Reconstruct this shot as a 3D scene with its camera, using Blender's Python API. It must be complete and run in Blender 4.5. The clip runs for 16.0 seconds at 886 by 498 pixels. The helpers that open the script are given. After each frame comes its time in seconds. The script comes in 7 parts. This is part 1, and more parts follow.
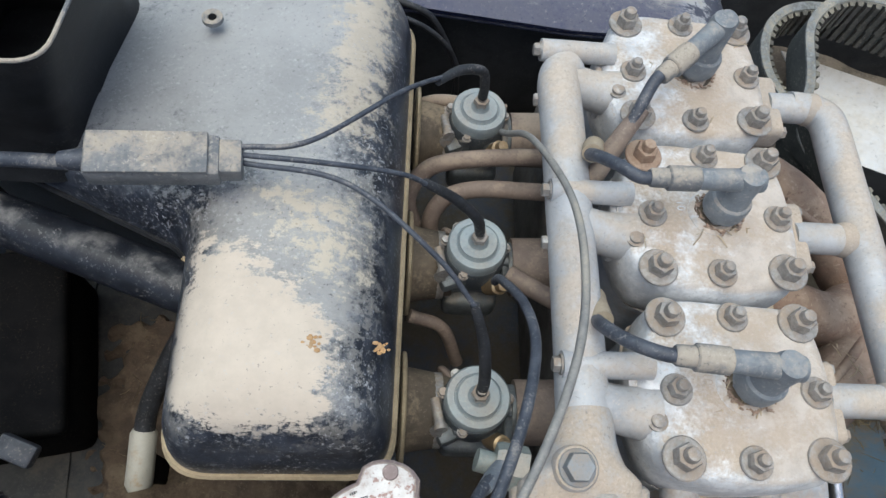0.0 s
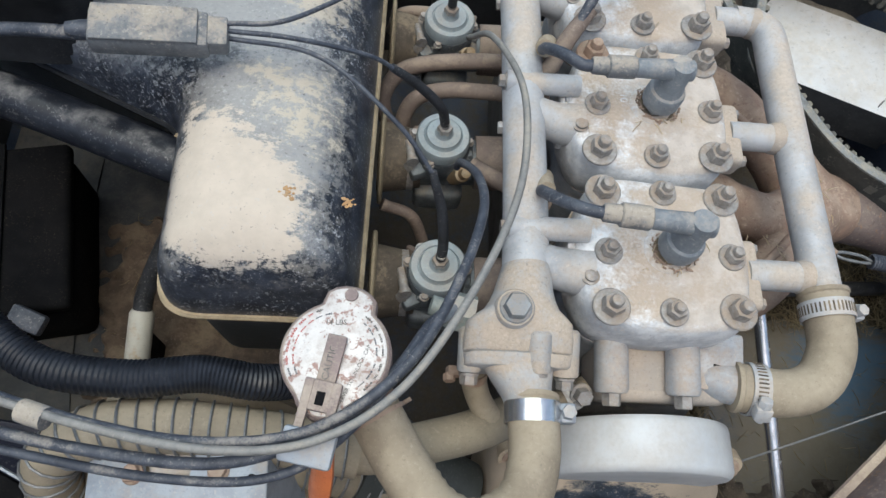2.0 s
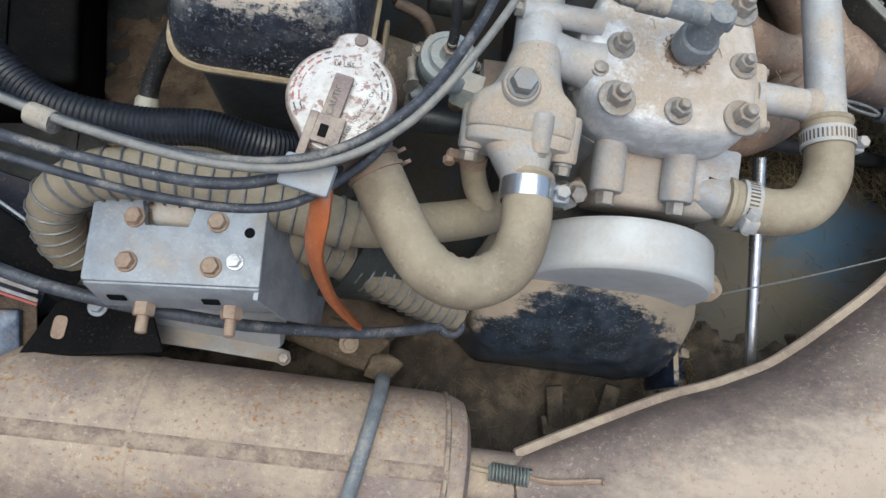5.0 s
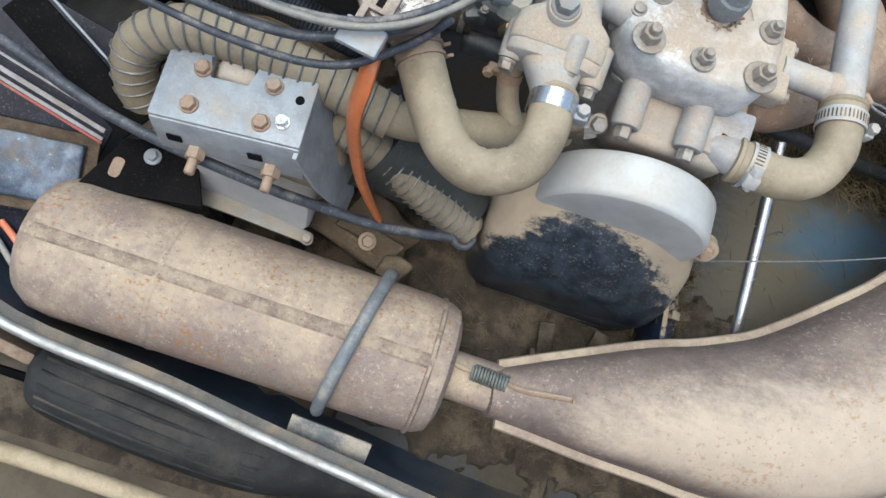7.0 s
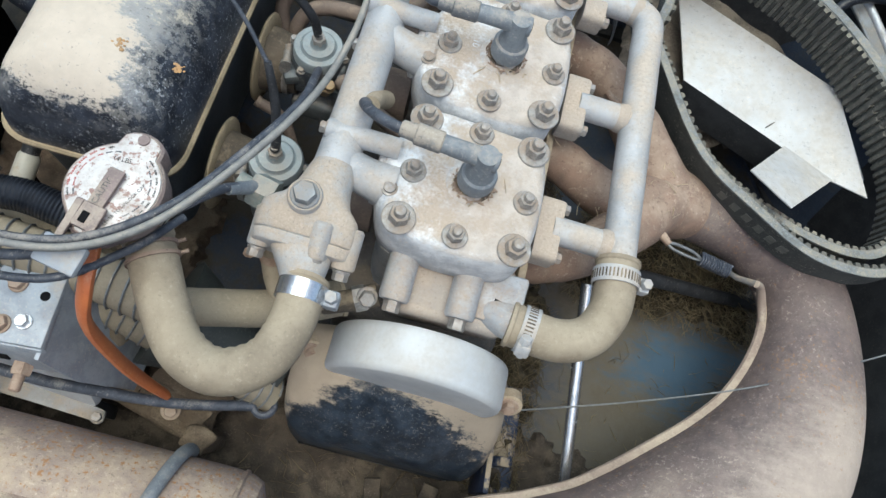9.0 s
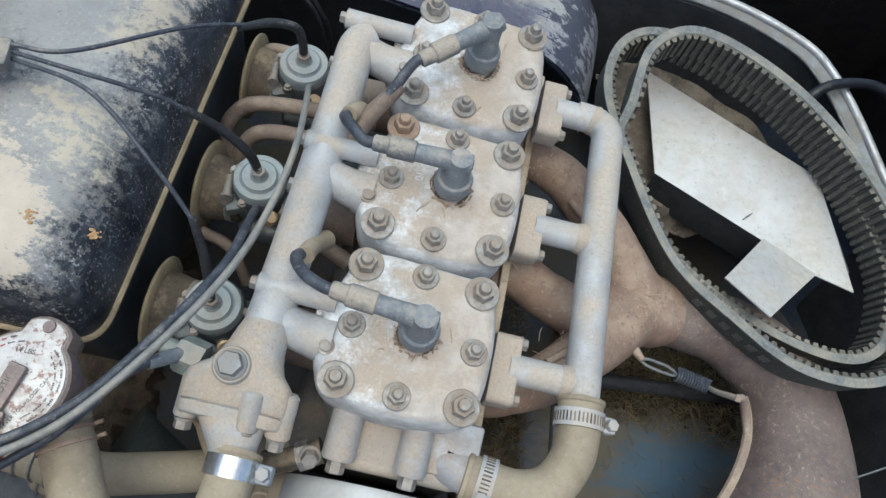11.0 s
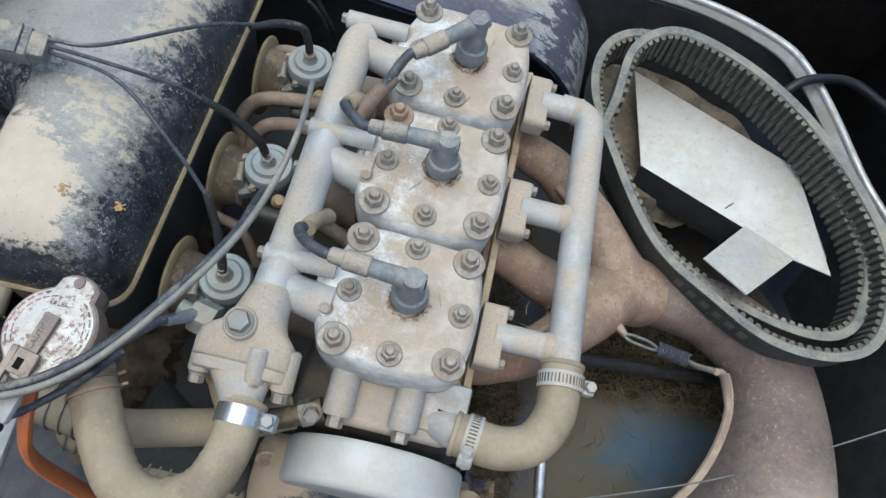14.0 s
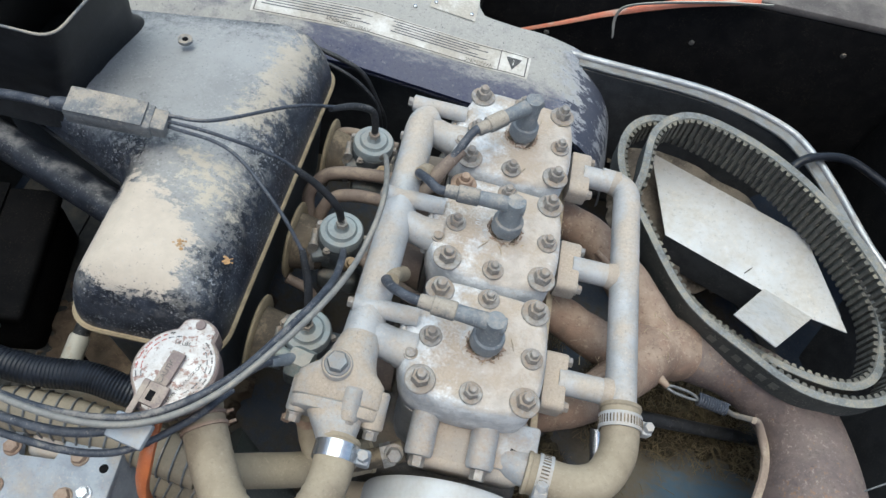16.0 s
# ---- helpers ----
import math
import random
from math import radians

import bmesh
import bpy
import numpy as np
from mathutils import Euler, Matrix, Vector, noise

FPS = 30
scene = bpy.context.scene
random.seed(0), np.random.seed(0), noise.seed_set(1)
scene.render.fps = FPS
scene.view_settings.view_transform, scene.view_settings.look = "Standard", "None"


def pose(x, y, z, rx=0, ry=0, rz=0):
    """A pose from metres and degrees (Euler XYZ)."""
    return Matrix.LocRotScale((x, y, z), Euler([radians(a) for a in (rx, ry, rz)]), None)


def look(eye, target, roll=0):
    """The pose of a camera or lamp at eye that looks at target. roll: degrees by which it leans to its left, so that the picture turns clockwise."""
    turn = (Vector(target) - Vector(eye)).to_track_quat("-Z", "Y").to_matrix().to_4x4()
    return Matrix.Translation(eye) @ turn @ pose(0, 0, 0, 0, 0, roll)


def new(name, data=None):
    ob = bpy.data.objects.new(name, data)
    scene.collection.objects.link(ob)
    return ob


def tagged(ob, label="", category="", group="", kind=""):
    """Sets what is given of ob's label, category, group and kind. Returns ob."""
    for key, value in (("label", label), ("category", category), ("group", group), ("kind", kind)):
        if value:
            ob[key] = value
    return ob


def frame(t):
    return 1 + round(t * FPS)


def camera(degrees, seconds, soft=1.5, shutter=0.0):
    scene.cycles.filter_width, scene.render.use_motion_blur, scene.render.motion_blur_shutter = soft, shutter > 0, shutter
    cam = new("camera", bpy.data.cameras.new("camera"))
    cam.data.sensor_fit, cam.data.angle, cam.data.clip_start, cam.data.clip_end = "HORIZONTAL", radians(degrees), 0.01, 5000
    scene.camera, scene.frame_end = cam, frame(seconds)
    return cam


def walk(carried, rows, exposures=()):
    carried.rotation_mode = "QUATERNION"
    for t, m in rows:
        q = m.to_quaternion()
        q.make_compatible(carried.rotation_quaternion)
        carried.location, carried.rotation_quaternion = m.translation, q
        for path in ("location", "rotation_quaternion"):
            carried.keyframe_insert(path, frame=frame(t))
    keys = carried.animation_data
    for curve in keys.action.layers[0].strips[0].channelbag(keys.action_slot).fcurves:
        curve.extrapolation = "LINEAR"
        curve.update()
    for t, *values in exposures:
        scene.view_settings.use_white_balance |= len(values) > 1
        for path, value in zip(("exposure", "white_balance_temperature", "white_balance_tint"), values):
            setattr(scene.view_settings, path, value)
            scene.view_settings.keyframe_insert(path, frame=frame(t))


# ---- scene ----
cam = camera(64.6, 16.0)
PATH = [
    (0, (-0.212, -0.234, 0.772), (-0.047, 0.631, -1.023), 12.6),
    (0.5, (-0.222, -0.24, 0.783), (0.035, 0.653, -0.988), 14.8),
    (1, (-0.235, -0.267, 0.783), (-0.075, 0.58, -1.021), 12.6),
    (1.5, (-0.228, -0.285, 0.781), (-0.087, 0.465, -1.068), 15.0),
    (2, (-0.19, -0.313, 0.799), (-0.013, 0.47, -1.033), 15.3),
    (2.5, (-0.151, -0.35, 0.815), (0.048, 0.42, -1.02), 16.3),
    (3, (-0.117, -0.364, 0.811), (0.146, 0.352, -1.038), 22.0),
    (3.5, (-0.14, -0.373, 0.801), (0.045, 0.269, -1.084), 21.0),
    (4, (-0.219, -0.374, 0.746), (0.077, 0.18, -1.153), 31.8),
    (6.5, (-0.116, -0.459, 0.836), (-0.098, 0.051, -1.098), 19.4),
    (7, (-0.159, -0.475, 0.808), (-0.04, 0.038, -1.121), 31.6),
    (7.5, (-0.101, -0.451, 0.822), (0.146, 0.084, -1.089), 38.8),
    (8, (-0.022, -0.428, 0.831), (0.23, 0.106, -1.079), 40.9),
    (8.5, (-0.004, -0.394, 0.859), (0.084, 0.263, -1.028), 25.3),
    (9, (-0.046, -0.36, 0.84), (0.119, 0.367, -1.016), 28.2),
    (9.5, (-0.048, -0.31, 0.837), (0.175, 0.405, -1.018), 29.0),
    (10, (-0.024, -0.265, 0.845), (0.163, 0.477, -1.002), 26.8),
    (12.5, (-0.019, -0.257, 0.849), (0.06, 0.541, -0.982), 20.0),
    (13, (-0.013, -0.274, 0.842), (0.102, 0.502, -0.997), 24.8),
    (13.5, (0.002, -0.287, 0.855), (0.101, 0.496, -0.983), 22.8),
    (14, (0.005, -0.305, 0.881), (0.061, 0.524, -0.939), 17.6),
    (14.5, (-0.001, -0.326, 0.904), (0.055, 0.627, -0.854), 14.6),
    (15, (-0.026, -0.347, 0.907), (0.029, 0.692, -0.801), 15.1),
    (15.5, (-0.048, -0.361, 0.903), (-0.017, 0.686, -0.801), 13.9),
    (16, (-0.06, -0.379, 0.907), (-0.017, 0.699, -0.778), 15.7),
]
EXPOSURES = [(0.0, 0.08, 6440, 3), (3.0, 0.04, 6460, 3), (4.0, -0.01, 6440, 3), (7.0, 0.35, 6480, 1), (8.5, 0.38, 6400, 0), (9.5, 0.10, 6340, 0), (12.5, -0.05, 6320, 1), (14.0, -0.01, 6320, 1), (16.0, 0.08, 6360, 1)]
walk(cam, [(t, look(eye, target, roll)) for t, eye, target, roll in PATH], EXPOSURES)

# ---- world, sun ----
world = bpy.data.worlds.new("overcast")
scene.world = world
world.use_nodes = True
wn = world.node_tree.nodes
sky = wn.new("ShaderNodeTexSky")
sky.sky_type, sky.sun_disc = "NISHITA", False
sky.sun_elevation, sky.sun_rotation = radians(75), radians(200)
sky.air_density, sky.dust_density = 1.0, 4.0
wn["Background"].inputs["Strength"].default_value = 0.175
world.node_tree.links.new(sky.outputs[0], wn["Background"].inputs["Color"])
sun = new("sun", bpy.data.lights.new("sun", "SUN"))
sun.data.energy, sun.data.angle, sun.data.color = 1.6, radians(60), (0.95, 1.0, 0.985)
sun.matrix_world = look((-0.25, 0.35, 1.5), (0, 0, 0))


# ---- materials ----
def node_mat(name):
    m = bpy.data.materials.new(name)
    m.use_nodes = True
    nt = m.node_tree
    return m, nt.nodes, nt.links, nt.nodes["Principled BSDF"]


def noise_of(n, l, coord, scale, detail=5.0, rough=0.6):
    t = n.new("ShaderNodeTexNoise")
    t.inputs["Scale"].default_value, t.inputs["Detail"].default_value, t.inputs["Roughness"].default_value = scale, detail, rough
    l.new(coord, t.inputs["Vector"])
    return t.outputs["Fac"]


def span(n, l, value, lo, hi):
    r = n.new("ShaderNodeMapRange")
    r.interpolation_type = "SMOOTHSTEP"
    r.inputs["From Min"].default_value, r.inputs["From Max"].default_value = lo, hi
    l.new(value, r.inputs["Value"])
    return r.outputs["Result"]


def calc(n, l, op, a, b):
    m = n.new("ShaderNodeMath")
    m.operation = op
    for i, v in enumerate((a, b)):
        if isinstance(v, (int, float)):
            m.inputs[i].default_value = v
        else:
            l.new(v, m.inputs[i])
    return m.outputs[0]


def mixed(n, l, fac, a, b):
    m = n.new("ShaderNodeMix")
    m.data_type = "RGBA"
    for v, i in ((fac, 0), (a, 6), (b, 7)):
        if isinstance(v, (int, float)):
            m.inputs[i].default_value = v
        elif isinstance(v, tuple):
            m.inputs[i].default_value = (*v, 1)
        else:
            l.new(v, m.inputs[i])
    return m.outputs[2]


DUST = (0.53, 0.41, 0.275)


def sides_of(corners):
    """Outward sides (nx, ny, distance) of a convex outline that runs counter-clockwise."""
    out = []
    for (ax, ay), (bx, by) in zip(corners, corners[1:] + corners[:1]):
        k = math.hypot(bx - ax, by - ay)
        nx, ny = (by - ay) / k, -(bx - ax) / k
        out.append((nx, ny, nx * ax + ny * ay))
    return out


CAKE = sides_of([(-0.318, -0.066), (-0.324, -0.145), (-0.298, -0.165), (-0.248, -0.165), (-0.235, -0.146), (-0.237, -0.116), (-0.255, -0.094), (-0.290, -0.070)])
CAKE_SIDE = sides_of([(-0.272, -0.036), (-0.246, -0.086), (-0.236, -0.076), (-0.238, -0.040)])
RIDGE = sides_of([(-0.250, 0.012), (-0.228, 0.012), (-0.216, 0.13), (-0.230, 0.15), (-0.246, 0.11)])
HAZE = sides_of([(-0.50, 0.14), (-0.50, 0.05), (-0.34, -0.01), (-0.26, -0.03), (-0.235, 0.0), (-0.225, 0.14)])
LOBE = sides_of([(-0.325, -0.04), (-0.325, -0.17), (-0.225, -0.172), (-0.216, -0.02), (-0.27, -0.01)])
PIPE_CAKE = sides_of([(0.04, -0.46), (0.20, -0.47), (0.34, -0.43), (0.40, -0.33), (0.30, -0.30), (0.12, -0.37), (0.04, -0.42)])
PIPE_BEND = sides_of([(0.28, -0.33), (0.36, -0.40), (0.45, -0.29), (0.465, -0.20), (0.44, -0.165), (0.38, -0.18), (0.31, -0.25)])
HEAD_TAN = sides_of([(-0.012, 0.18), (-0.012, -0.20), (0.075, -0.20), (0.075, 0.18)])
SHROUD_A = sides_of([(0.0, -0.2), (-0.11, -0.2), (-0.11, -0.297), (-0.07, -0.289), (-0.030, -0.268)])
SHROUD_B = sides_of([(0.11, -0.2), (-0.015, -0.2), (-0.005, -0.262), (0.050, -0.281), (0.11, -0.289)])
CONSOLE_END = sides_of([(0.050, 0.15), (0.20, 0.15), (0.20, 0.60), (0.075, 0.60)])
CHIPS = sides_of([(0.076, 0.15), (0.120, 0.15), (0.138, 0.60), (0.094, 0.60)])
FRONT_BLUE = sides_of([(-0.30, 0.19), (0.10, 0.19), (0.05, 0.263), (-0.25, 0.263)])
PAN_OUT = sides_of([(0.20, -0.50), (0.62, -0.50), (0.62, -0.06), (0.47, -0.09), (0.34, -0.36)])
PAN_TAN = sides_of([(0.16, -0.27), (0.30, -0.27), (0.43, -0.10), (0.39, -0.05), (0.19, -0.07)])
PAN_BLUE = sides_of([(0.255, -0.15), (0.33, -0.175), (0.40, -0.10), (0.37, -0.078), (0.28, -0.095)])


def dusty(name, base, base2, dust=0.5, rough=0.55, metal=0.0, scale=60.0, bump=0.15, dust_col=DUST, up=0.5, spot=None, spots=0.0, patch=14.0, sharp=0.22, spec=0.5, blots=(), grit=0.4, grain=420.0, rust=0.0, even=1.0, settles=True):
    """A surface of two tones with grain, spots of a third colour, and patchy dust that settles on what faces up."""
    m, n, l, bsdf = node_mat(name)
    tc = n.new("ShaderNodeTexCoord")
    info = n.new("ShaderNodeObjectInfo")
    add = n.new("ShaderNodeVectorMath")
    add.operation = "ADD"
    l.new(tc.outputs["Object"], add.inputs[0])
    l.new(info.outputs["Random"], add.inputs[1])
    co = add.outputs[0]
    big = noise_of(n, l, co, patch, 6, 0.65)
    mid = noise_of(n, l, co, scale, 6, 0.65)
    fine = noise_of(n, l, co, scale * 9, 3, 0.6)
    col = mixed(n, l, span(n, l, mid, 0.35, 0.65), base, base2)
    if spots:
        s = noise_of(n, l, co, scale * 2.3, 4, 0.7)
        col = mixed(n, l, span(n, l, s, 0.72 - spots, 0.80 - spots), col, spot)
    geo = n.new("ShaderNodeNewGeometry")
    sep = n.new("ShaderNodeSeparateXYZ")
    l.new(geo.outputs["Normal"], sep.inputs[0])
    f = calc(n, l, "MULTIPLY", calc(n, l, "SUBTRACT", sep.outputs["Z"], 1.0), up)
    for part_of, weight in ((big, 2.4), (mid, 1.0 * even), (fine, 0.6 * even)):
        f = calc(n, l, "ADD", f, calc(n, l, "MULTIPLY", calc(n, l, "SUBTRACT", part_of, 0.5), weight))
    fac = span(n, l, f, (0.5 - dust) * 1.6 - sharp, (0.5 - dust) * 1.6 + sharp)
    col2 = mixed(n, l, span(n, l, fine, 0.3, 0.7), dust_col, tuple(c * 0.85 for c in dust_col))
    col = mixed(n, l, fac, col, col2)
    # grit: fine pale and dark specks
    if grit:
        g = noise_of(n, l, co, grain, 3, 0.75)
        thin = span(n, l, noise_of(n, l, co, patch * 2.7, 3, 0.6), 0.32, 0.68)
        pale = calc(n, l, "MULTIPLY", calc(n, l, "MULTIPLY", span(n, l, g, 0.57, 0.64), thin), grit)
        col = mixed(n, l, pale, col, tuple(min(0.8, c * 1.12 + 0.05) for c in dust_col))
        dark = calc(n, l, "MULTIPLY", span(n, l, g, 0.40, 0.33), grit * 0.8)
        col = mixed(n, l, dark, col, tuple(c * 0.45 for c in base))
    for sides, bc, soft, streaks, specks, most in blots:
        # a caked patch with a shape of its own, bounded by straight sides (nx, ny, distance)
        xyz = n.new("ShaderNodeSeparateXYZ")
        l.new(tc.outputs["Object"], xyz.inputs[0])
        d = -1.0
        for nx, ny, far in sides:
            e = calc(n, l, "SUBTRACT", calc(n, l, "ADD", calc(n, l, "MULTIPLY", xyz.outputs[0], nx), calc(n, l, "MULTIPLY", xyz.outputs[1], ny)), far)
            d = calc(n, l, "MAXIMUM", d, e)
        streak = n.new("ShaderNodeMapping")
        streak.inputs["Scale"].default_value = (20, 60, 30)
        streak.inputs["Rotation"].default_value = (0, 0, radians(32))
        l.new(tc.outputs["Object"], streak.inputs[0])
        sn = noise_of(n, l, streak.outputs[0], 1.6, 7, 0.75)
        hn = noise_of(n, l, tc.outputs["Object"], 150, 7, 0.8)
        d = calc(n, l, "ADD", d, calc(n, l, "ADD", calc(n, l, "MULTIPLY", calc(n, l, "SUBTRACT", sn, 0.5), 0.09 * streaks), calc(n, l, "MULTIPLY", calc(n, l, "SUBTRACT", hn, 0.5), 0.05 * specks)))
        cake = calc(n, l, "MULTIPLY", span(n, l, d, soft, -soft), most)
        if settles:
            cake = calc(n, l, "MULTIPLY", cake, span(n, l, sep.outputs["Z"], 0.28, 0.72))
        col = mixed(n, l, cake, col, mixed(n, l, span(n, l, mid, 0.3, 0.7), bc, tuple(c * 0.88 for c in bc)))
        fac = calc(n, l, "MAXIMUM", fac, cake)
    if blots and grit:
        col = mixed(n, l, calc(n, l, "MULTIPLY", span(n, l, g, 0.37, 0.27), grit * 0.5), col, base2)
        g2 = noise_of(n, l, co, grain * 0.8, 4, 0.8)
        col = mixed(n, l, calc(n, l, "MULTIPLY", span(n, l, g2, 0.60, 0.70), grit * 0.55), col, tuple(min(0.8, c * 1.25 + 0.06) for c in dust_col))
    if rust:
        rs = noise_of(n, l, co, 210, 4, 0.65)
        rz = noise_of(n, l, co, 11, 2, 0.5)
        f2 = calc(n, l, "ADD", rs, calc(n, l, "MULTIPLY", calc(n, l, "SUBTRACT", rz, 0.5), 0.35))
        col = mixed(n, l, calc(n, l, "MULTIPLY", span(n, l, f2, 0.60, 0.68), rust), col, (0.36, 0.20, 0.10))
    bsdf.inputs["Specular IOR Level"].default_value = spec
    l.new(col, bsdf.inputs["Base Color"])
    r = calc(n, l, "ADD", calc(n, l, "MULTIPLY", fac, 0.92 - rough), calc(n, l, "ADD", rough - 0.08, calc(n, l, "MULTIPLY", mid, 0.16)))
    l.new(r, bsdf.inputs["Roughness"])
    if metal:
        l.new(calc(n, l, "MULTIPLY", calc(n, l, "SUBTRACT", 1.0, fac), metal), bsdf.inputs["Metallic"])
    b = n.new("ShaderNodeBump")
    b.inputs["Strength"].default_value, b.inputs["Distance"].default_value = bump, 0.0012
    l.new(calc(n, l, "ADD", mid, calc(n, l, "MULTIPLY", fine, 0.6)), b.inputs["Height"])
    l.new(b.outputs[0], bsdf.inputs["Normal"])
    return m


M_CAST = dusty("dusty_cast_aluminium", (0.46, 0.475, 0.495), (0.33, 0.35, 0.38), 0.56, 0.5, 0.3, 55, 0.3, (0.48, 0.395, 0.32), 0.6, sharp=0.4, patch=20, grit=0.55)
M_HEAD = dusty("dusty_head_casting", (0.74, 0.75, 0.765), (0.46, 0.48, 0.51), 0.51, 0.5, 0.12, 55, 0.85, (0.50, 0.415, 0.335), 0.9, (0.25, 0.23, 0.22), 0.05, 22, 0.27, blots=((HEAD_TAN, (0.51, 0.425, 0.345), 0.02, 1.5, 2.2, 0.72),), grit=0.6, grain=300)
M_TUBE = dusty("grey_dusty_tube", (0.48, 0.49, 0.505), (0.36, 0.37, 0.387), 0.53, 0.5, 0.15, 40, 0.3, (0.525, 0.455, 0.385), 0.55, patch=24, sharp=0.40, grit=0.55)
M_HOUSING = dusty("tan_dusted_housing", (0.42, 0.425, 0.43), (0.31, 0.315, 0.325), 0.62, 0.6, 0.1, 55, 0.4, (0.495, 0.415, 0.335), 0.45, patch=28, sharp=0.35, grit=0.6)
M_NUT = dusty("dull_nut_steel", (0.38, 0.365, 0.35), (0.25, 0.24, 0.232), 0.50, 0.38, 0.45, 200, 0.2, (0.37, 0.30, 0.24), patch=60, sharp=0.4)
M_NUTR = dusty("rusty_bolt", (0.31, 0.21, 0.155), (0.37, 0.265, 0.20), 0.48, 0.7, 0.2, 220, 0.2, (0.46, 0.37, 0.285), sharp=0.5)
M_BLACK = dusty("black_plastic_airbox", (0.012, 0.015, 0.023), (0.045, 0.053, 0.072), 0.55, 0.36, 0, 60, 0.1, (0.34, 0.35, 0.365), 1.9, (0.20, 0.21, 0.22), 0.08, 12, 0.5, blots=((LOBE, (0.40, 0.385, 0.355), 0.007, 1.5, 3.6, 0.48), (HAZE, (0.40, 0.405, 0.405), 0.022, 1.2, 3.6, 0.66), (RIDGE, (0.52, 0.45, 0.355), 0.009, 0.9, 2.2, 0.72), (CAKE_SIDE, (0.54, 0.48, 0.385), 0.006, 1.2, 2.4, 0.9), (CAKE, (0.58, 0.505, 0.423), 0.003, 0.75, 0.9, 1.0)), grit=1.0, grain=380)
M_SHROUD = dusty("black_shroud", (0.011, 0.017, 0.026), (0.034, 0.048, 0.068), 0.36, 0.38, 0, 60, 0.12, (0.30, 0.26, 0.21), 0.8, patch=26, sharp=0.3, grit=0.4, blots=((SHROUD_A, (0.45, 0.365, 0.275), 0.005, 0.6, 0.35, 0.95), (SHROUD_B, (0.42, 0.345, 0.26), 0.005, 0.9, 0.35, 0.85)), settles=False)
M_PLASTIC = dusty("black_plastic", (0.010, 0.011, 0.013), (0.02, 0.021, 0.024), 0.12, 0.5, 0, 60, 0.1, (0.20, 0.18, 0.16), spec=0.3, grit=0.1)
M_LOOM = dusty("shiny_black_conduit", (0.008, 0.0095, 0.014), (0.015, 0.018, 0.026), 0.18, 0.35, 0, 70, 0.1, (0.16, 0.155, 0.15), grit=0.1)
M_WIRE = dusty("grey_spring_wire", (0.22, 0.225, 0.23), (0.15, 0.155, 0.16), 0.35, 0.5, 0.4, 120, 0.1, (0.4, 0.35, 0.3))
M_HAY = dusty("matted_chaff", (0.026, 0.021, 0.013), (0.060, 0.047, 0.027), 0.40, 0.95, 0, 130, 0.9, (0.15, 0.12, 0.07), 0.2, sharp=0.3, grain=700, grit=0.8)
M_RUBBER = dusty("black_rubber", (0.016, 0.017, 0.02), (0.035, 0.038, 0.045), 0.25, 0.55, 0, 70, 0.1, (0.28, 0.26, 0.24))
M_PLUG = dusty("grey_plug_rubber", (0.15, 0.17, 0.195), (0.21, 0.235, 0.26), 0.42, 0.55, 0, 60, 0.1, (0.42, 0.38, 0.335), patch=40, sharp=0.35)
M_CABLE = dusty("grey_cable_sheath", (0.036, 0.043, 0.060), (0.075, 0.085, 0.108), 0.34, 0.5, 0, 90, 0.08, (0.30, 0.28, 0.26), grit=0.5)
M_BOX = dusty("grey_dusty_box", (0.13, 0.138, 0.15), (0.20, 0.208, 0.22), 0.58, 0.6, 0, 60, 0.1, (0.42, 0.37, 0.31), 0.4, patch=24, sharp=0.25, grit=0.6)
M_BLACKTUBE = dusty("black_tube_paint", (0.010, 0.012, 0.018), (0.02, 0.024, 0.034), 0.36, 0.38, 0, 60, 0.1, (0.26, 0.25, 0.24), 1.6, patch=30, sharp=0.5)
M_PALECABLE = dusty("pale_cable_sheath", (0.25, 0.245, 0.23), (0.17, 0.17, 0.168), 0.38, 0.5, 0, 120, 0.08, (0.38, 0.35, 0.30), grit=0.3)
M_HOSE = dusty("dusty_coolant_hose", (0.245, 0.20, 0.145), (0.34, 0.285, 0.205), 0.52, 0.75, 0, 26, 0.15, (0.42, 0.355, 0.265), 0.3, patch=18, sharp=0.45, grit=0.35)
M_BROWNHOSE = dusty("brown_dusty_hose", (0.16, 0.12, 0.10), (0.22, 0.17, 0.14), 0.45, 0.7, 0, 40, 0.1, (0.34, 0.27, 0.21))
M_STEEL = dusty("worn_bright_steel", (0.78, 0.79, 0.81), (0.62, 0.63, 0.65), 0.12, 0.25, 0.9, 80, 0.08, grit=0.1)
M_SILVER = dusty("silver_painted_cover", (0.55, 0.57, 0.59), (0.47, 0.49, 0.51), 0.36, 0.5, 0.15, 30, 0.1, (0.56, 0.51, 0.45), 0.6, sharp=0.8, grit=0.15)
M_ALU = dusty("scratched_sheet_aluminium", (0.62, 0.63, 0.64), (0.54, 0.55, 0.56), 0.45, 0.45, 0.25, 16, 0.12, (0.58, 0.53, 0.46), 0.5, (0.2, 0.19, 0.18), 0.0, sharp=0.6, grit=0.5, grain=180)
M_BRACKET = dusty("zinc_bracket", (0.35, 0.385, 0.43), (0.265, 0.293, 0.335), 0.34, 0.5, 0.2, 55, 0.12, (0.5, 0.44, 0.37), sharp=0.4)
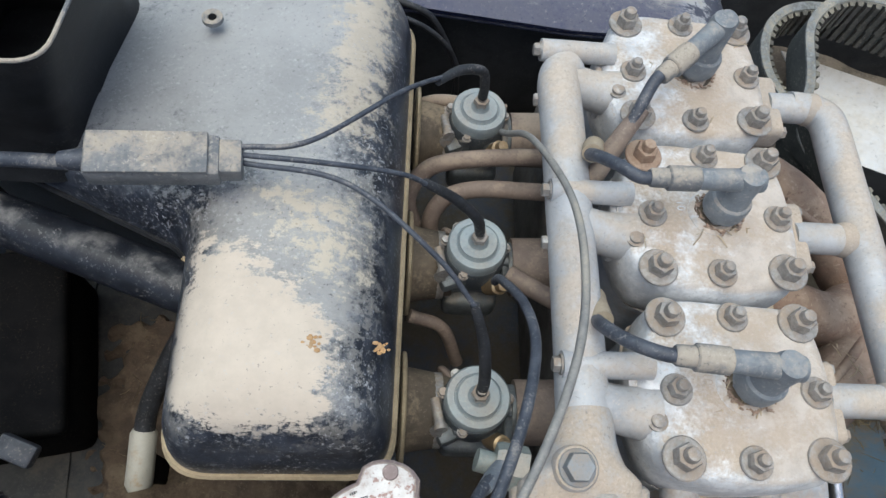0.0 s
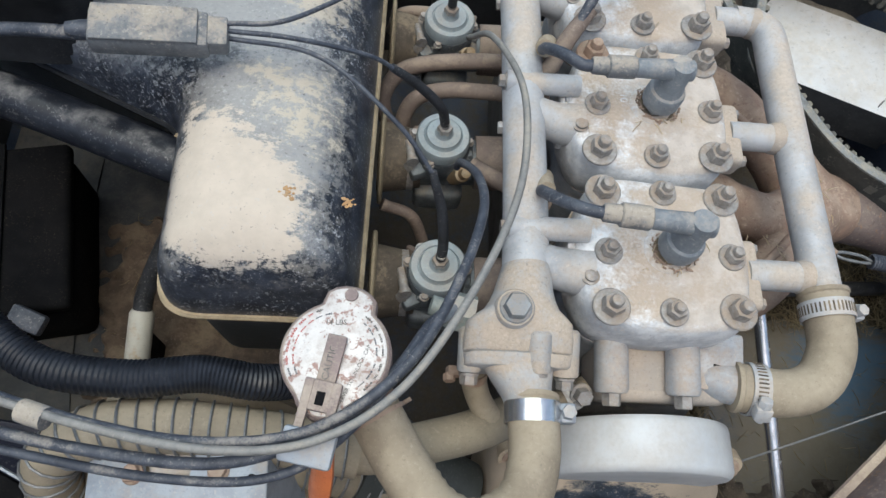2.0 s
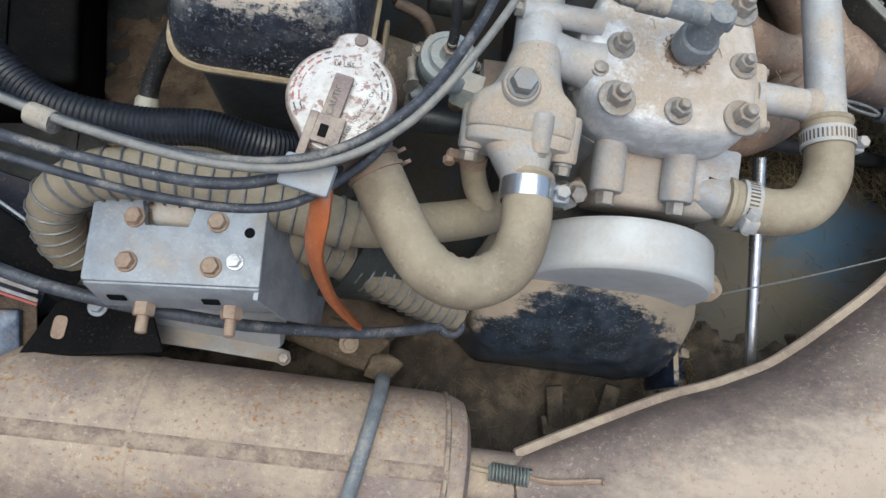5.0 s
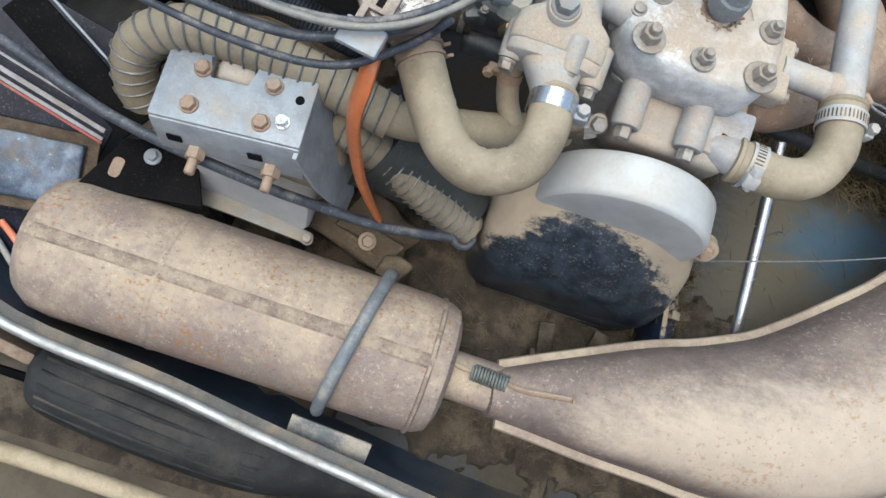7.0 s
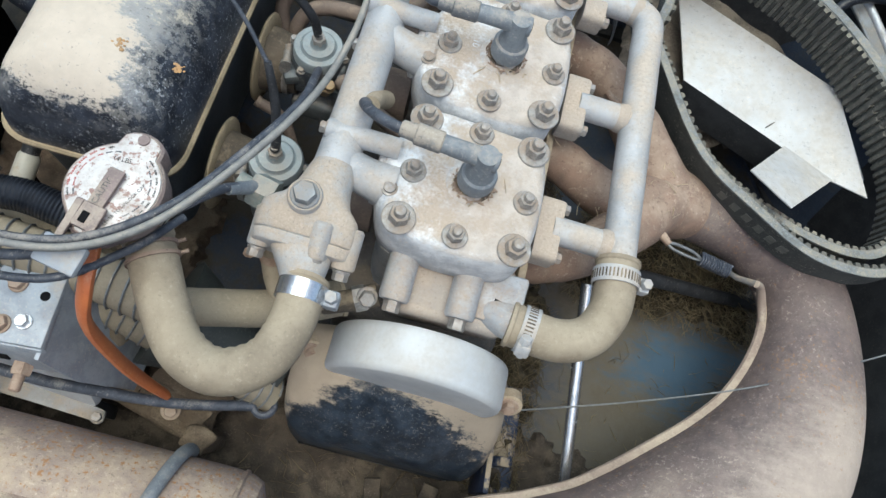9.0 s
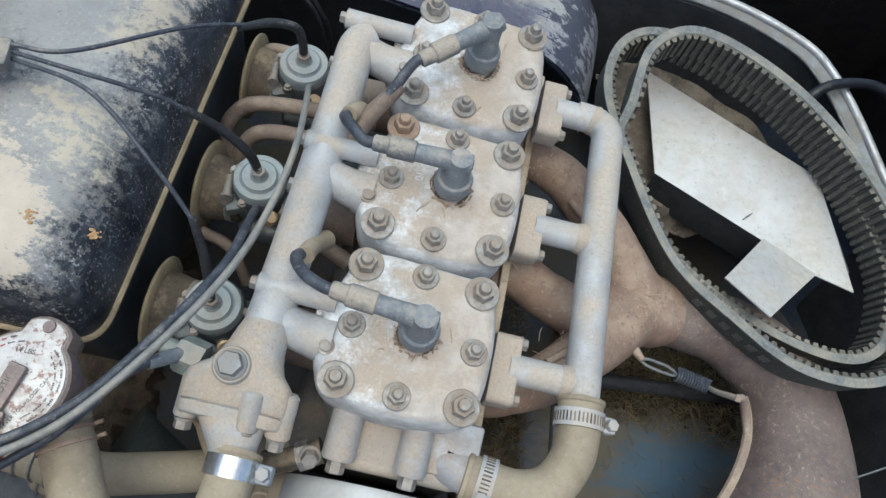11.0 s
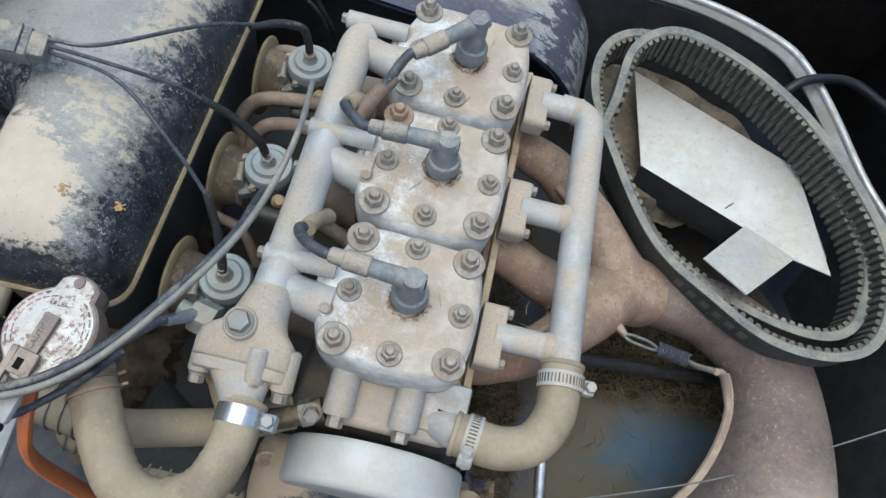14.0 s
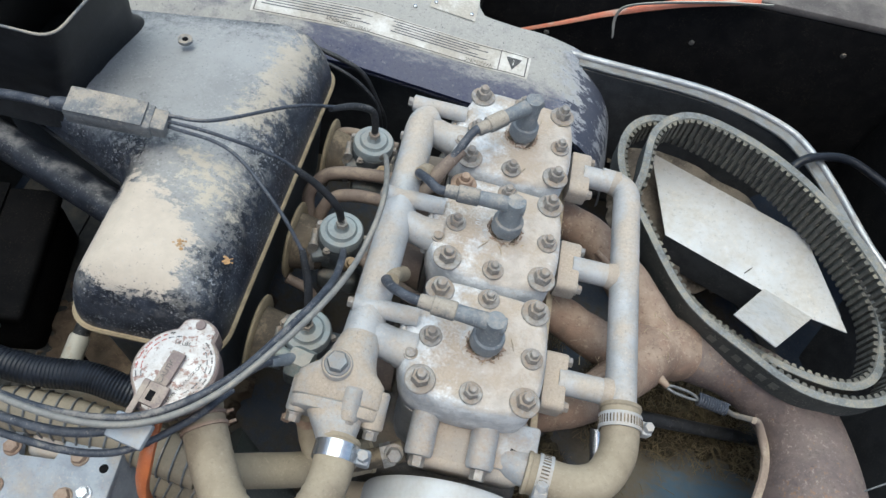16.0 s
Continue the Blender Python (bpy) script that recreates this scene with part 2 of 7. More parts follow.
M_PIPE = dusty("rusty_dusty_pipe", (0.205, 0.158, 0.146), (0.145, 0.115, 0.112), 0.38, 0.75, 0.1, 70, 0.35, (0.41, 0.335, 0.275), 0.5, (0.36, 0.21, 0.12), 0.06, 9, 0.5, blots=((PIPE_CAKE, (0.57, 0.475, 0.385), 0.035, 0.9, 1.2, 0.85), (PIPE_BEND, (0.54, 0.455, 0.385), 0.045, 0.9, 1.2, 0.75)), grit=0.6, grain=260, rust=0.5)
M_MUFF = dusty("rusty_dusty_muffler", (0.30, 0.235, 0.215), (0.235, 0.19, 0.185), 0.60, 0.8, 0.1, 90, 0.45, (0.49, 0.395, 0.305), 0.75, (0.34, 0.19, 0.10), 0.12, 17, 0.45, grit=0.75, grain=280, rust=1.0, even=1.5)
M_SEAM = dusty("dark_weld_seam", (0.32, 0.24, 0.20), (0.21, 0.165, 0.15), 0.56, 0.85, 0.1, 200, 0.9, (0.47, 0.38, 0.295), 0.5, sharp=0.3, patch=60, grit=0.8)
M_SPRING = dusty("grey_green_spring", (0.20, 0.225, 0.215), (0.15, 0.17, 0.165), 0.3, 0.6, 0.3, 90, 0.1)
M_HORN = dusty("dark_green_grey_plastic", (0.03, 0.035, 0.034), (0.048, 0.054, 0.051), 0.25, 0.6, 0, 40, 0.1, (0.16, 0.145, 0.12))
M_TRAY = dusty("dusty_tray_sheet", (0.155, 0.13, 0.108), (0.09, 0.077, 0.066), 0.45, 0.9, 0, 40, 0.4, (0.26, 0.22, 0.175), patch=18, grit=0.6)
M_PLUGHEX = dusty("dusty_plug_steel", (0.50, 0.51, 0.52), (0.36, 0.36, 0.37), 0.3, 0.35, 0.7, 80, 0.1)
M_STRAWPALE = dusty("pale_straw", (0.60, 0.50, 0.36), (0.45, 0.36, 0.24), 0.3, 0.8, 0, 200, 0.1)
M_LIP = dusty("dust_caked_lip", (0.33, 0.26, 0.18), (0.42, 0.34, 0.24), 0.6, 0.85, 0, 60, 0.2, (0.50, 0.41, 0.30))
M_PIPELIP = dusty("dust_caked_pipe_seam", (0.34, 0.265, 0.215), (0.26, 0.20, 0.17), 0.55, 0.85, 0, 60, 0.3, (0.48, 0.395, 0.31), grit=0.5)
# Scuffed blue metal; its pale spots paint the glints on it.
M_WORN = dusty("scuffed_blue_metal_glints", (0.12, 0.16, 0.23), (0.035, 0.055, 0.10), 0.35, 0.35, 0.3, 60, 0.3, (0.24, 0.21, 0.18), 0.3, (0.46, 0.52, 0.58), 0.09, 26, 0.35)
M_SIDEBLUE = dusty("dark_side_paint", (0.008, 0.010, 0.024), (0.016, 0.021, 0.042), 0.14, 0.45, 0, 40, 0.08, (0.16, 0.15, 0.14), 0.8, patch=20, sharp=0.4, spec=0.3)
M_LEDGE = dusty("grey_brown_ground_ledge", (0.10, 0.09, 0.088), (0.15, 0.135, 0.13), 0.4, 0.9, 0, 30, 0.3, (0.22, 0.20, 0.185))
M_PALESTRIP = dusty("pale_plastic_strip", (0.62, 0.60, 0.54), (0.5, 0.48, 0.43), 0.3, 0.6, 0, 30, 0.05, (0.5, 0.45, 0.38))
M_SENSOR = dusty("grey_green_sensor_metal", (0.30, 0.335, 0.315), (0.21, 0.24, 0.225), 0.4, 0.5, 0.2, 90, 0.1, (0.44, 0.40, 0.34))
M_FLANGE = dusty("tan_dusted_flange", (0.40, 0.36, 0.32), (0.33, 0.30, 0.275), 0.62, 0.7, 0.05, 55, 0.3, (0.50, 0.415, 0.335), 0.4, sharp=0.45, grit=0.5)
M_RAIL = dusty("dull_grey_rail", (0.20, 0.21, 0.22), (0.13, 0.137, 0.146), 0.45, 0.42, 0.3, 60, 0.1, (0.25, 0.23, 0.20), patch=30, sharp=0.4, grit=0.5)
# Grime, with the shade of gaps under the engine darkened into it.
M_CRANK = dusty("grimy_shade_darkened_metal", (0.13, 0.125, 0.12), (0.085, 0.082, 0.08), 0.45, 0.7, 0.1, 50, 0.4, (0.24, 0.195, 0.15), 0.5, patch=20, sharp=0.3)
M_AIRLIP = dusty("golden_dust_lip", (0.26, 0.205, 0.13), (0.34, 0.27, 0.175), 0.5, 0.85, 0, 60, 0.2, (0.43, 0.345, 0.225))
M_COILHOSE = dusty("dusty_guarded_hose", (0.20, 0.17, 0.125), (0.26, 0.22, 0.16), 0.5, 0.8, 0, 50, 0.2, (0.33, 0.285, 0.21), 0.5, sharp=0.5)
M_BLUEFRAME = dusty("dusty_blue_frame_paint", (0.012, 0.022, 0.055), (0.025, 0.042, 0.09), 0.50, 0.45, 0, 60, 0.15, (0.33, 0.27, 0.20), 0.6, patch=30, sharp=0.14, grit=0.4)
M_PLUGBOLT = dusty("dull_plug_bolt", (0.27, 0.295, 0.32), (0.20, 0.22, 0.24), 0.35, 0.5, 0.3, 90, 0.2, (0.40, 0.345, 0.29), sharp=0.4)
M_WOUND = dusty("grimy_wound_hose", (0.235, 0.198, 0.145), (0.29, 0.245, 0.18), 0.5, 0.8, 0, 34, 0.2, (0.36, 0.305, 0.225), 0.4, sharp=0.5, grit=0.4)
M_RAILPALE = dusty("pale_zinc_rail", (0.30, 0.295, 0.29), (0.23, 0.225, 0.22), 0.42, 0.5, 0.15, 60, 0.15, (0.40, 0.33, 0.26), sharp=0.4, patch=30)
M_MUD = dusty("brown_caked_mud", (0.13, 0.098, 0.066), (0.085, 0.063, 0.044), 0.45, 0.95, 0, 70, 0.9, (0.21, 0.165, 0.115), grit=0.5)
M_BOOT = dusty("dirty_rubber_boot", (0.070, 0.056, 0.042), (0.125, 0.099, 0.072), 0.48, 0.85, 0, 40, 0.2, (0.28, 0.22, 0.15))
M_MANI = dusty("rusty_exhaust_manifold", (0.30, 0.20, 0.15), (0.21, 0.15, 0.118), 0.53, 0.85, 0.05, 60, 0.6, (0.43, 0.325, 0.25), 0.7, sharp=0.4, patch=26, grit=0.7, grain=240)
M_BELT = dusty("grey_rubber_belt", (0.050, 0.056, 0.056), (0.074, 0.080, 0.077), 0.46, 0.75, 0, 60, 0.15, (0.30, 0.28, 0.235), 0.75, patch=18, sharp=0.4, grit=0.5)
M_BELTEDGE = dusty("frayed_belt_edge", (0.24, 0.255, 0.26), (0.13, 0.138, 0.138), 0.46, 0.85, 0, 240, 0.5, (0.36, 0.335, 0.28), 0.3, patch=30, sharp=0.3, grit=0.7)
M_BELTMARK = dusty("faded_belt_print", (0.17, 0.17, 0.155), (0.12, 0.122, 0.115), 0.25, 0.7, 0, 120, 0.1, (0.28, 0.26, 0.22))
M_BELTIN = dusty("dusty_belt_teeth", (0.115, 0.112, 0.098), (0.07, 0.068, 0.062), 0.44, 0.8, 0, 90, 0.2, (0.32, 0.29, 0.225), patch=20, sharp=0.35, grit=0.5)
M_BLUE = dusty("dark_blue_paint", (0.012, 0.019, 0.062), (0.026, 0.040, 0.11), 0.77, 0.3, 0, 60, 0.12, (0.42, 0.41, 0.385), 2.3, (0.40, 0.41, 0.43), 0.13, 9, 0.42, blots=((CONSOLE_END, (0.42, 0.435, 0.47), 0.012, 2.2, 2.4, 0.66), (FRONT_BLUE, (0.020, 0.030, 0.100), 0.016, 0.9, 0.5, 0.74), (CHIPS, (0.020, 0.028, 0.062), 0.006, 2.2, 0.35, 0.85)), grit=0.6, grain=300, even=1.0, settles=False)
M_PAN = dusty("muddy_blue_pan", (0.022, 0.034, 0.06), (0.038, 0.056, 0.088), 0.58, 0.5, 0, 20, 0.3, (0.085, 0.072, 0.055), 0.5, patch=7, sharp=0.3, blots=((PAN_TAN, (0.14, 0.122, 0.092), 0.03, 1.2, 1.2, 0.75), (PAN_BLUE, (0.06, 0.118, 0.185), 0.03, 1.3, 1.3, 0.9), (PAN_OUT, (0.075, 0.14, 0.21), 0.02, 0.5, 0.5, 0.9)), settles=False)
M_DIRT = dusty("brown_dirt", (0.075, 0.053, 0.04), (0.13, 0.096, 0.068), 0.42, 0.95, 0, 60, 0.9, (0.19, 0.145, 0.10))
M_DARK = dusty("black_panel", (0.0075, 0.0078, 0.0088), (0.012, 0.0118, 0.0126), 0.02, 0.9, 0, 30, 0.1, spec=0.05, grit=0.04)
# Grimy black plastic, also the painted tone of shaded gaps.
M_GAP = dusty("grimy_plastic_and_gap_shade", (0.028, 0.031, 0.035), (0.046, 0.049, 0.054), 0.34, 0.6, 0, 40, 0.15, (0.115, 0.103, 0.088), 0.7, patch=12, sharp=0.4, spec=0.3, grit=0.25)
M_DIRTDARK = dusty("dark_brown_dirt", (0.046, 0.036, 0.028), (0.080, 0.063, 0.048), 0.42, 0.95, 0, 60, 0.9, (0.14, 0.112, 0.082), 0.3, patch=20, grit=0.6, grain=600)
M_CHROME = dusty("dull_metal_trim", (0.50, 0.51, 0.525), (0.38, 0.39, 0.405), 0.34, 0.42, 0.55, 60, 0.08, (0.42, 0.375, 0.32), patch=26, sharp=0.4, grit=0.35)
M_ORANGE = dusty("orange_vinyl", (0.55, 0.17, 0.06), (0.46, 0.13, 0.05), 0.3, 0.45, 0, 60, 0.1)
M_STRAP = dusty("faded_orange_strap", (0.75, 0.22, 0.13), (0.7, 0.30, 0.2), 0.35, 0.6, 0, 30, 0.1, (0.7, 0.6, 0.52))
M_CAPW = dusty("worn_white_cap_plate", (0.64, 0.62, 0.605), (0.53, 0.505, 0.49), 0.30, 0.42, 0.15, 90, 0.15, (0.40, 0.31, 0.265), 0.3, (0.30, 0.19, 0.165), 0.19, 40, 0.3)
M_CAPB = dusty("rusted_cap", (0.26, 0.20, 0.19), (0.20, 0.155, 0.15), 0.42, 0.6, 0.2, 90, 0.15, (0.44, 0.37, 0.31))
M_WHITE = dusty("off_white_plastic", (0.58, 0.56, 0.49), (0.5, 0.48, 0.42), 0.35, 0.5, 0, 40, 0.05)
M_CARB = dusty("grey_carburettor_casting", (0.17, 0.19, 0.203), (0.105, 0.118, 0.128), 0.35, 0.5, 0.3, 70, 0.3, (0.30, 0.265, 0.22), sharp=0.3)
M_CARBCAP = dusty("blue_grey_carb_cap", (0.31, 0.36, 0.385), (0.24, 0.285, 0.31), 0.38, 0.5, 0.15, 60, 0.15, (0.42, 0.40, 0.365), sharp=0.5)
M_CARBDARK = dusty("dark_carburettor_body", (0.045, 0.055, 0.066), (0.075, 0.088, 0.10), 0.38, 0.5, 0.1, 70, 0.2, (0.22, 0.20, 0.17), sharp=0.35)
M_BRASS = dusty("dull_brass", (0.42, 0.30, 0.17), (0.33, 0.24, 0.15), 0.4, 0.4, 0.6, 90, 0.1)
M_INK = dusty("dark_print", (0.05, 0.05, 0.055), (0.09, 0.088, 0.085), 0.36, 0.6, 0, 90, 0.02, (0.4, 0.37, 0.32), sharp=0.3)
M_RED = dusty("faded_red_print", (0.40, 0.09, 0.08), (0.35, 0.09, 0.08), 0.2, 0.6, 0, 60, 0.02)
M_LABEL = dusty("dusty_white_label", (0.72, 0.71, 0.68), (0.60, 0.585, 0.55), 0.5, 0.5, 0, 40, 0.03, (0.50, 0.46, 0.40), sharp=0.4, grit=0.5)
M_GROUND = dusty("bare_earth", (0.085, 0.07, 0.056), (0.12, 0.098, 0.077), 0.5, 0.95, 0, 6, 0.8, (0.15, 0.124, 0.094), grit=0.4)
M_STRAW = dusty("dry_straw", (0.24, 0.19, 0.11), (0.10, 0.075, 0.042), 0.25, 0.8, 0, 40, 0.1)
M_ORANGE_DIRT = dusty("orange_mud", (0.45, 0.27, 0.12), (0.36, 0.22, 0.11), 0.3, 0.9, 0, 200, 0.3)
M_STRIPEW = dusty("faded_white_decal", (0.42, 0.41, 0.43), (0.30, 0.29, 0.32), 0.4, 0.5, 0, 60, 0.03, (0.34, 0.30, 0.26))


# ---- mesh helpers ----
def catmull(pts, per=8, closed=False):
    pts = [Vector(p) for p in pts]
    n, out = len(pts), []
    for i in range(n if closed else n - 1):
        if closed:
            a, b, c, d = (pts[(i + k) % n] for k in (-1, 0, 1, 2))
        else:
            b, c = pts[i], pts[i + 1]
            a = pts[i - 1] if i else b * 2 - c
            d = pts[i + 2] if i + 2 < n else c * 2 - b
        for k in range(per):
            u = k / per
            out.append(0.5 * (2 * b + (c - a) * u + (2 * a - 5 * b + 4 * c - d) * u * u + (3 * b - a - 3 * c + d) * u ** 3))
    if not closed:
        out.append(pts[-1])
    return out


def frames_of(path, closed=False):
    n = len(path)
    tang = [((path[(i + 1) % n] if closed or i + 1 < n else path[i]) - (path[i - 1] if closed or i else path[i])).normalized() for i in range(n)]
    side = tang[0].orthogonal().normalized()
    out = []
    for p, t in zip(path, tang):
        side = (side - t * side.dot(t)).normalized()
        out.append((p, t, side, t.cross(side)))
    return out


def skin(bm, rings, closed=False, caps=True):
    vr = [[bm.verts.new(p) for p in r] for r in rings]
    n, k = len(vr), len(vr[0])
    for i in range(n if closed else n - 1):
        a, b = vr[i], vr[(i + 1) % n]
        for j in range(k):
            bm.faces.new((a[j], a[(j + 1) % k], b[(j + 1) % k], b[j]))
    if caps and not closed:
        bm.faces.new(vr[0][::-1])
        bm.faces.new(vr[-1])
    return bm


def tube(pts, r, n=14, per=8, closed=False, straight=False, flat=1.0):
    """A round tube along points; r is one radius, or one for each point."""
    bm = bmesh.new()
    path = [Vector(p) for p in pts] if straight else catmull(pts, per, closed)
    if isinstance(r, (int, float)):
        rr = [r] * len(path)
    else:
        rr = list(r) if straight else [v.x for v in catmull([(a, 0, 0) for a in r], per, closed)]
    rings = []
    for (p, t, s, u), q in zip(frames_of(path, closed), rr):
        rings.append([p + (s * math.cos(2 * math.pi * j / n) + u * math.sin(2 * math.pi * j / n) * flat) * q for j in range(n)])
    return skin(bm, rings, closed)


def lathe(profile, m=None, n=24, caps=True):
    """Profile rows (radius, height) turned round the z axis, then placed by m."""
    bm = bmesh.new()
    skin(bm, [[Vector((r * math.cos(2 * math.pi * j / n), r * math.sin(2 * math.pi * j / n), z)) for j in range(n)] for r, z in profile], False, caps)
    bm.transform(m or Matrix())
    return bm


def rbox(size, m=None, bevel=0.002, seg=2):
    bm = bmesh.new()
    bmesh.ops.create_cube(bm, size=1)
    bm.transform(Matrix.Diagonal((*size, 1)))
    if bevel:
        bmesh.ops.bevel(bm, geom=bm.edges[:], offset=bevel, segments=seg, profile=0.5, affect="EDGES")
    bm.transform(m or Matrix())
    return bm


def prism(outline, z0, z1, m=None, bevel=0.0, seg=2):
    bm = bmesh.new()
    skin(bm, [[Vector((x, y, z)) for x, y in outline] for z in (z0, z1)])
    if bevel:
        bmesh.ops.bevel(bm, geom=[e for e in bm.edges], offset=bevel, segments=seg, profile=0.5, affect="EDGES")
    bm.transform(m or Matrix())
    return bm


def offset(outline, d):
    """The outline, drawn in by d."""
    n, out = len(outline), []
    for i in range(n):
        a, b = Vector(outline[i - 1]), Vector(outline[(i + 1) % n])
        t = (b - a).normalized()
        p = Vector(outline[i])
        out.append((p.x - t.y * d, p.y + t.x * d))
    return out


def loft(outline, layers, m=None):
    """Layers (inset, height) of an outline that runs counter-clockwise."""
    bm = bmesh.new()
    skin(bm, [[Vector((x, y, z)) for x, y in offset(outline, d)] for d, z in layers])
    bm.transform(m or Matrix())
    return bm


def rounded(corners, per=6):
    return [(p.x, p.y) for p in catmull([(x, y, 0) for x, y in corners], per, True)]


def fillet(corners, r, seg=5):
    """A polygon with its corners rounded by r."""
    out, n = [], len(corners)
    for i in range(n):
        p, a, b = Vector(corners[i]), Vector(corners[i - 1]), Vector(corners[(i + 1) % n])
        q = r[i] if isinstance(r, (list, tuple)) else r
        s, e = p + (a - p).normalized() * q, p + (b - p).normalized() * q
        for k in range(seg + 1):
            u = k / seg
            v = s * (1 - u) ** 2 + p * 2 * u * (1 - u) + e * u * u
            out.append((v.x, v.y))
    return out


def inset_poly(corners, d):
    """A polygon with every side moved in by d."""
    n, out = len(corners), []
    for i in range(n):
        p, a, b = Vector(corners[i]), Vector(corners[i - 1]), Vector(corners[(i + 1) % n])
        u, w = (p - a).normalized(), (b - p).normalized()
        n1, n2 = Vector((-u.y, u.x)), Vector((-w.y, w.x))
        k = n1 + n2
        out.append(p + k * (2 * d / k.length_squared))
    return out


def shrunk(outline, s):
    c = sum((Vector(p) for p in outline), Vector((0, 0))) / len(outline)
    return [tuple(c + (Vector(p) - c) * s) for p in outline]


def joined(*bms):
    out = bmesh.new()
    for b in bms:
        me = bpy.data.meshes.new("tmp")
        b.to_mesh(me)
        out.from_mesh(me)
        bpy.data.meshes.remove(me)
        b.free()
    return out


def mesh_of(name, bm, material, angle=38):
    bmesh.ops.recalc_face_normals(bm, faces=bm.faces[:])
    for f in bm.faces:
        f.smooth = True
    for e in bm.edges:
        e.smooth = not (len(e.link_faces) == 2 and e.calc_face_angle(0) > radians(angle))
    me = bpy.data.meshes.new(name)
    bm.to_mesh(me)
    bm.free()
    me.materials.append(material)
    return me


def part(name, bm, material, parent, label="", angle=38):
    ob = new(name, mesh_of(name, bm, material, angle))
    if parent is not None:
        ob.parent = parent
        ob.matrix_parent_inverse = Matrix.Translation(parent.matrix_world.translation).inverted() if parent.type == "EMPTY" else Matrix()
    return tagged(ob, label)


def thing(name, at, label, category, group="", kind=""):
    ob = new(name)
    ob.empty_display_size = 0.02
    ob.location = at
    ob.matrix_world = Matrix.Translation(at)
    return tagged(ob, label, category, group, kind)


def solid(name, bm, material, label, category, group="", kind="", angle=38):
    return tagged(new(name, mesh_of(name, bm, material, angle)), label, category, group, kind)


def along(a, b):
    """The pose at a whose z axis points to b."""
    a, b = Vector(a), Vector(b)
    return Matrix.Translation(a) @ (b - a).to_track_quat("Z", "Y").to_matrix().to_4x4()


def hexagon(r, h, z0=0.0):
    return [(r * math.cos(math.pi / 3 * k), r * math.sin(math.pi / 3 * k)) for k in range(6)]


def hex_bm(r, z0, z1, m=None):
    bm = bmesh.new()
    o = hexagon(r, 0)
    c = (z1 - z0) * 0.16
    skin(bm, [[Vector((x * s, y * s, z)) for x, y in o] for s, z in ((1, z0), (1, z1 - c), (0.9, z1))])
    bm.transform(m or Matrix())
    return bm


def bolt_bm(r, h, m=None, washer=1.5, wash_h=0.0016, stud=0.0):
    """A hexagonal head on a washer, with a stud end above it when given."""
    bits = [lathe([(r * washer, 0), (r * washer, wash_h * 0.7), (r * washer * 0.94, wash_h), (r * 0.6, wash_h)], m, 18), hex_bm(r, wash_h * 0.9, wash_h + h, m)]
    if stud:
        bits.append(lathe([(r * 0.58, wash_h + h * 0.9), (r * 0.58, wash_h + h + stud * 0.6), (r * 0.48, wash_h + h + stud * 0.88), (r * 0.2, wash_h + h + stud)], m, 12))
    return joined(*bits)


def writing(text, size, m, lift=0.0):
    """Letters of the built-in font as a flat mesh, centred on m."""
    cu = bpy.data.curves.new("writing", "FONT")
    cu.body, cu.size, cu.align_x, cu.align_y, cu.extrude = text, size, "CENTER", "CENTER", 0.0001
    ob = bpy.data.objects.new("writing", cu)
    me = bpy.data.meshes.new_from_object(ob)
    bm = bmesh.new()
    bm.from_mesh(me)
    bpy.data.objects.remove(ob)
    bpy.data.meshes.remove(me)
    bm.transform(m)
    return bm


def facing(at, up, ahead):
    """The pose at a point with z along up and y towards ahead."""
    z = Vector(up).normalized()
    y = Vector(ahead)
    y = (y - z * y.dot(z)).normalized()
    return Matrix.Translation(at) @ Matrix((y.cross(z), y, z)).transposed().to_4x4()


def piece(name, mesh, m, parent, label=""):
    """A part that shares its mesh with others, placed by m."""
    ob = new(name, mesh)
    ob.parent = parent
    ob.matrix_parent_inverse = Matrix.Translation(parent.matrix_world.translation).inverted() if parent.type == "EMPTY" else Matrix()
    ob.matrix_basis = m
    return tagged(ob, label)


# ---- ground, pan and body panels ----
def grid_sheet(x0, x1, y0, y1, nx, ny, z, amp, scale, sink=0.0):
    """A lumpy sheet; with sink its ragged borders dip into what lies below."""
    bm = bmesh.new()
    v = [[bm.verts.new((x0 + (x1 - x0) * i / nx, y0 + (y1 - y0) * j / ny, z + amp * noise.noise(Vector((x0 + (x1 - x0) * i / nx, y0 + (y1 - y0) * j / ny, 0.3)) * scale))) for j in range(ny + 1)] for i in range(nx + 1)]
    if sink:
        for row in v:
            for w in row:
                p = w.co
                m = min(p.x - x0, x1 - p.x, p.y - y0, y1 - p.y) + 0.035 * noise.noise(Vector((p.x, p.y, 0.7)) * 30) + 0.02 * noise.noise(Vector((p.x, p.y, 0.1)) * 90)
                p.z -= sink * (1 - max(0.0, min(1.0, (m + 0.012) / 0.03)))
    for i in range(nx):
        for j in range(ny):
            bm.faces.new((v[i][j], v[i + 1][j], v[i + 1][j + 1], v[i][j + 1]))
    return bm


solid("ground", grid_sheet(-60, 60, -60, 60, 60, 60, -0.22, 0.02, 3.0), M_GROUND, "bare brown earth under the machine", "ground", kind="structure")

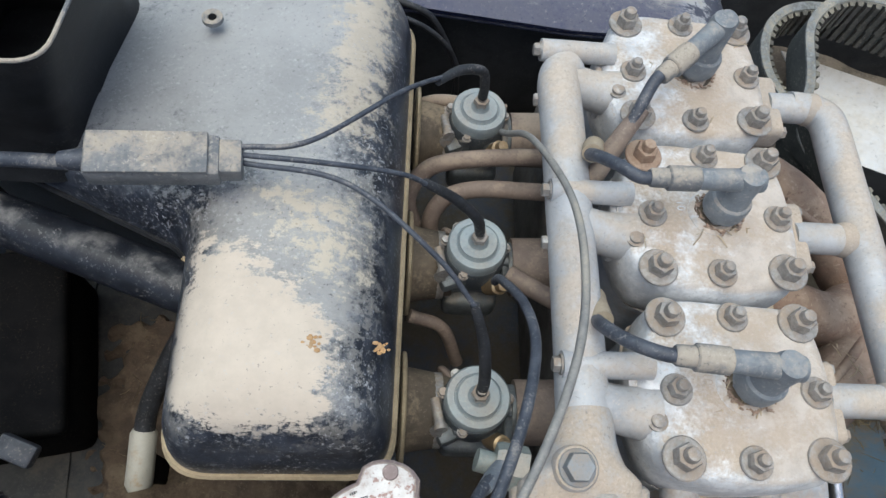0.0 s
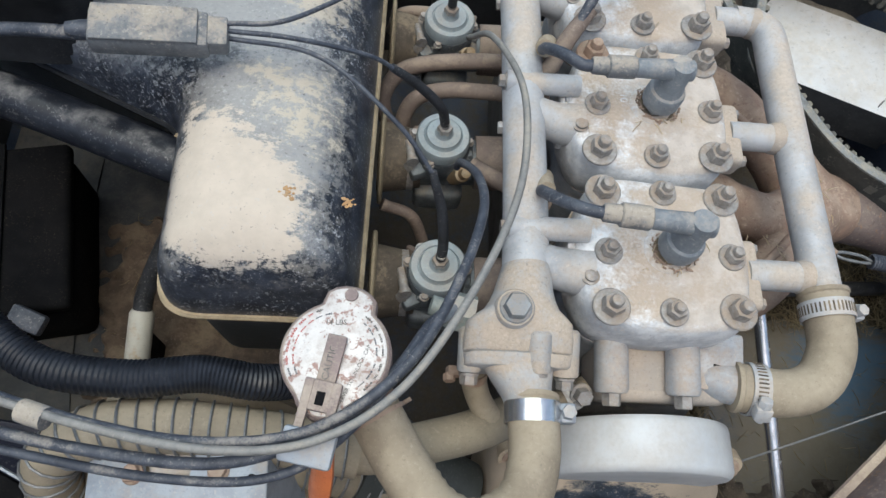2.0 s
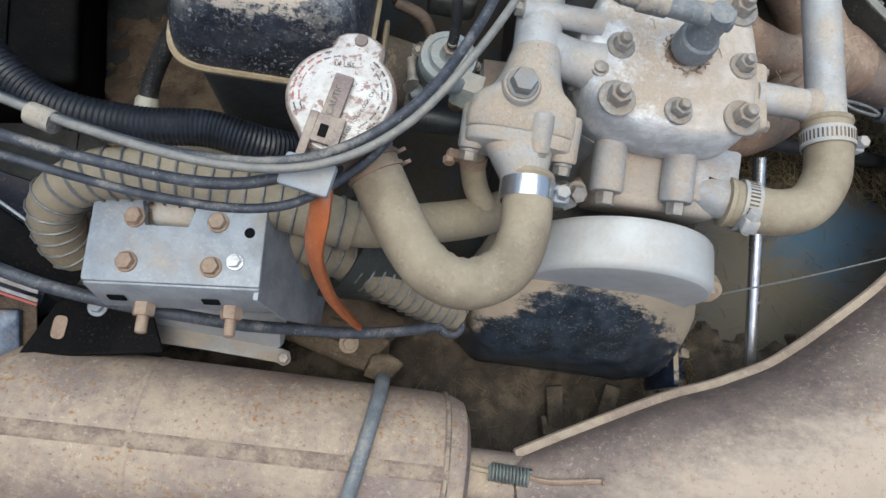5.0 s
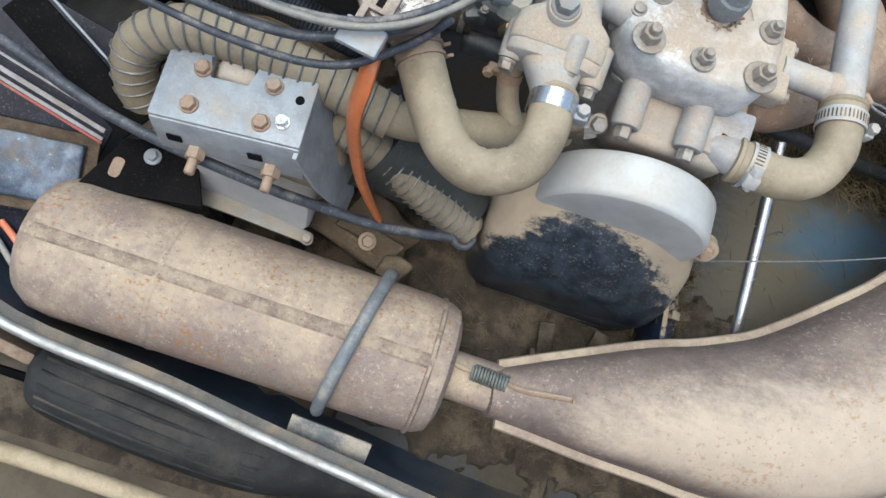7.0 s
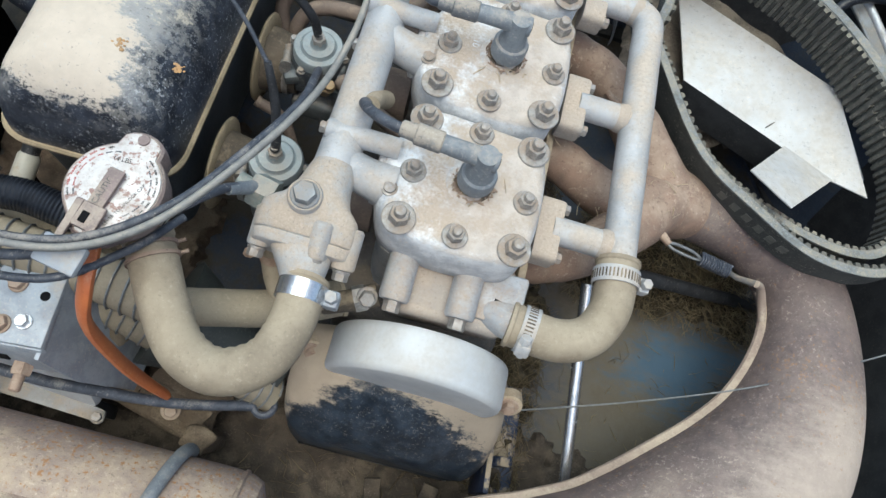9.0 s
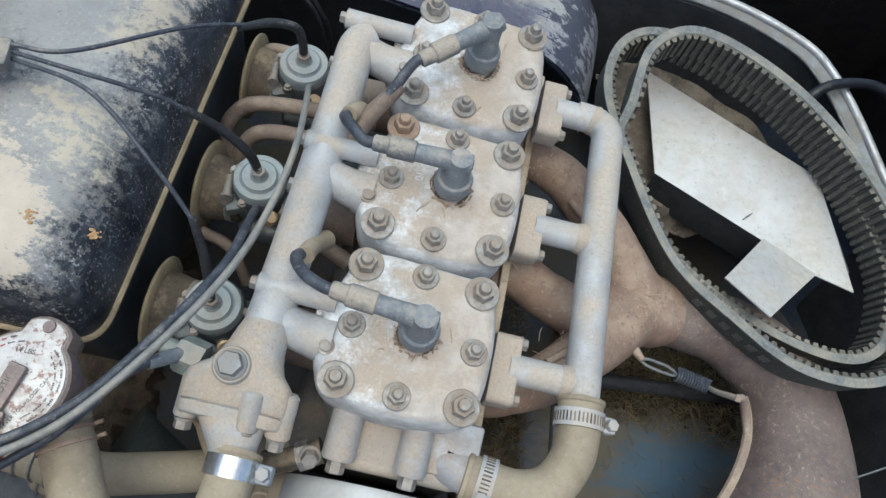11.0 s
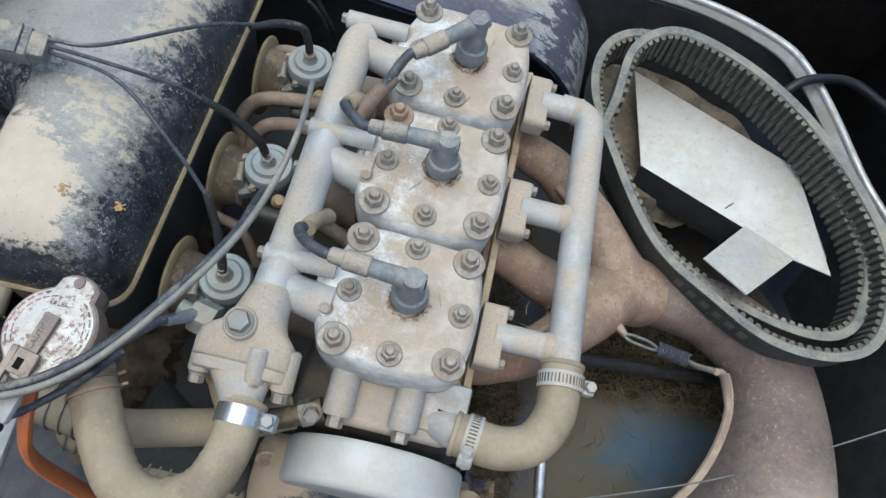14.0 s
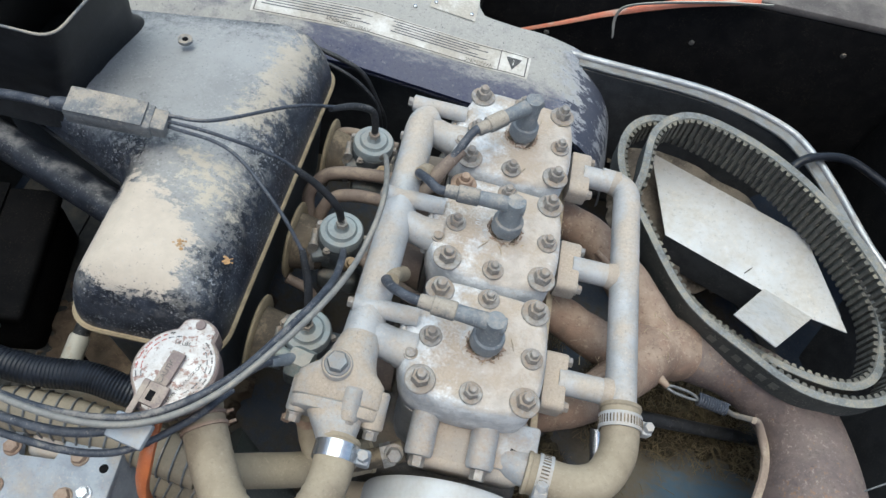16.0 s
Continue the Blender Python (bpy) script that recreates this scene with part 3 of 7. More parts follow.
RIM = [(-0.62, 0.10, 0.24), (-0.60, -0.20, 0.23), (-0.54, -0.42, 0.21), (-0.458, -0.486, 0.20), (-0.30, -0.503, 0.20), (-0.166, -0.519, 0.20), (0.05, -0.535, 0.20), (0.27, -0.505, 0.20),
       (0.425, -0.395, 0.21), (0.490, -0.255, 0.22), (0.526, -0.11, 0.25), (0.506, 0.05, 0.28), (0.436, 0.148, 0.297), (0.399, 0.219, 0.304), (0.371, 0.268, 0.306), (0.334, 0.302, 0.307), (0.244, 0.331, 0.306), (0.102, 0.338, 0.304), (-0.10, 0.37, 0.28), (-0.40, 0.37, 0.26), (-0.58, 0.30, 0.25)]
PAN_Z = 0.085


def belly_pan():
    path = catmull(RIM, 6, True)
    bm = bmesh.new()
    rings = []
    c = Vector((-0.03, -0.08, 0))
    for p in path:
        d = Vector((p.x, p.y, 0)) - c
        inn = [(1.0, p.z), (0.985, p.z - 0.02), (0.96, PAN_Z + 0.03), (0.92, PAN_Z + 0.006), (0.8, PAN_Z), (0.5, PAN_Z), (0.25, PAN_Z), (0.02, PAN_Z)]
        out = [(0.02, PAN_Z - 0.006), (0.9, PAN_Z - 0.006), (0.99, PAN_Z + 0.02), (1.012, p.z - 0.004)]
        rings.append([Vector((c.x + d.x * k, c.y + d.y * k, z + (0.004 * noise.noise(Vector((c.x + d.x * k, c.y + d.y * k, 1)) * 14) if 0.1 < k < 0.9 and z > PAN_Z - 0.003 else 0))) for k, z in inn + out])
    skin(bm, rings, True)
    return bm


solid("belly_pan", belly_pan(), M_PAN, "mud-stained blue belly pan under the engine", "pan", kind="structure")
rim = [p + Vector((0, 0, 0.003)) for p in catmull(RIM, 6, True)]
# the inner liner on the belt side
liner = [(x * 0.966 + 0.005, y * 0.966 - 0.008, z) for x, y, z in catmull([(0.492, -0.235, 0.205), (0.508, -0.17, 0.222), (0.514, -0.10, 0.238), (0.510, -0.03, 0.25), (0.500, 0.05, 0.265), (0.444, 0.148, 0.28), (0.404, 0.219, 0.287), (0.374, 0.270, 0.290), (0.336, 0.304, 0.291), (0.244, 0.333, 0.290), (0.102, 0.340, 0.288), (-0.10, 0.365, 0.27)], 6)]
lm = bmesh.new()
skin(lm, [[Vector((x * k, y * k, zz)) for k, zz in ((1.008, z + 0.012), (0.99, PAN_Z + 0.02), (0.93, PAN_Z + 0.012), (0.93, PAN_Z + 0.004), (1.01, PAN_Z + 0.004), (1.018, z + 0.012))] for x, y, z in liner])
solid("liner", lm, M_GAP, "black liner inside the rim that darkens the pan wall", "liner", kind="structure")
# Sheet added so the gap behind the carburettors stays dark.
solid("bulkhead", rbox((0.66, 0.012, 0.20), pose(-0.29, 0.262, 0.185), 0.003), M_GAP, "black bulkhead sheet added to darken the space under the console", "panel", kind="structure")
# Left liner, added to carry the darkness of the shaded pan wall.
left = catmull([(-0.10, 0.365, 0.25), (-0.40, 0.36, 0.25), (-0.58, 0.29, 0.24), (-0.62, 0.10, 0.235), (-0.60, -0.20, 0.225), (-0.555, -0.38, 0.21)], 6)
lm = bmesh.new()
skin(lm, [[Vector((p.x * k, p.y * k, zz)) for k, zz in ((0.965, p.z), (0.955, PAN_Z + 0.02), (0.80, PAN_Z + 0.012), (0.80, PAN_Z + 0.004), (0.975, PAN_Z + 0.004), (0.975, p.z))] for p in left])
solid("liner", lm, M_GAP, "black liner inside the rim that darkens the pan wall", "liner", kind="structure")
inner_rail = [Vector((p.x * 0.966, p.y * 0.966, p.z - 0.004)) for p in rim if p.y > 0 and p.x > 0.05 or p.x > 0.12 and p.y > -0.44]
solid("trim", tube(inner_rail, 0.0019, 10, straight=True), M_RAIL, "thin second metal rail inside the rim", "trim", kind="structure")
bm = bmesh.new()
skin(bm, [[Vector((p.x * k, p.y * k, p.z + dz)) for k, dz in ((0.998, 0.000), (0.966, -0.004), (0.966, -0.007), (0.998, -0.004))] for p in rim if p.x > 0.05 and p.y > -0.03])
solid("trim", bm, M_RAIL, "flat dull metal flange inside the rim", "trim", kind="structure")
bm = bmesh.new()
skin(bm, [[Vector((p.x, p.y + dy, p.z + dz)) for dy, dz in ((0.003, -0.002), (0.013, -0.005), (0.013, -0.008), (0.003, -0.005))] for p in rim if p.y < -0.47])
solid("trim", bm, M_CRANK, "flat dusty flange inside the front rim", "trim", kind="structure")
solid("trim", tube(rim, 0.0045, 12, straight=True, closed=True), M_CHROME, "bright metal trim along the rim of the bay", "trim", kind="structure")


# ---- engine ----
HEADS = (-0.128, -0.0125, 0.104)
HEAD_Z = 0.386
head_outline = rounded([(0.049, -0.050), (0.0575, -0.030), (0.060, 0.0), (0.0575, 0.032), (0.049, 0.051), (0.026, 0.0545), (0.0, 0.0555), (-0.028, 0.0565), (-0.047, 0.052), (-0.056, 0.030), (-0.0625, 0.014), (-0.0635, -0.012), (-0.058, -0.036), (-0.048, -0.050), (-0.024, -0.0555), (0.0, -0.0575), (0.026, -0.0555)], 4)


def nut_mesh(r, h, stud, washer, material):
    return mesh_of("nut", bolt_bm(r, h, None, washer, 0.002, stud), material)


BIG_NUT = nut_mesh(0.0078, 0.0078, 0.006, 1.62, M_NUT)
SMALL_NUT = nut_mesh(0.0064, 0.0065, 0.0045, 1.5, M_NUT)
RUSTY_NUT = nut_mesh(0.0078, 0.0078, 0.006, 1.62, M_NUTR)
SMALL_BOLT = nut_mesh(0.0048, 0.0042, 0.0, 1.3, M_NUT)
SCREW = mesh_of("screw", lathe([(0.0062, 0), (0.0062, 0.0015), (0.0045, 0.0018), (0.0045, 0.004), (0.003, 0.0048)], None, 14), M_NUT)


def cylinder_head(y, rusty=False):
    t = thing("cylinder_head", (0, y, 0.344), "dusty cast aluminium cylinder head with a ring of nuts", "engine part", "cylinder heads in a row")
    m = Matrix.Translation((0, y, 0))
    z = HEAD_Z
    bm = bmesh.new()
    skin(bm, [[Vector((x, yy, h)) for x, yy in (shrunk(head_outline, s))] for s, h in ((0.93, z - 0.046), (0.985, z - 0.043), (1.0, z - 0.03), (0.995, z - 0.013), (0.965, z - 0.005), (0.92, z - 0.001), (0.85, z), (0.6, z + 0.001), (0.3, z + 0.0012), (0.1, z + 0.0012))])
    bm.transform(m)
    body = bm
    boss = lathe([(0.0165, z - 0.004), (0.0165, z + 0.0015), (0.0145, z + 0.003), (0.011, z + 0.0028), (0.010, z - 0.003)], m, 24)
    casting = part("casting", joined(body, boss), M_HEAD, t, angle=50)
    for x, dy, mesh in ((-0.0415, 0.0415, RUSTY_NUT if rusty else BIG_NUT), (0.0425, 0.041, BIG_NUT), (-0.0415, -0.0415, BIG_NUT), (0.0435, -0.0405, BIG_NUT), (0.001, 0.043, SMALL_NUT), (0.0, -0.043, SMALL_NUT), (0.0445, -0.002, SMALL_NUT), (-0.0405, -0.003, SMALL_NUT)):
        piece("nut", mesh, Matrix.Translation((x, y + dy, z + 0.0005)) @ pose(0, 0, 0, 0, 0, (x * 7919 + dy * 5107) * 57 % 60), t)
    part("cast_mark", writing("10", 0.008, pose(-0.021, y + 0.004, z + 0.0016, 0, 0, -90)), M_HEAD, t)
    piece("screw", SCREW, Matrix.Translation((-0.0535, y - 0.021, z - 0.001)), t)
    return t


for hy in HEADS:
    cylinder_head(hy, hy == HEADS[1])


def engine_block():
    t = thing("engine_block", (0, -0.01, PAN_Z), "dusty cast aluminium engine block with three cylinders", "engine")
    for y in HEADS:
        o = rounded([(0.046, -0.046), (0.053, 0), (0.046, 0.049), (0, 0.053), (-0.046, 0.049), (-0.054, 0), (-0.046, -0.046), (0, -0.050)], 4)
        part("cylinder_barrel", loft(o, [(0.0, 0.24), (0.0, 0.334), (-0.003, 0.336), (-0.003, 0.3405)], Matrix.Translation((0, y, 0))), M_CAST, t)
    part("crankcase", rbox((0.15, 0.40, 0.14), pose(0, -0.01, 0.175), 0.012, 3), M_CRANK, t)
    part("mount_plate", rbox((0.12, 0.36, 0.02), pose(0, -0.01, 0.096), 0.003), M_GAP, t)
    # the casting in front of the first cylinder, with two stud bosses and an outlet
    part("pump_body", rbox((0.096, 0.056, 0.050), pose(0.014, -0.186, 0.309, 10), 0.008, 3), M_FLANGE, t)
    for x in (-0.028, 0.023):
        a, b = (x, -0.168, 0.346), (x, -0.2125, 0.337)
        part("stud_boss", lathe([(0.0115, 0.0), (0.0118, 0.044), (0.0105, 0.0465), (0.006, 0.047)], along(a, b), 20), M_CAST, t)
        part("boss_bolt", bolt_bm(0.0066, 0.0085, along(b, (x, -0.257, 0.328)), 1.25), M_NUT, t)
    part("web", rbox((0.052, 0.044, 0.03), pose(-0.002, -0.188, 0.3205, 14), 0.004), M_FLANGE, t)
    part("side_plate", rbox((0.040, 0.040, 0.010), pose(0.050, -0.188, 0.334, 14), 0.003), M_CAST, t)
    part("slot", rbox((0.016, 0.004, 0.0012), pose(0.054, -0.194, 0.3375, 14, 0, -14), 0), M_DARK, t)
    part("outlet", tube([(0.035, -0.190, 0.318), (0.055, -0.200, 0.327), (0.078, -0.2055, 0.331)], [0.015, 0.0145, 0.0145], 18), M_CAST, t)
    return t


engine_block()


def plug(y, direction, lead, rise=0.0):
    x = 0.004
    t = thing("spark_plug", (x, y, HEAD_Z), "steel spark plug under a grey rubber cap with a lead", "spark plug", "spark plugs")
    m = Matrix.Translation((x, y, HEAD_Z))
    part("shell", joined(hex_bm(0.0112, 0.002, 0.013, m), lathe([(0.0085, 0.012), (0.0085, 0.022), (0.006, 0.024)], m)), M_PLUGHEX, t, "bright steel hexagon")
    part("gasket", lathe([(0.0142, -0.001), (0.0142, 0.0018), (0.0125, 0.0026)], m), M_BOOT, t, "rust-stained seat")
    boot = part("cap", lathe([(0.0112, 0.0075), (0.0134, 0.0078), (0.0139, 0.0095), (0.0137, 0.0195), (0.0128, 0.0215), (0.0108, 0.0225), (0.0106, 0.0245), (0.0094, 0.0265), (0.0090, 0.044 + rise), (0.0078, 0.0490 + rise), (0.003, 0.0500 + rise)], m, 24), M_PLUG, t, "grey-black rubber cap")
    d = Vector(direction).normalized()
    e0 = Vector((x, y, HEAD_Z + 0.0425 + rise))
    part("elbow", tube([e0 - d * 0.0085, e0 - d * 0.0075, e0 + d * 0.006, e0 + d * 0.020, e0 + d * 0.036], [0.0060, 0.0073, 0.0072, 0.0068, 0.0064], 18), M_PLUG, boot)
    part("elbow_hole", lathe([(0.0040, 0.0), (0.0036, 0.0012)], along(e0 - d * 0.0082, e0 - d * 0.02), 14), M_DARK, boot, "dark open end")
    part("sleeve", joined(tube([e0 + d * 0.031, e0 + d * 0.0318, e0 + d * 0.0495, e0 + d * 0.0505], [0.0070, 0.0078, 0.0078, 0.0068], 18, straight=True), tube([e0 + d * 0.050, e0 + d * 0.060, e0 + d * 0.0612], [0.0063, 0.0059, 0.0050], 16, straight=True)), M_BOX, boot, "grey sleeve")
    e = e0 + d * 0.059
    part("lead", tube([e - d * 0.004, e + d * 0.008, *lead], 0.0041, 12), M_CABLE, t)
    # grit caught round the seat
    rnd = random.Random(int(y * 1000) + 500)
    rows = bmesh.new()
    for k in range(70):
        a, rr = rnd.uniform(0, 2 * math.pi), rnd.uniform(0.0132, 0.0166)
        g = rbox((rnd.uniform(0.001, 0.0042), rnd.uniform(0.0006, 0.0014), 0.0008), m @ pose(rr * math.cos(a), rr * math.sin(a), 0.0032, rnd.uniform(-20, 20), rnd.uniform(-20, 20), math.degrees(a) + rnd.uniform(30, 150)), 0)
        rows = joined(rows, g)
    part("grit", rows, M_MANI, t, "brown grit round the plug seat")
    return t


plug(HEADS[0], (-1, 0.08, -0.02), [(-0.078, -0.114, 0.420), (-0.087, -0.100, 0.405), (-0.084, -0.088, 0.385)])
plug(HEADS[1], (-1, -0.02, -0.02), [(-0.074, -0.004, 0.424), (-0.083, 0.010, 0.412), (-0.082, 0.024, 0.392)])
plug(HEADS[2], (-0.72, -0.66, -0.12), [(-0.058, 0.036, 0.410), (-0.072, 0.018, 0.392), (-0.085, 0.0, 0.365)], 0.006)
for pts in ([(-0.083, -0.094, 0.395), (-0.082, -0.080, 0.382), (-0.076, -0.066, 0.362)], [(-0.082, 0.018, 0.402), (-0.077, 0.030, 0.392), (-0.070, 0.040, 0.37)]):
    solid("lead_sleeve", tube(pts, [0.0066, 0.0074, 0.0074], 14, 6), M_HOSE, "tan rubber sleeve on a plug lead", "rubber sleeve", "lead sleeves")
solid("lead_sleeve", tube([(-0.050, 0.046, 0.415), (-0.066, 0.026, 0.400), (-0.080, 0.006, 0.375)], [0.0052, 0.0066, 0.0066], 14, 6), M_BROWNHOSE, "brown rubber sleeve on a plug lead", "rubber sleeve", "lead sleeves")


# ---- coolant manifolds ----
def inlet_manifold():
    t = thing("coolant_inlet_manifold", (-0.095, -0.01, 0.385), "grey dusty cast coolant manifold beside the cylinder heads", "manifold")
    x, z = -0.094, 0.381
    part("tube", tube([(x + 0.01, 0.106, z + 0.002), (x, 0.094, z + 0.001), (x, 0.05, z), (x, -0.06, z), (x - 0.001, -0.14, z), (x - 0.002, -0.156, z)], [0.0128, 0.0150, 0.0152, 0.0152, 0.0156, 0.0158], 22), M_TUBE, t)
    for y in HEADS:
        part("branch", tube([(x, y - 0.010, z), (-0.07, y - 0.013, z - 0.006), (-0.052, y - 0.014, z - 0.008)], [0.0138, 0.0145, 0.0175], 18), M_TUBE, t)
        part("lug", tube([(x - 0.014, y + 0.009, z + 0.008), (-0.054, y + 0.010, z + 0.007)], 0.0080, 14, straight=True), M_TUBE, t)
        part("pad", rbox((0.008, 0.040, 0.026), pose(-0.063, y - 0.006, z - 0.012), 0.004), M_HEAD, t)
        piece("bolt", SMALL_BOLT, along((x - 0.013, y + 0.009, z + 0.008), (x - 0.03, y + 0.009, z + 0.008)), t)
    for y in (0.078, -0.035):
        piece("bolt", SMALL_BOLT, along((x - 0.012, y, z - 0.004), (x - 0.03, y, z - 0.006)), t)
    return t


inlet_manifold()


def thermostat_housing():
    t = thing("thermostat_housing", (-0.1, -0.18, 0.36), "dusty cast thermostat housing with a large hexagonal bolt", "engine part")
    def ring(y, cx, cz, w, h, p, n=36, lean=0.0):
        out = []
        for k in range(n):
            c, q = math.cos(2 * math.pi * k / n), math.sin(2 * math.pi * k / n)
            z = h * math.copysign(abs(q) ** (2 / p), q)
            out.append(Vector((cx + w * math.copysign(abs(c) ** (2 / p), c), y - lean * z, cz + z)))
        return out
    bm = bmesh.new()
    skin(bm, [ring(*a) for a in ((-0.144, -0.0950, 0.381, 0.0160, 0.0160, 2.0), (-0.153, -0.0960, 0.381, 0.0178, 0.0172, 2.0), (-0.161, -0.0970, 0.3805, 0.0192, 0.0180, 2.0), (-0.168, -0.0978, 0.380, 0.0214, 0.0188, 2.1), (-0.1745, -0.0988, 0.379, 0.0248, 0.0190, 2.4), (-0.179, -0.0998, 0.3785, 0.0300, 0.0188, 3.0), (-0.183, -0.1003, 0.377, 0.0340, 0.0180, 3.8), (-0.193, -0.1005, 0.374, 0.0352, 0.0165, 4.4), (-0.2005, -0.1005, 0.3715, 0.0350, 0.0152, 4.8), (-0.2012, -0.1005, 0.3715, 0.0335, 0.0142, 4.8))])
    part("body", bm, M_HOUSING, t, "", 40)
    part("boss", lathe([(0.0125, -0.010), (0.0122, 0.0015), (0.0112, 0.0028)], pose(-0.106, -0.1775, 0.3968, 6), 24), M_HOUSING, t)
    part("top_bolt", bolt_bm(0.0083, 0.0072, pose(-0.106, -0.1775, 0.3968, 6) @ Matrix.Translation((0, 0, 0.0026)), 1.22), M_PLUGBOLT, t, "blue-grey hexagonal plug bolt")
    bm = bmesh.new()
    skin(bm, [ring(*a) for a in ((-0.2012, -0.1005, 0.372, 0.0325, 0.0140, 4.0), (-0.2025, -0.1005, 0.372, 0.0345, 0.0155, 4.0), (-0.2085, -0.1005, 0.3705, 0.0340, 0.0152, 3.6), (-0.2098, -0.1002, 0.3705, 0.0322, 0.0145, 3.2))])
    part("flange", bm, M_HOUSING, t, "", 40)
    bm = bmesh.new()
    skin(bm, [ring(*a) for a in ((-0.2050, -0.0995, 0.3710, 0.0235, 0.0150, 2.4), (-0.2105, -0.0988, 0.3710, 0.0215, 0.0150, 2.2), (-0.2190, -0.0965, 0.3702, 0.0182, 0.0148, 2.0), (-0.2270, -0.0940, 0.3692, 0.0152, 0.0142, 2.0), (-0.2330, -0.0930, 0.3685, 0.0140, 0.0140, 2.0), (-0.2450, -0.0915, 0.3670, 0.0135, 0.0135, 2.0))])
    part("outlet", bm, M_HOUSING, t, "", 50)
    for a, b, r in (((-0.0885, -0.188, 0.3875), (-0.0885, -0.213, 0.3785), 0.0080), ((-0.0690, -0.184, 0.3790), (-0.0690, -0.2125, 0.3690), 0.0086), ((-0.1300, -0.184, 0.3760), (-0.1300, -0.2115, 0.3670), 0.0078)):
        far = tuple(q + (q - p) for p, q in zip(a, b))
        k = (Vector(b) - Vector(a)).length
        part("lobe", lathe([(r * 0.8, 0.0), (r, 0.002), (r, k - 0.002), (r * 0.88, k - 0.0006), (r * 0.4, k)], along(a, b), 20), M_HOUSING, t)
        piece("bolt", nut_mesh(0.0058, 0.0055, 0, 1.1, M_NUT), along(b, far), t)
    part("sensor", joined(hex_bm(0.0130, 0, 0.018, along((-0.128, -0.176, 0.374), (-0.15, -0.172, 0.374))), tube([(-0.140, -0.175, 0.374), (-0.156, -0.171, 0.376)], 0.0065, 14, straight=True)), M_SENSOR, t, "grey-green brass sensor")
    return t


thermostat_housing()


def outlet_at(y):
    """The middle of the outlet tube, which leans in and up towards the back."""
    return 0.1365 - 0.041 * (y + 0.1224), 0.3415 + 0.043 * (y + 0.1224)


def outlet_manifold():
    t = thing("coolant_outlet_manifold", (0.134, 0.0, 0.334), "grey dusty welded coolant outlet manifold", "manifold")
    run = [(outlet_at(y)[0], y, outlet_at(y)[1]) for y in (0.090, 0.062, 0.0, -0.125, -0.147)]
    bx, bz = outlet_at(0.106)
    part("tube", tube([(bx - 0.030, 0.108, bz), (bx - 0.013, 0.106, bz), (bx - 0.0025, 0.0995, bz), *run], [0.0120, 0.0124, 0.0130, 0.0136, 0.014, 0.014, 0.014, 0.014], 22), M_TUBE, t)
    for y in (0.106, -0.0056, -0.1224):
        x, z = outlet_at(y)
        part("arm", tube([(0.078, y, z), (x - 0.006, y, z)], [0.0115, 0.0115], 18, straight=True), M_TUBE, t)
        part("weld", tube([(x - 0.019, y, z), (x - 0.0155, y, z), (x - 0.010, y, z)], [0.0117, 0.0128, 0.0132], 18, straight=True), M_FLANGE, t)
        o = fillet([(-0.012, -0.028), (0.012, -0.028), (0.013, 0.026), (-0.013, 0.026)], 0.007)
        part("flange", loft(o, [(0.0005, -0.012), (0, -0.010), (0, 0.006), (0.001, 0.008)], Matrix.Translation((0.077, y - 0.001, z - 0.004)) @ pose(0, 0, 0, 0, 90, 0)), M_FLANGE, t)
        for dy in (-0.022, 0.021):
            piece("bolt", SMALL_BOLT, along((0.0845, y + dy, z - 0.002), (0.1, y + dy, z - 0.002)), t)
    return t


outlet_manifold()


# ---- hoses and clamps ----
def hose(name, pts, r, material, label, n=20, per=10):
    t = thing(name, pts[0], label, "hose")
    part("wall", tube(pts, r, n, per), material, t)
    for a, b, q in ((pts[0], pts[1], r if isinstance(r, float) else r[0]), (pts[-1], pts[-2], r if isinstance(r, float) else r[-1])):
        part("end_bead", lathe([(q * 0.8, -0.002), (q * 1.05, -0.0015), (q * 1.06, 0.0015), (q * 0.98, 0.003)], along(a, b), n), material, t)
    return t


hose("coolant_hose", [(-0.0905, -0.227, 0.3685), (-0.0905, -0.260, 0.372), (-0.100, -0.288, 0.376), (-0.125, -0.302, 0.377), (-0.149, -0.295, 0.379), (-0.168, -0.273, 0.382), (-0.184, -0.248, 0.384), (-0.194, -0.232, 0.386)], [0.0162, 0.0158, 0.0155, 0.0155, 0.0155, 0.0158, 0.016, 0.016], M_HOSE, "tan dusty coolant hose bent in a U")
hose("coolant_elbow_hose", [(0.1372, -0.134, 0.341), (0.1380, -0.157, 0.3405), (0.1360, -0.178, 0.339), (0.1235, -0.199, 0.336), (0.0995, -0.208, 0.334), (0.064, -0.204, 0.330)], [0.0172, 0.0168, 0.0165, 0.0165, 0.0168, 0.0172], M_HOSE, "tan dusty elbow hose to the coolant pump")
hose("lower_coolant_hose", [(-0.066, -0.212, 0.300), (-0.092, -0.226, 0.303), (-0.118, -0.238, 0.306), (-0.15, -0.247, 0.307), (-0.185, -0.255, 0.306), (-0.212, -0.254, 0.302)], 0.0145, M_WOUND, "tan dusty lower coolant hose behind the bend")


for ob in bpy.data.objects:
    if ob.name == "wall" and ob.parent and ob.parent.name == "coolant_hose":
        c = Vector((-0.130, -0.259, 0.378))
        for v in ob.data.vertices:
            d = v.co - c
            if d.length < 0.031 and v.co.y < -0.262:
                v.co += d.normalized() * 0.0005 * math.sin(math.atan2(d.y, d.x) * 26)


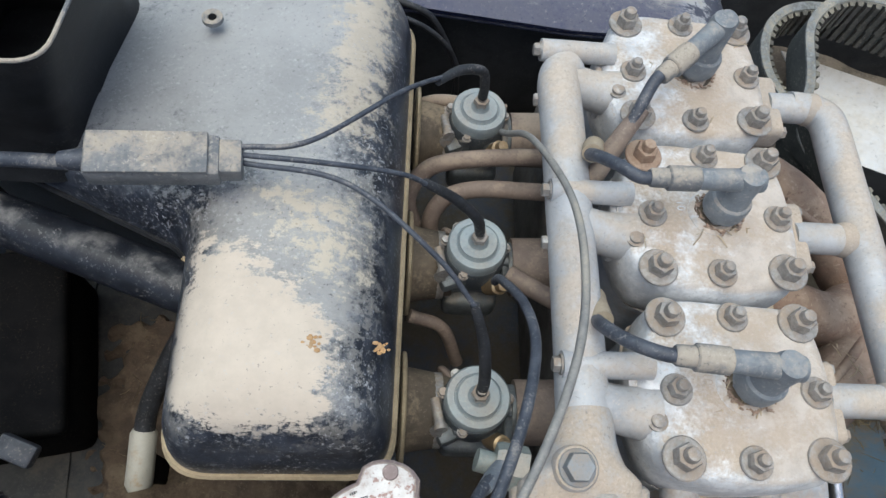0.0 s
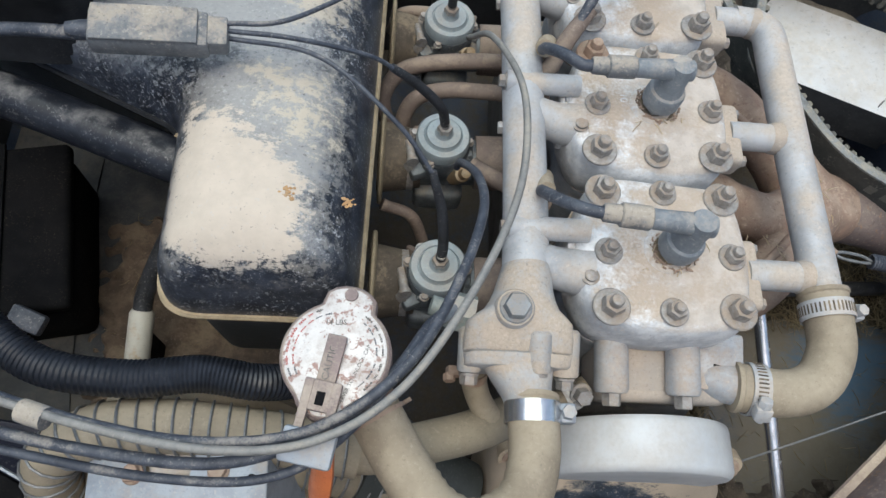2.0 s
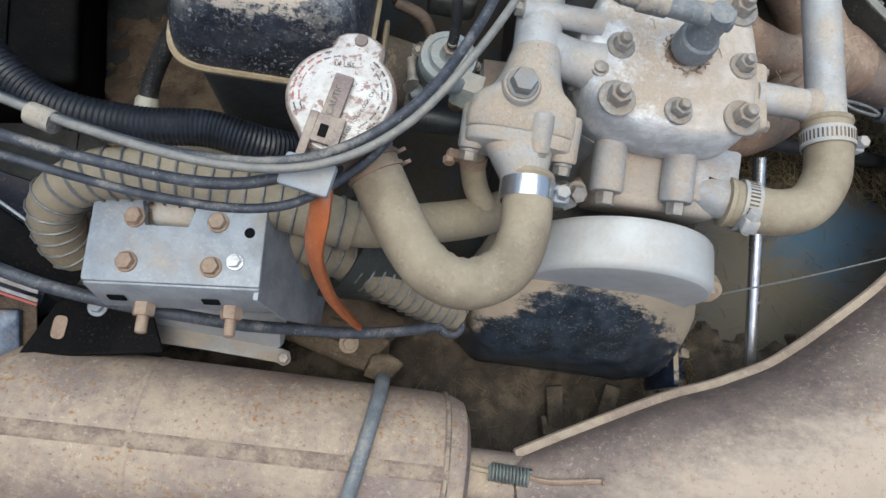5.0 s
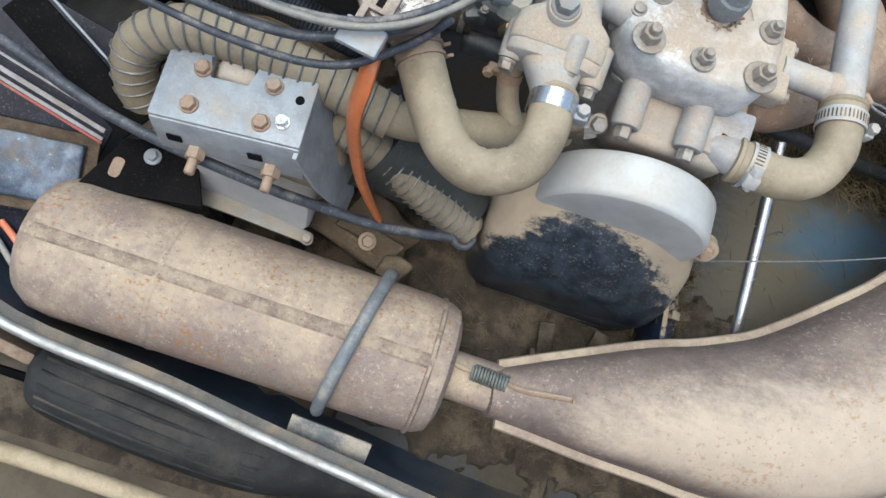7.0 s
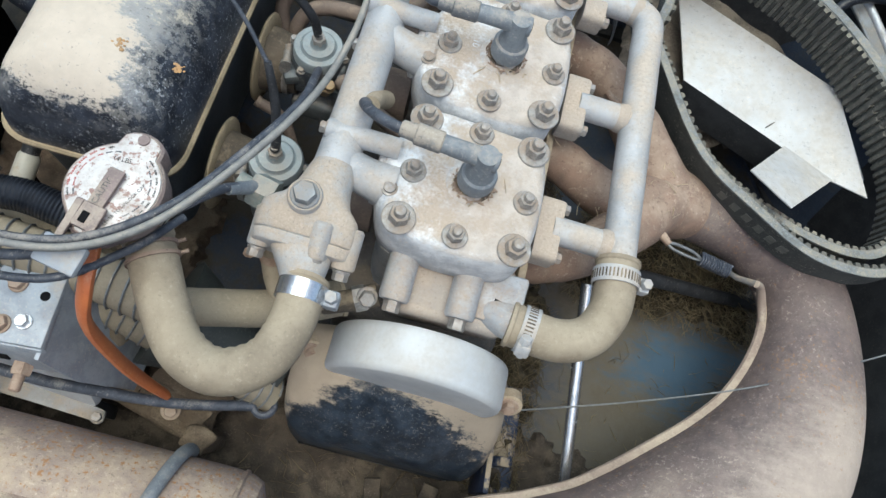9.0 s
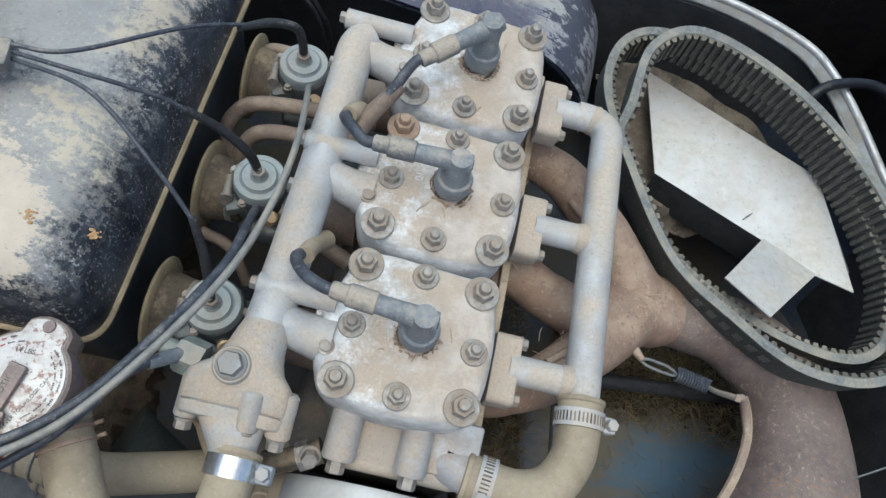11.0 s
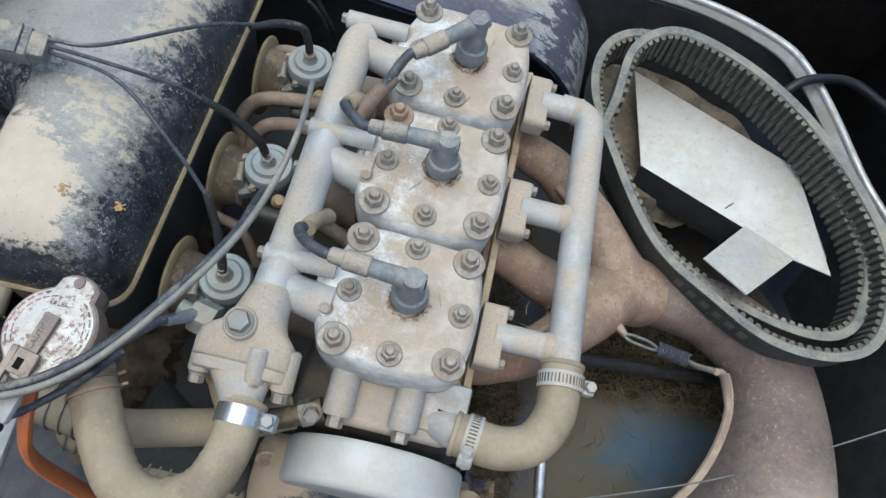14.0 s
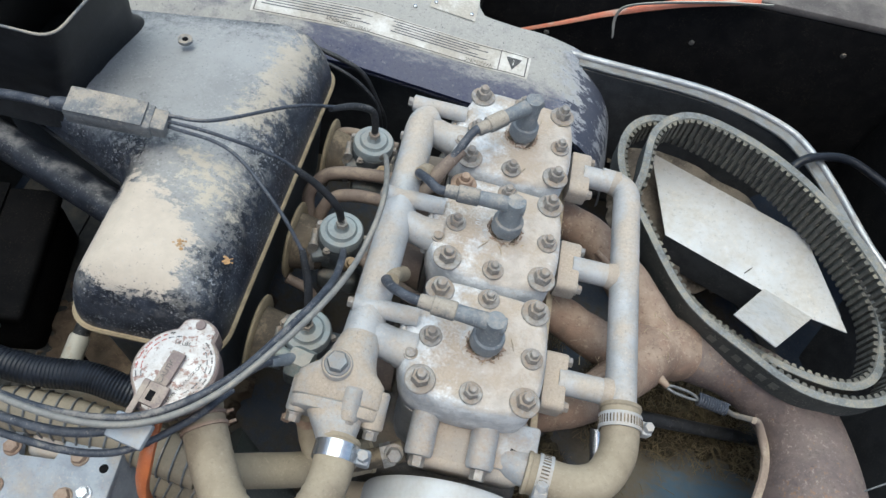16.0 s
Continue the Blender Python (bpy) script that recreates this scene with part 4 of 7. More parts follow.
def clamp(a, b, r, width, screw_dir, label, material=M_STEEL, housing=M_BRACKET):
    a, b = Vector(a), Vector(b)
    mid = (a + b) / 2
    m = along(mid, b)
    t = thing("hose_clamp", mid, label, "hose clamp", "hose clamps")
    w = width / 2
    part("band", lathe([(r, -w), (r + 0.0012, -w), (r + 0.0012, w), (r, w)], m, 32, False), material, t)
    d = Vector(screw_dir)
    ax = (b - a).normalized()
    d = (d - ax * d.dot(ax)).normalized()
    p = mid + d * (r + 0.005)
    s = ax.cross(d)
    part("screw_housing", rbox((0.011, 0.010, width * 0.95), Matrix.Translation(p) @ Matrix((s, d, ax)).transposed().to_4x4(), 0.002), housing, t)
    part("screw", joined(hex_bm(0.0048, 0, 0.007, along(p + s * 0.004, p + s * 0.02)), lathe([(0.003, -0.012), (0.003, 0.001)], along(p + s * 0.004, p + s * 0.02), 10)), housing, t)
    if material is not M_STEEL:
        for k in range(40):
            a = 2 * math.pi * k / 40
            part("slot", rbox((0.0012, 0.0006, width * 0.55), m @ pose(0, 0, 0, 0, 0, math.degrees(a)) @ pose(0, r + 0.0012, 0), 0), M_BOOT, t)
    return t


clamp((-0.0905, -0.228, 0.369), (-0.0905, -0.243, 0.3685), 0.0165, 0.013, (1, -0.15, 0.1), "bright stainless hose clamp on the thermostat outlet")
clamp((0.1374, -0.141, 0.341), (0.1379, -0.155, 0.3405), 0.0176, 0.013, (1, 0, -0.1), "dusty worm-drive hose clamp on the elbow hose", M_TUBE, M_TUBE)
clamp((0.084, -0.2065, 0.332), (0.071, -0.2050, 0.3305), 0.0176, 0.012, (0, -0.7, 0.5), "dusty hose clamp at the coolant pump", M_TUBE, M_TUBE)


bp = hose("bypass_hose", [(-0.1235, -0.199, 0.352), (-0.1225, -0.205, 0.334), (-0.117, -0.217, 0.320), (-0.108, -0.229, 0.312)], 0.0088, M_HOSE, "short dusty bypass hose under the thermostat housing", 16, 8)
part("clamp_band", lathe([(0.0090, -0.004), (0.0098, -0.004), (0.0098, 0.004), (0.0090, 0.004)], along((-0.1225, -0.204, 0.336), (-0.1222, -0.2065, 0.331)), 20, False), M_NUTR, bp, "rusty band")
part("clamp_ear", joined(rbox((0.010, 0.007, 0.008), pose(-0.136, -0.204, 0.336, 0, 10, 0), 0.0015), hex_bm(0.0042, 0, 0.005, along((-0.139, -0.206, 0.336), (-0.139, -0.22, 0.338)))), M_NUTR, bp, "rusty clamp ear")
ft = thing("hose_fitting", (-0.055, -0.215, 0.318), "dirty pipe fitting with a hexagonal nut beside the pump", "fitting")
part("nipple", tube([(-0.078, -0.224, 0.312), (-0.060, -0.218, 0.318), (-0.040, -0.208, 0.322)], [0.0085, 0.0085, 0.0095], 16, 6), M_BOOT, ft)
part("nut", hex_bm(0.0105, 0, 0.010, along((-0.056, -0.216, 0.319), (-0.046, -0.211, 0.321))), M_NUT, ft)
part("side_bolt", bolt_bm(0.0062, 0.007, along((-0.047, -0.214, 0.329), (-0.045, -0.224, 0.345)), 1.3), M_NUT, ft)


# ---- filler neck with cap ----
def radiator_cap():
    n = thing("filler_neck", (-0.200, -0.222, 0.385), "dust-covered metal coolant filler neck", "filler neck")
    c = Vector((-0.2105, -0.2195, 0.4285))
    up = Vector((-0.10, 0.0, 1)).normalized()
    m = facing(c, up, (0.2, 1, 0))
    part("neck", lathe([(0.0265, -0.006), (0.0265, -0.012), (0.022, -0.015), (0.021, -0.045), (0.012, -0.05)], m, 28), M_CAPB, n)
    part("outlet", tube([c - up * 0.042, (-0.199, -0.227, 0.385), (-0.188, -0.2375, 0.3835)], [0.017, 0.0155, 0.0145], 18), M_HOSE, n)
    def neck_patch(a0, a1, z0, z1, r):
        b = bmesh.new()
        g = [[b.verts.new(m @ Vector(((r + (0.0016 if zz > -0.0135 else 0)) * math.cos(math.radians(a0 + (a1 - a0) * k / 10)), (r + (0.0016 if zz > -0.0135 else 0)) * math.sin(math.radians(a0 + (a1 - a0) * k / 10)), zz))) for zz in (z0, (z0 + z1) / 2, z1)] for k in range(11)]
        for k in range(10):
            for q in range(2):
                b.faces.new((g[k][q], g[k + 1][q], g[k + 1][q + 1], g[k][q + 1]))
        return b
    sticker = part("sticker", neck_patch(-42, 16, -0.040, -0.0165, 0.0220), M_LABEL, n, "worn white sticker with dark print")
    for k in range(4):
        part("print_bar", neck_patch(-36 + 5 * (k % 2), 8 - 9 * (k % 3), -0.0365 + 0.0052 * k, -0.0343 + 0.0052 * k, 0.0223), M_INK, sticker)
    t = thing("radiator_cap", c, "worn white radiator cap with a rusty lever", "radiator cap")
    r = 0.0300
    o = []
    for k in range(48):
        a = 2 * math.pi * k / 48
        x, y = math.cos(a), math.sin(a)
        q = r + 0.0095 * max(0, (y - 0.88) / 0.12) ** 0.4 + 0.006 * max(0, (-y - 0.85) / 0.15)
        o.append((x * q, y * q))
    part("rim", loft(o, [(0.004, -0.022), (0.001, -0.019), (0.0, -0.011), (0.0, -0.001), (0.0015, 0.0005)], m), M_CAPB, t)
    part("plate", loft(o, [(0.0022, 0.0004), (0.0024, 0.0016), (0.004, 0.002)], m), M_CAPW, t, "worn white plate with red and blue print")
    part("rivet", lathe([(0.004, 0.0015), (0.0035, 0.003), (0.001, 0.0032)], m @ pose(0, 0.0335, 0), 14), M_CAPB, t)
    part("lever", joined(rbox((0.0105, 0.030, 0.003), m @ pose(0.0, -0.006, 0.0045, 4), 0.001), rbox((0.017, 0.016, 0.0035), m @ pose(0, -0.024, 0.005, 6), 0.0012), rbox((0.005, 0.036, 0.003), m @ pose(-0.0075, -0.034, 0.0045, 8), 0.001), rbox((0.005, 0.036, 0.003), m @ pose(0.0075, -0.034, 0.0045, 8), 0.001)), M_CAPB, t, "rusty lever")
    part("lever_word", writing("CAUTION", 0.0052, m @ pose(-0.0005, -0.004, 0.0064, 4, 0, 90)), M_INK, t)
    part("lever_slot", rbox((0.0045, 0.007, 0.0006), m @ pose(0, -0.0255, 0.0069, 6), 0), M_DARK, t)
    part("pressure_word", writing("14 LBS", 0.0042, m @ pose(-0.004, 0.0165, 0.0022, 0, 0, 12)), M_INK, t)
    part("plate_word", writing("LEVER TO UNLOCK CAP", 0.0030, m @ pose(0.0135, -0.008, 0.0021, 0, 0, 78)), M_INK, t)
    part("lever_end", rbox((0.028, 0.018, 0.006), m @ pose(0, -0.05, 0.003, 8), 0.002), M_BRACKET, t, "grey lever end")
    # rings of print, in word-long bars
    rnd = random.Random(6)
    for rad, tall, mat in ((0.0255, 0.0014, M_INK), (0.0222, 0.0011, M_CABLE)):
        a = 0.15
        while a < 2 * math.pi:
            w = rnd.uniform(0.10, 0.26)
            mid = a + w / 2
            a += w + 0.07
            if math.sin(mid) > 0.93 or math.sin(mid) < -0.72:
                continue
            red = 2.3 < mid < 3.6
            for k in range(4):
                b = mid + (k - 1.5) * w / 4
                part("print_bar", rbox((rad * w / 5.2, tall * rnd.uniform(0.5, 1.0), 0.0004), m @ pose(rad * math.cos(b), rad * math.sin(b), 0.0020, 0, 0, math.degrees(b) + 90), 0), M_RED if red else mat, t)
    return t


radiator_cap()
wcl = thing("wire_clamp", (-0.187, -0.243, 0.385), "rusty double wire clamp on the filler hose", "hose clamp")
for off in (-0.004, 0.004):
    d = (Vector((-0.194, -0.232, 0.386)) - Vector((-0.184, -0.248, 0.384))).normalized()
    c = Vector((-0.188, -0.2415, 0.385)) + d * off
    part("wire_ring", lathe([(0.0158, -0.0012), (0.0176, -0.0012), (0.0176, 0.0012), (0.0158, 0.0012)], along(c, c + d), 30, False), M_MANI, wcl)
    side = d.cross(Vector((0, 0, 1))).normalized()
    part("wire_ear", tube([c + side * 0.0165, c + side * 0.0225 + Vector((0, 0, 0.001))], 0.0013, 8, straight=True), M_MANI, wcl)


# ---- airbox ----
AIR = [(-0.203, -0.178), (-0.199, 0.160), (-0.53, 0.178), (-0.56, 0.055), (-0.334, -0.046), (-0.329, -0.180)]
AIR_R = [0.024, 0.026, 0.05, 0.04, 0.016, 0.028]


def air_ring(d):
    return fillet(inset_poly(AIR, d), [max(r - d * 0.55, 0.006) if i != 4 else r + d * 0.6 for i, r in enumerate(AIR_R)], 8)


def air_z(x, y, z):
    """The top falls towards the back and towards the duct."""
    k = max(0.0, min(1.0, (z - 0.357) / 0.06))
    return z - k * (0.055 * (y + 0.12) + 0.42 * max(0.0, min(0.12, -0.350 - x)))


def airbox():
    t = thing("airbox", (-0.3, 0.0, 0.20), "black plastic airbox under patchy tan dust", "airbox")
    bm = bmesh.new()
    layers = [(0.0, 0.357), (0.0008, 0.367), (0.003, 0.380), (0.007, 0.393), (0.013, 0.405), (0.021, 0.4145), (0.031, 0.421), (0.042, 0.4245), (0.052, 0.4255)]
    skin(bm, [[Vector((x, y + 0.72 * d * max(0.0, min(1.0, (y - 0.06) / 0.05)), air_z(x, y, z))) for x, y in air_ring(d)] for d, z in layers])
    part("upper_shell", bm, M_BLACK, t, angle=60)
    rows = [[Vector((x, y, z)) for x, y in air_ring(d)] for d, z in ((-0.0005, 0.3525), (-0.0026, 0.353), (-0.0030, 0.3565), (-0.0014, 0.3580), (0.003, 0.3580))]
    count = len(rows[0])
    first = next(k for k in range(count) if rows[0][k].x > -0.340 and rows[0][k - 1].x <= -0.340)
    around = [(first + k) % count for k in range(count + 1)]
    kept = [k for k in around[:-1] if rows[0][k].x > -0.340]
    rest = [kept[-1]] + [k for k in around[:-1] if k not in kept] + [kept[0]]
    for run, mat, lab in ((kept, M_AIRLIP, "flange caked with tan dust"), (rest, M_PLASTIC, "black flange under the tube")):
        fm = bmesh.new()
        skin(fm, [[rows[q][k] for q in range(5)] for k in run])
        part("flange", fm, mat, t, lab)
    low = bmesh.new()
    skin(low, [[Vector((x, y, z)) for x, y in air_ring(d)] for d, z in ((0.03, 0.215), (0.014, 0.22), (0.010, 0.30), (0.006, 0.352))])
    part("lower_shell", low, M_CARBDARK, t)
    part("screw", lathe([(0.0068, -0.002), (0.0068, 0.0012), (0.0052, 0.0016), (0.003, 0.0008), (0.0026, -0.001)], pose(-0.331, 0.097, air_z(-0.331, 0.097, 0.4255)), 18), M_BOX, t)
    part("screw_hole", lathe([(0.0025, 0.0), (0.0025, 0.0012)], pose(-0.331, 0.097, air_z(-0.331, 0.097, 0.4255)), 12), M_DARK, t)
    mouth = [(-0.376, -0.016), (-0.366, 0.10), (-0.445, 0.10), (-0.450, -0.016)]
    rings = []
    for d, z, r in ((-0.024, 0.372, 0.03), (-0.013, 0.388, 0.026), (-0.006, 0.402, 0.022), (-0.002, 0.44, 0.019), (0, 0.493, 0.018), (0.001, 0.495, 0.017), (0.003, 0.495, 0.016), (0.0035, 0.49, 0.016), (0.005, 0.38, 0.014)):
        rings.append([Vector((x - 0.34 * (0.495 - z), y + 0.25 * (0.495 - z), z)) for x, y in fillet(inset_poly(mouth, d), r, 6)])
    dm = bmesh.new()
    skin(dm, rings)
    duct = part("intake_duct", dm, M_PLASTIC, t, "open square black intake duct")
    part("lip", tube([(x, y, 0.4955) for x, y in fillet(inset_poly(mouth, 0.0015), 0.0165, 6)], 0.0012, 8, straight=True, closed=True), M_BOX, duct, "pale worn lip")
    for (x, y, z, r) in ((-0.246, -0.123, 0.4245, 0.008), (-0.212, -0.120, 0.410, 0.005)):
        dirt = bmesh.new()
        rnd = random.Random(int(x * 1e4))
        for k in range(16):
            a, q = rnd.uniform(0, 6.28), rnd.uniform(0, r)
            bmesh.ops.create_icosphere(dirt, subdivisions=1, radius=rnd.uniform(0.0006, 0.0016), matrix=Matrix.Translation((x + q * math.cos(a), y + q * math.sin(a) * 0.7, z + 0.0005)) @ Matrix.Diagonal((1.3, 1, 0.5, 1)))
        tagged(part("dirt_clump", dirt, M_ORANGE_DIRT, t, "orange-brown mud crumbs"), kind="stuff")
    return t


airbox()


def carburettor(y, x=-0.146):
    zc = 0.328
    t = thing("carburettor", (x, y, 0.24), "grey dusty slide carburettor with a round cap", "carburettor", "carburettors in a row")
    m = Matrix.Translation((x, y, 0))
    part("slide_tower", joined(lathe([(0.0165, 0.285), (0.0165, 0.308), (0.0205, 0.311), (0.0205, 0.318)], m, 24), rbox((0.03, 0.044, 0.02), m @ pose(0, 0, 0.300), 0.004)), M_CARB, t)
    part("cap", lathe([(0.0214, 0.315), (0.0216, 0.324), (0.0203, 0.3262), (0.0160, 0.3262), (0.0152, 0.3252), (0.0142, 0.3262), (0.0135, 0.3290), (0.0075, 0.3292), (0.006, 0.331), (0.0055, 0.334)], m, 32), M_CARBCAP, t, "round blue-grey cap")
    part("mixing_chamber", lathe([(0.0215, 0.288), (0.0228, 0.292), (0.0228, 0.3135), (0.0218, 0.3155)], m, 28), M_CARBDARK, t, "dark blue-black body under the cap")
    for q in range(3):
        part("body_screw", bolt_bm(0.0030, 0.0028, m @ pose(0.0225 * math.cos(2.2 + q * 2.1), 0.0225 * math.sin(2.2 + q * 2.1), 0.3130), 1.25), M_NUT, t)
    part("side_cover", joined(rbox((0.010, 0.026, 0.022), m @ pose(0.022, 0.004, 0.284), 0.003), lathe([(0.009, 0), (0.009, 0.004), (0.006, 0.005)], m @ pose(0.026, 0.004, 0.284, 0, 90, 0), 16)), M_CARB, t)
    part("adjuster", joined(hex_bm(0.0062, 0.333, 0.338, m), lathe([(0.0032, 0.337), (0.0032, 0.345)], m, 12)), M_NUT, t)
    part("throat", tube([(x - 0.03, y, 0.285), (x, y, 0.285), (x + 0.035, y, 0.287)], [0.021, 0.0195, 0.019], 22), M_CARB, t)
    part("float_bowl", rbox((0.042, 0.05, 0.028), m @ pose(0.002, 0, 0.255), 0.006, 3), M_CARB, t)
    part("choke_plunger", lathe([(0.0062, 0), (0.0062, 0.02), (0.0045, 0.021), (0.004, 0.028)], along((x + 0.012, y - 0.021, 0.296), (x + 0.020, y - 0.032, 0.326)), 14), M_BRASS, t, "brass choke plunger")
    part("idle_screw", lathe([(0.0045, 0), (0.0045, 0.006), (0.0025, 0.007), (0.0025, 0.016)], along((x - 0.026, y - 0.02, 0.306), (x - 0.018, y - 0.008, 0.300)), 12), M_NUT, t)
    part("side_lug", rbox((0.014, 0.02, 0.012), m @ pose(-0.02, -0.016, 0.30, 0, 0, 25), 0.003), M_CARB, t)
    part("cap_screw", bolt_bm(0.0032, 0.003, m @ pose(-0.0225, 0.004, 0.318), 1.2), M_NUT, t)
    part("lever", joined(rbox((0.006, 0.030, 0.003), m @ pose(0.023, -0.010, 0.305, 20, 30, 10), 0.001), lathe([(0.005, -0.003), (0.005, 0.003), (0.002, 0.004)], m @ pose(0.022, -0.004, 0.306, 0, 90, 0), 12)), M_CARB, t)
    part("vent_tube", tube([(x - 0.012, y + 0.018, 0.296), (x - 0.02, y + 0.028, 0.288), (x - 0.018, y + 0.034, 0.262)], 0.003, 8), M_BROWNHOSE, t)
    b = thing("carburettor_boot", (x - 0.04, y, 0.26), "dusty rubber boot between airbox and carburettor", "rubber boot", "carburettor boots")
    part("sleeve", lathe([(0.0235, -0.002), (0.0240, 0.004), (0.0262, 0.010), (0.0275, 0.018), (0.0290, 0.027), (0.0295, 0.034)], along((x - 0.017, y, 0.285), (x - 0.04, y, 0.285)), 32), M_BOOT, b)
    part("flange_ring", lathe([(0.0292, 0.0285), (0.0385, 0.0290), (0.0398, 0.0300), (0.0398, 0.0318), (0.0385, 0.0328), (0.0292, 0.0330)], along((x - 0.017, y, 0.285), (x - 0.04, y, 0.285)), 36, False), M_AIRLIP, b, "dust-covered flange ring")
    part("clamp_band", lathe([(0.0252, 0.004), (0.026, 0.004), (0.026, 0.011), (0.0252, 0.011)], along((x - 0.017, y, 0.285), (x - 0.04, y, 0.285)), 28, False), M_NUT, b)
    part("clamp_screw", lathe([(0.0036, -0.010), (0.0036, 0.008), (0.0048, 0.0085), (0.0048, 0.012)], pose(x - 0.025, y - 0.008, 0.3115, 80, 0, 10), 12), M_NUT, b)
    part("spigot", tube([(x + 0.03, y, 0.287), (x + 0.085, y, 0.29)], [0.0225, 0.0235], 20, straight=True), M_BROWNHOSE, b)
    return t


CARBS = ((-0.143, 0.105), (-0.146, -0.013), (-0.147, -0.124))
for cx, cy in CARBS:
    carburettor(cy, cx)

# fuel and pulse lines between the carburettors and the engine
for pts, r in (([(-0.185, 0.020, 0.262), (-0.196, 0.040, 0.288), (-0.186, 0.054, 0.308), (-0.165, 0.059, 0.319), (-0.12, 0.062, 0.325), (-0.07, 0.066, 0.322)], 0.0068), ([(-0.172, 0.012, 0.262), (-0.178, 0.024, 0.285), (-0.168, 0.035, 0.304), (-0.145, 0.039, 0.313), (-0.11, 0.037, 0.318), (-0.06, 0.036, 0.318)], 0.0068), ([(-0.192, 0.134, 0.27), (-0.186, 0.130, 0.295), (-0.165, 0.126, 0.306), (-0.12, 0.12, 0.306)], 0.0055), ([(-0.19, -0.05, 0.27), (-0.165, -0.055, 0.26), (-0.15, -0.07, 0.225)], 0.005), ([(-0.12, -0.03, 0.31), (-0.09, -0.05, 0.315), (-0.06, -0.06, 0.31)], 0.007)):
    hose("fuel_hose", pts, r, M_BROWNHOSE, "brown dusty rubber fuel hose", 12, 8)

# ---- throttle cable splitter and cables ----
sp = thing("cable_splitter", (-0.33, -0.033, 0.43), "grey dusty throttle cable junction box on the airbox", "junction box")
ma = Matrix.Translation((-0.331, -0.033, 0.446)) @ pose(0, 0, 0, 8, 4, 6)
part("case", rbox((0.068, 0.024, 0.017), ma @ pose(-0.004, 0, 0), 0.003), M_BOX, sp)
part("lid", rbox((0.060, 0.0235, 0.003), ma @ pose(-0.006, 0, 0.0095), 0.001), M_BOX, sp)
part("end_cap", rbox((0.014, 0.0195, 0.014), ma @ pose(0.034, 0, 0), 0.002), M_BOX, sp)
part("nipple", lathe([(0.006, 0), (0.0055, 0.006), (0.004, 0.014)], ma @ pose(-0.037, 0, 0, 0, -90, 0), 14), M_CABLE, sp)


def cable(pts, r, label, material=M_CABLE, boot=None):
    t = thing("control_cable", pts[0], label, "cable")
    part("sheath", tube(pts, r, 10, 10), material, t)
    if boot:
        part("boot", tube(boot, [0.0028, 0.0036, *[0.0038] * (len(boot) - 2)], 14, 8), M_RUBBER, t, "black rubber boot")
    return t


cable([(-0.291, -0.024, 0.449), (-0.255, -0.018, 0.45), (-0.205, 0.040, 0.425), (-0.172, 0.088, 0.385)], 0.0016, "thin black throttle cable to a carburettor", M_CABLE, [(-0.182, 0.072, 0.396), (-0.165, 0.095, 0.382), (-0.148, 0.104, 0.372), (-0.1435, 0.105, 0.355), (-0.143, 0.105, 0.341)])
cable([(-0.291, -0.027, 0.446), (-0.25, -0.03, 0.448), (-0.205, -0.02, 0.425), (-0.185, -0.016, 0.405)], 0.0016, "thin black throttle cable to a carburettor", M_CABLE, [(-0.19, -0.016, 0.41), (-0.170, -0.011, 0.385), (-0.152, -0.012, 0.362), (-0.1465, -0.013, 0.342)])
cable([(-0.291, -0.030, 0.443), (-0.234, -0.042, 0.448), (-0.185, -0.074, 0.432), (-0.158, -0.093, 0.402)], 0.0016, "thin black throttle cable to a carburettor", M_CABLE, [(-0.160, -0.091, 0.405), (-0.151, -0.106, 0.380), (-0.147, -0.119, 0.354), (-0.147, -0.124, 0.340)])
cable([(-0.37, -0.038, 0.446), (-0.42, -0.035, 0.44), (-0.50, -0.03, 0.42), (-0.62, -0.02, 0.38)], 0.0042, "black throttle cable from the handlebar")

for dy, r in ((0.0, 0.0022), (0.016, 0.0030)):
    cable([(-0.245, 0.205 + dy, 0.325), (-0.212, 0.200 + dy, 0.322), (-0.182, 0.198 + dy, 0.308), (-0.160, 0.198 + dy, 0.280 - dy), (-0.151, 0.200 + dy, 0.235), (-0.150, 0.205 + dy, 0.18)], r, "thin black cable looping down before the bulkhead", M_RUBBER)


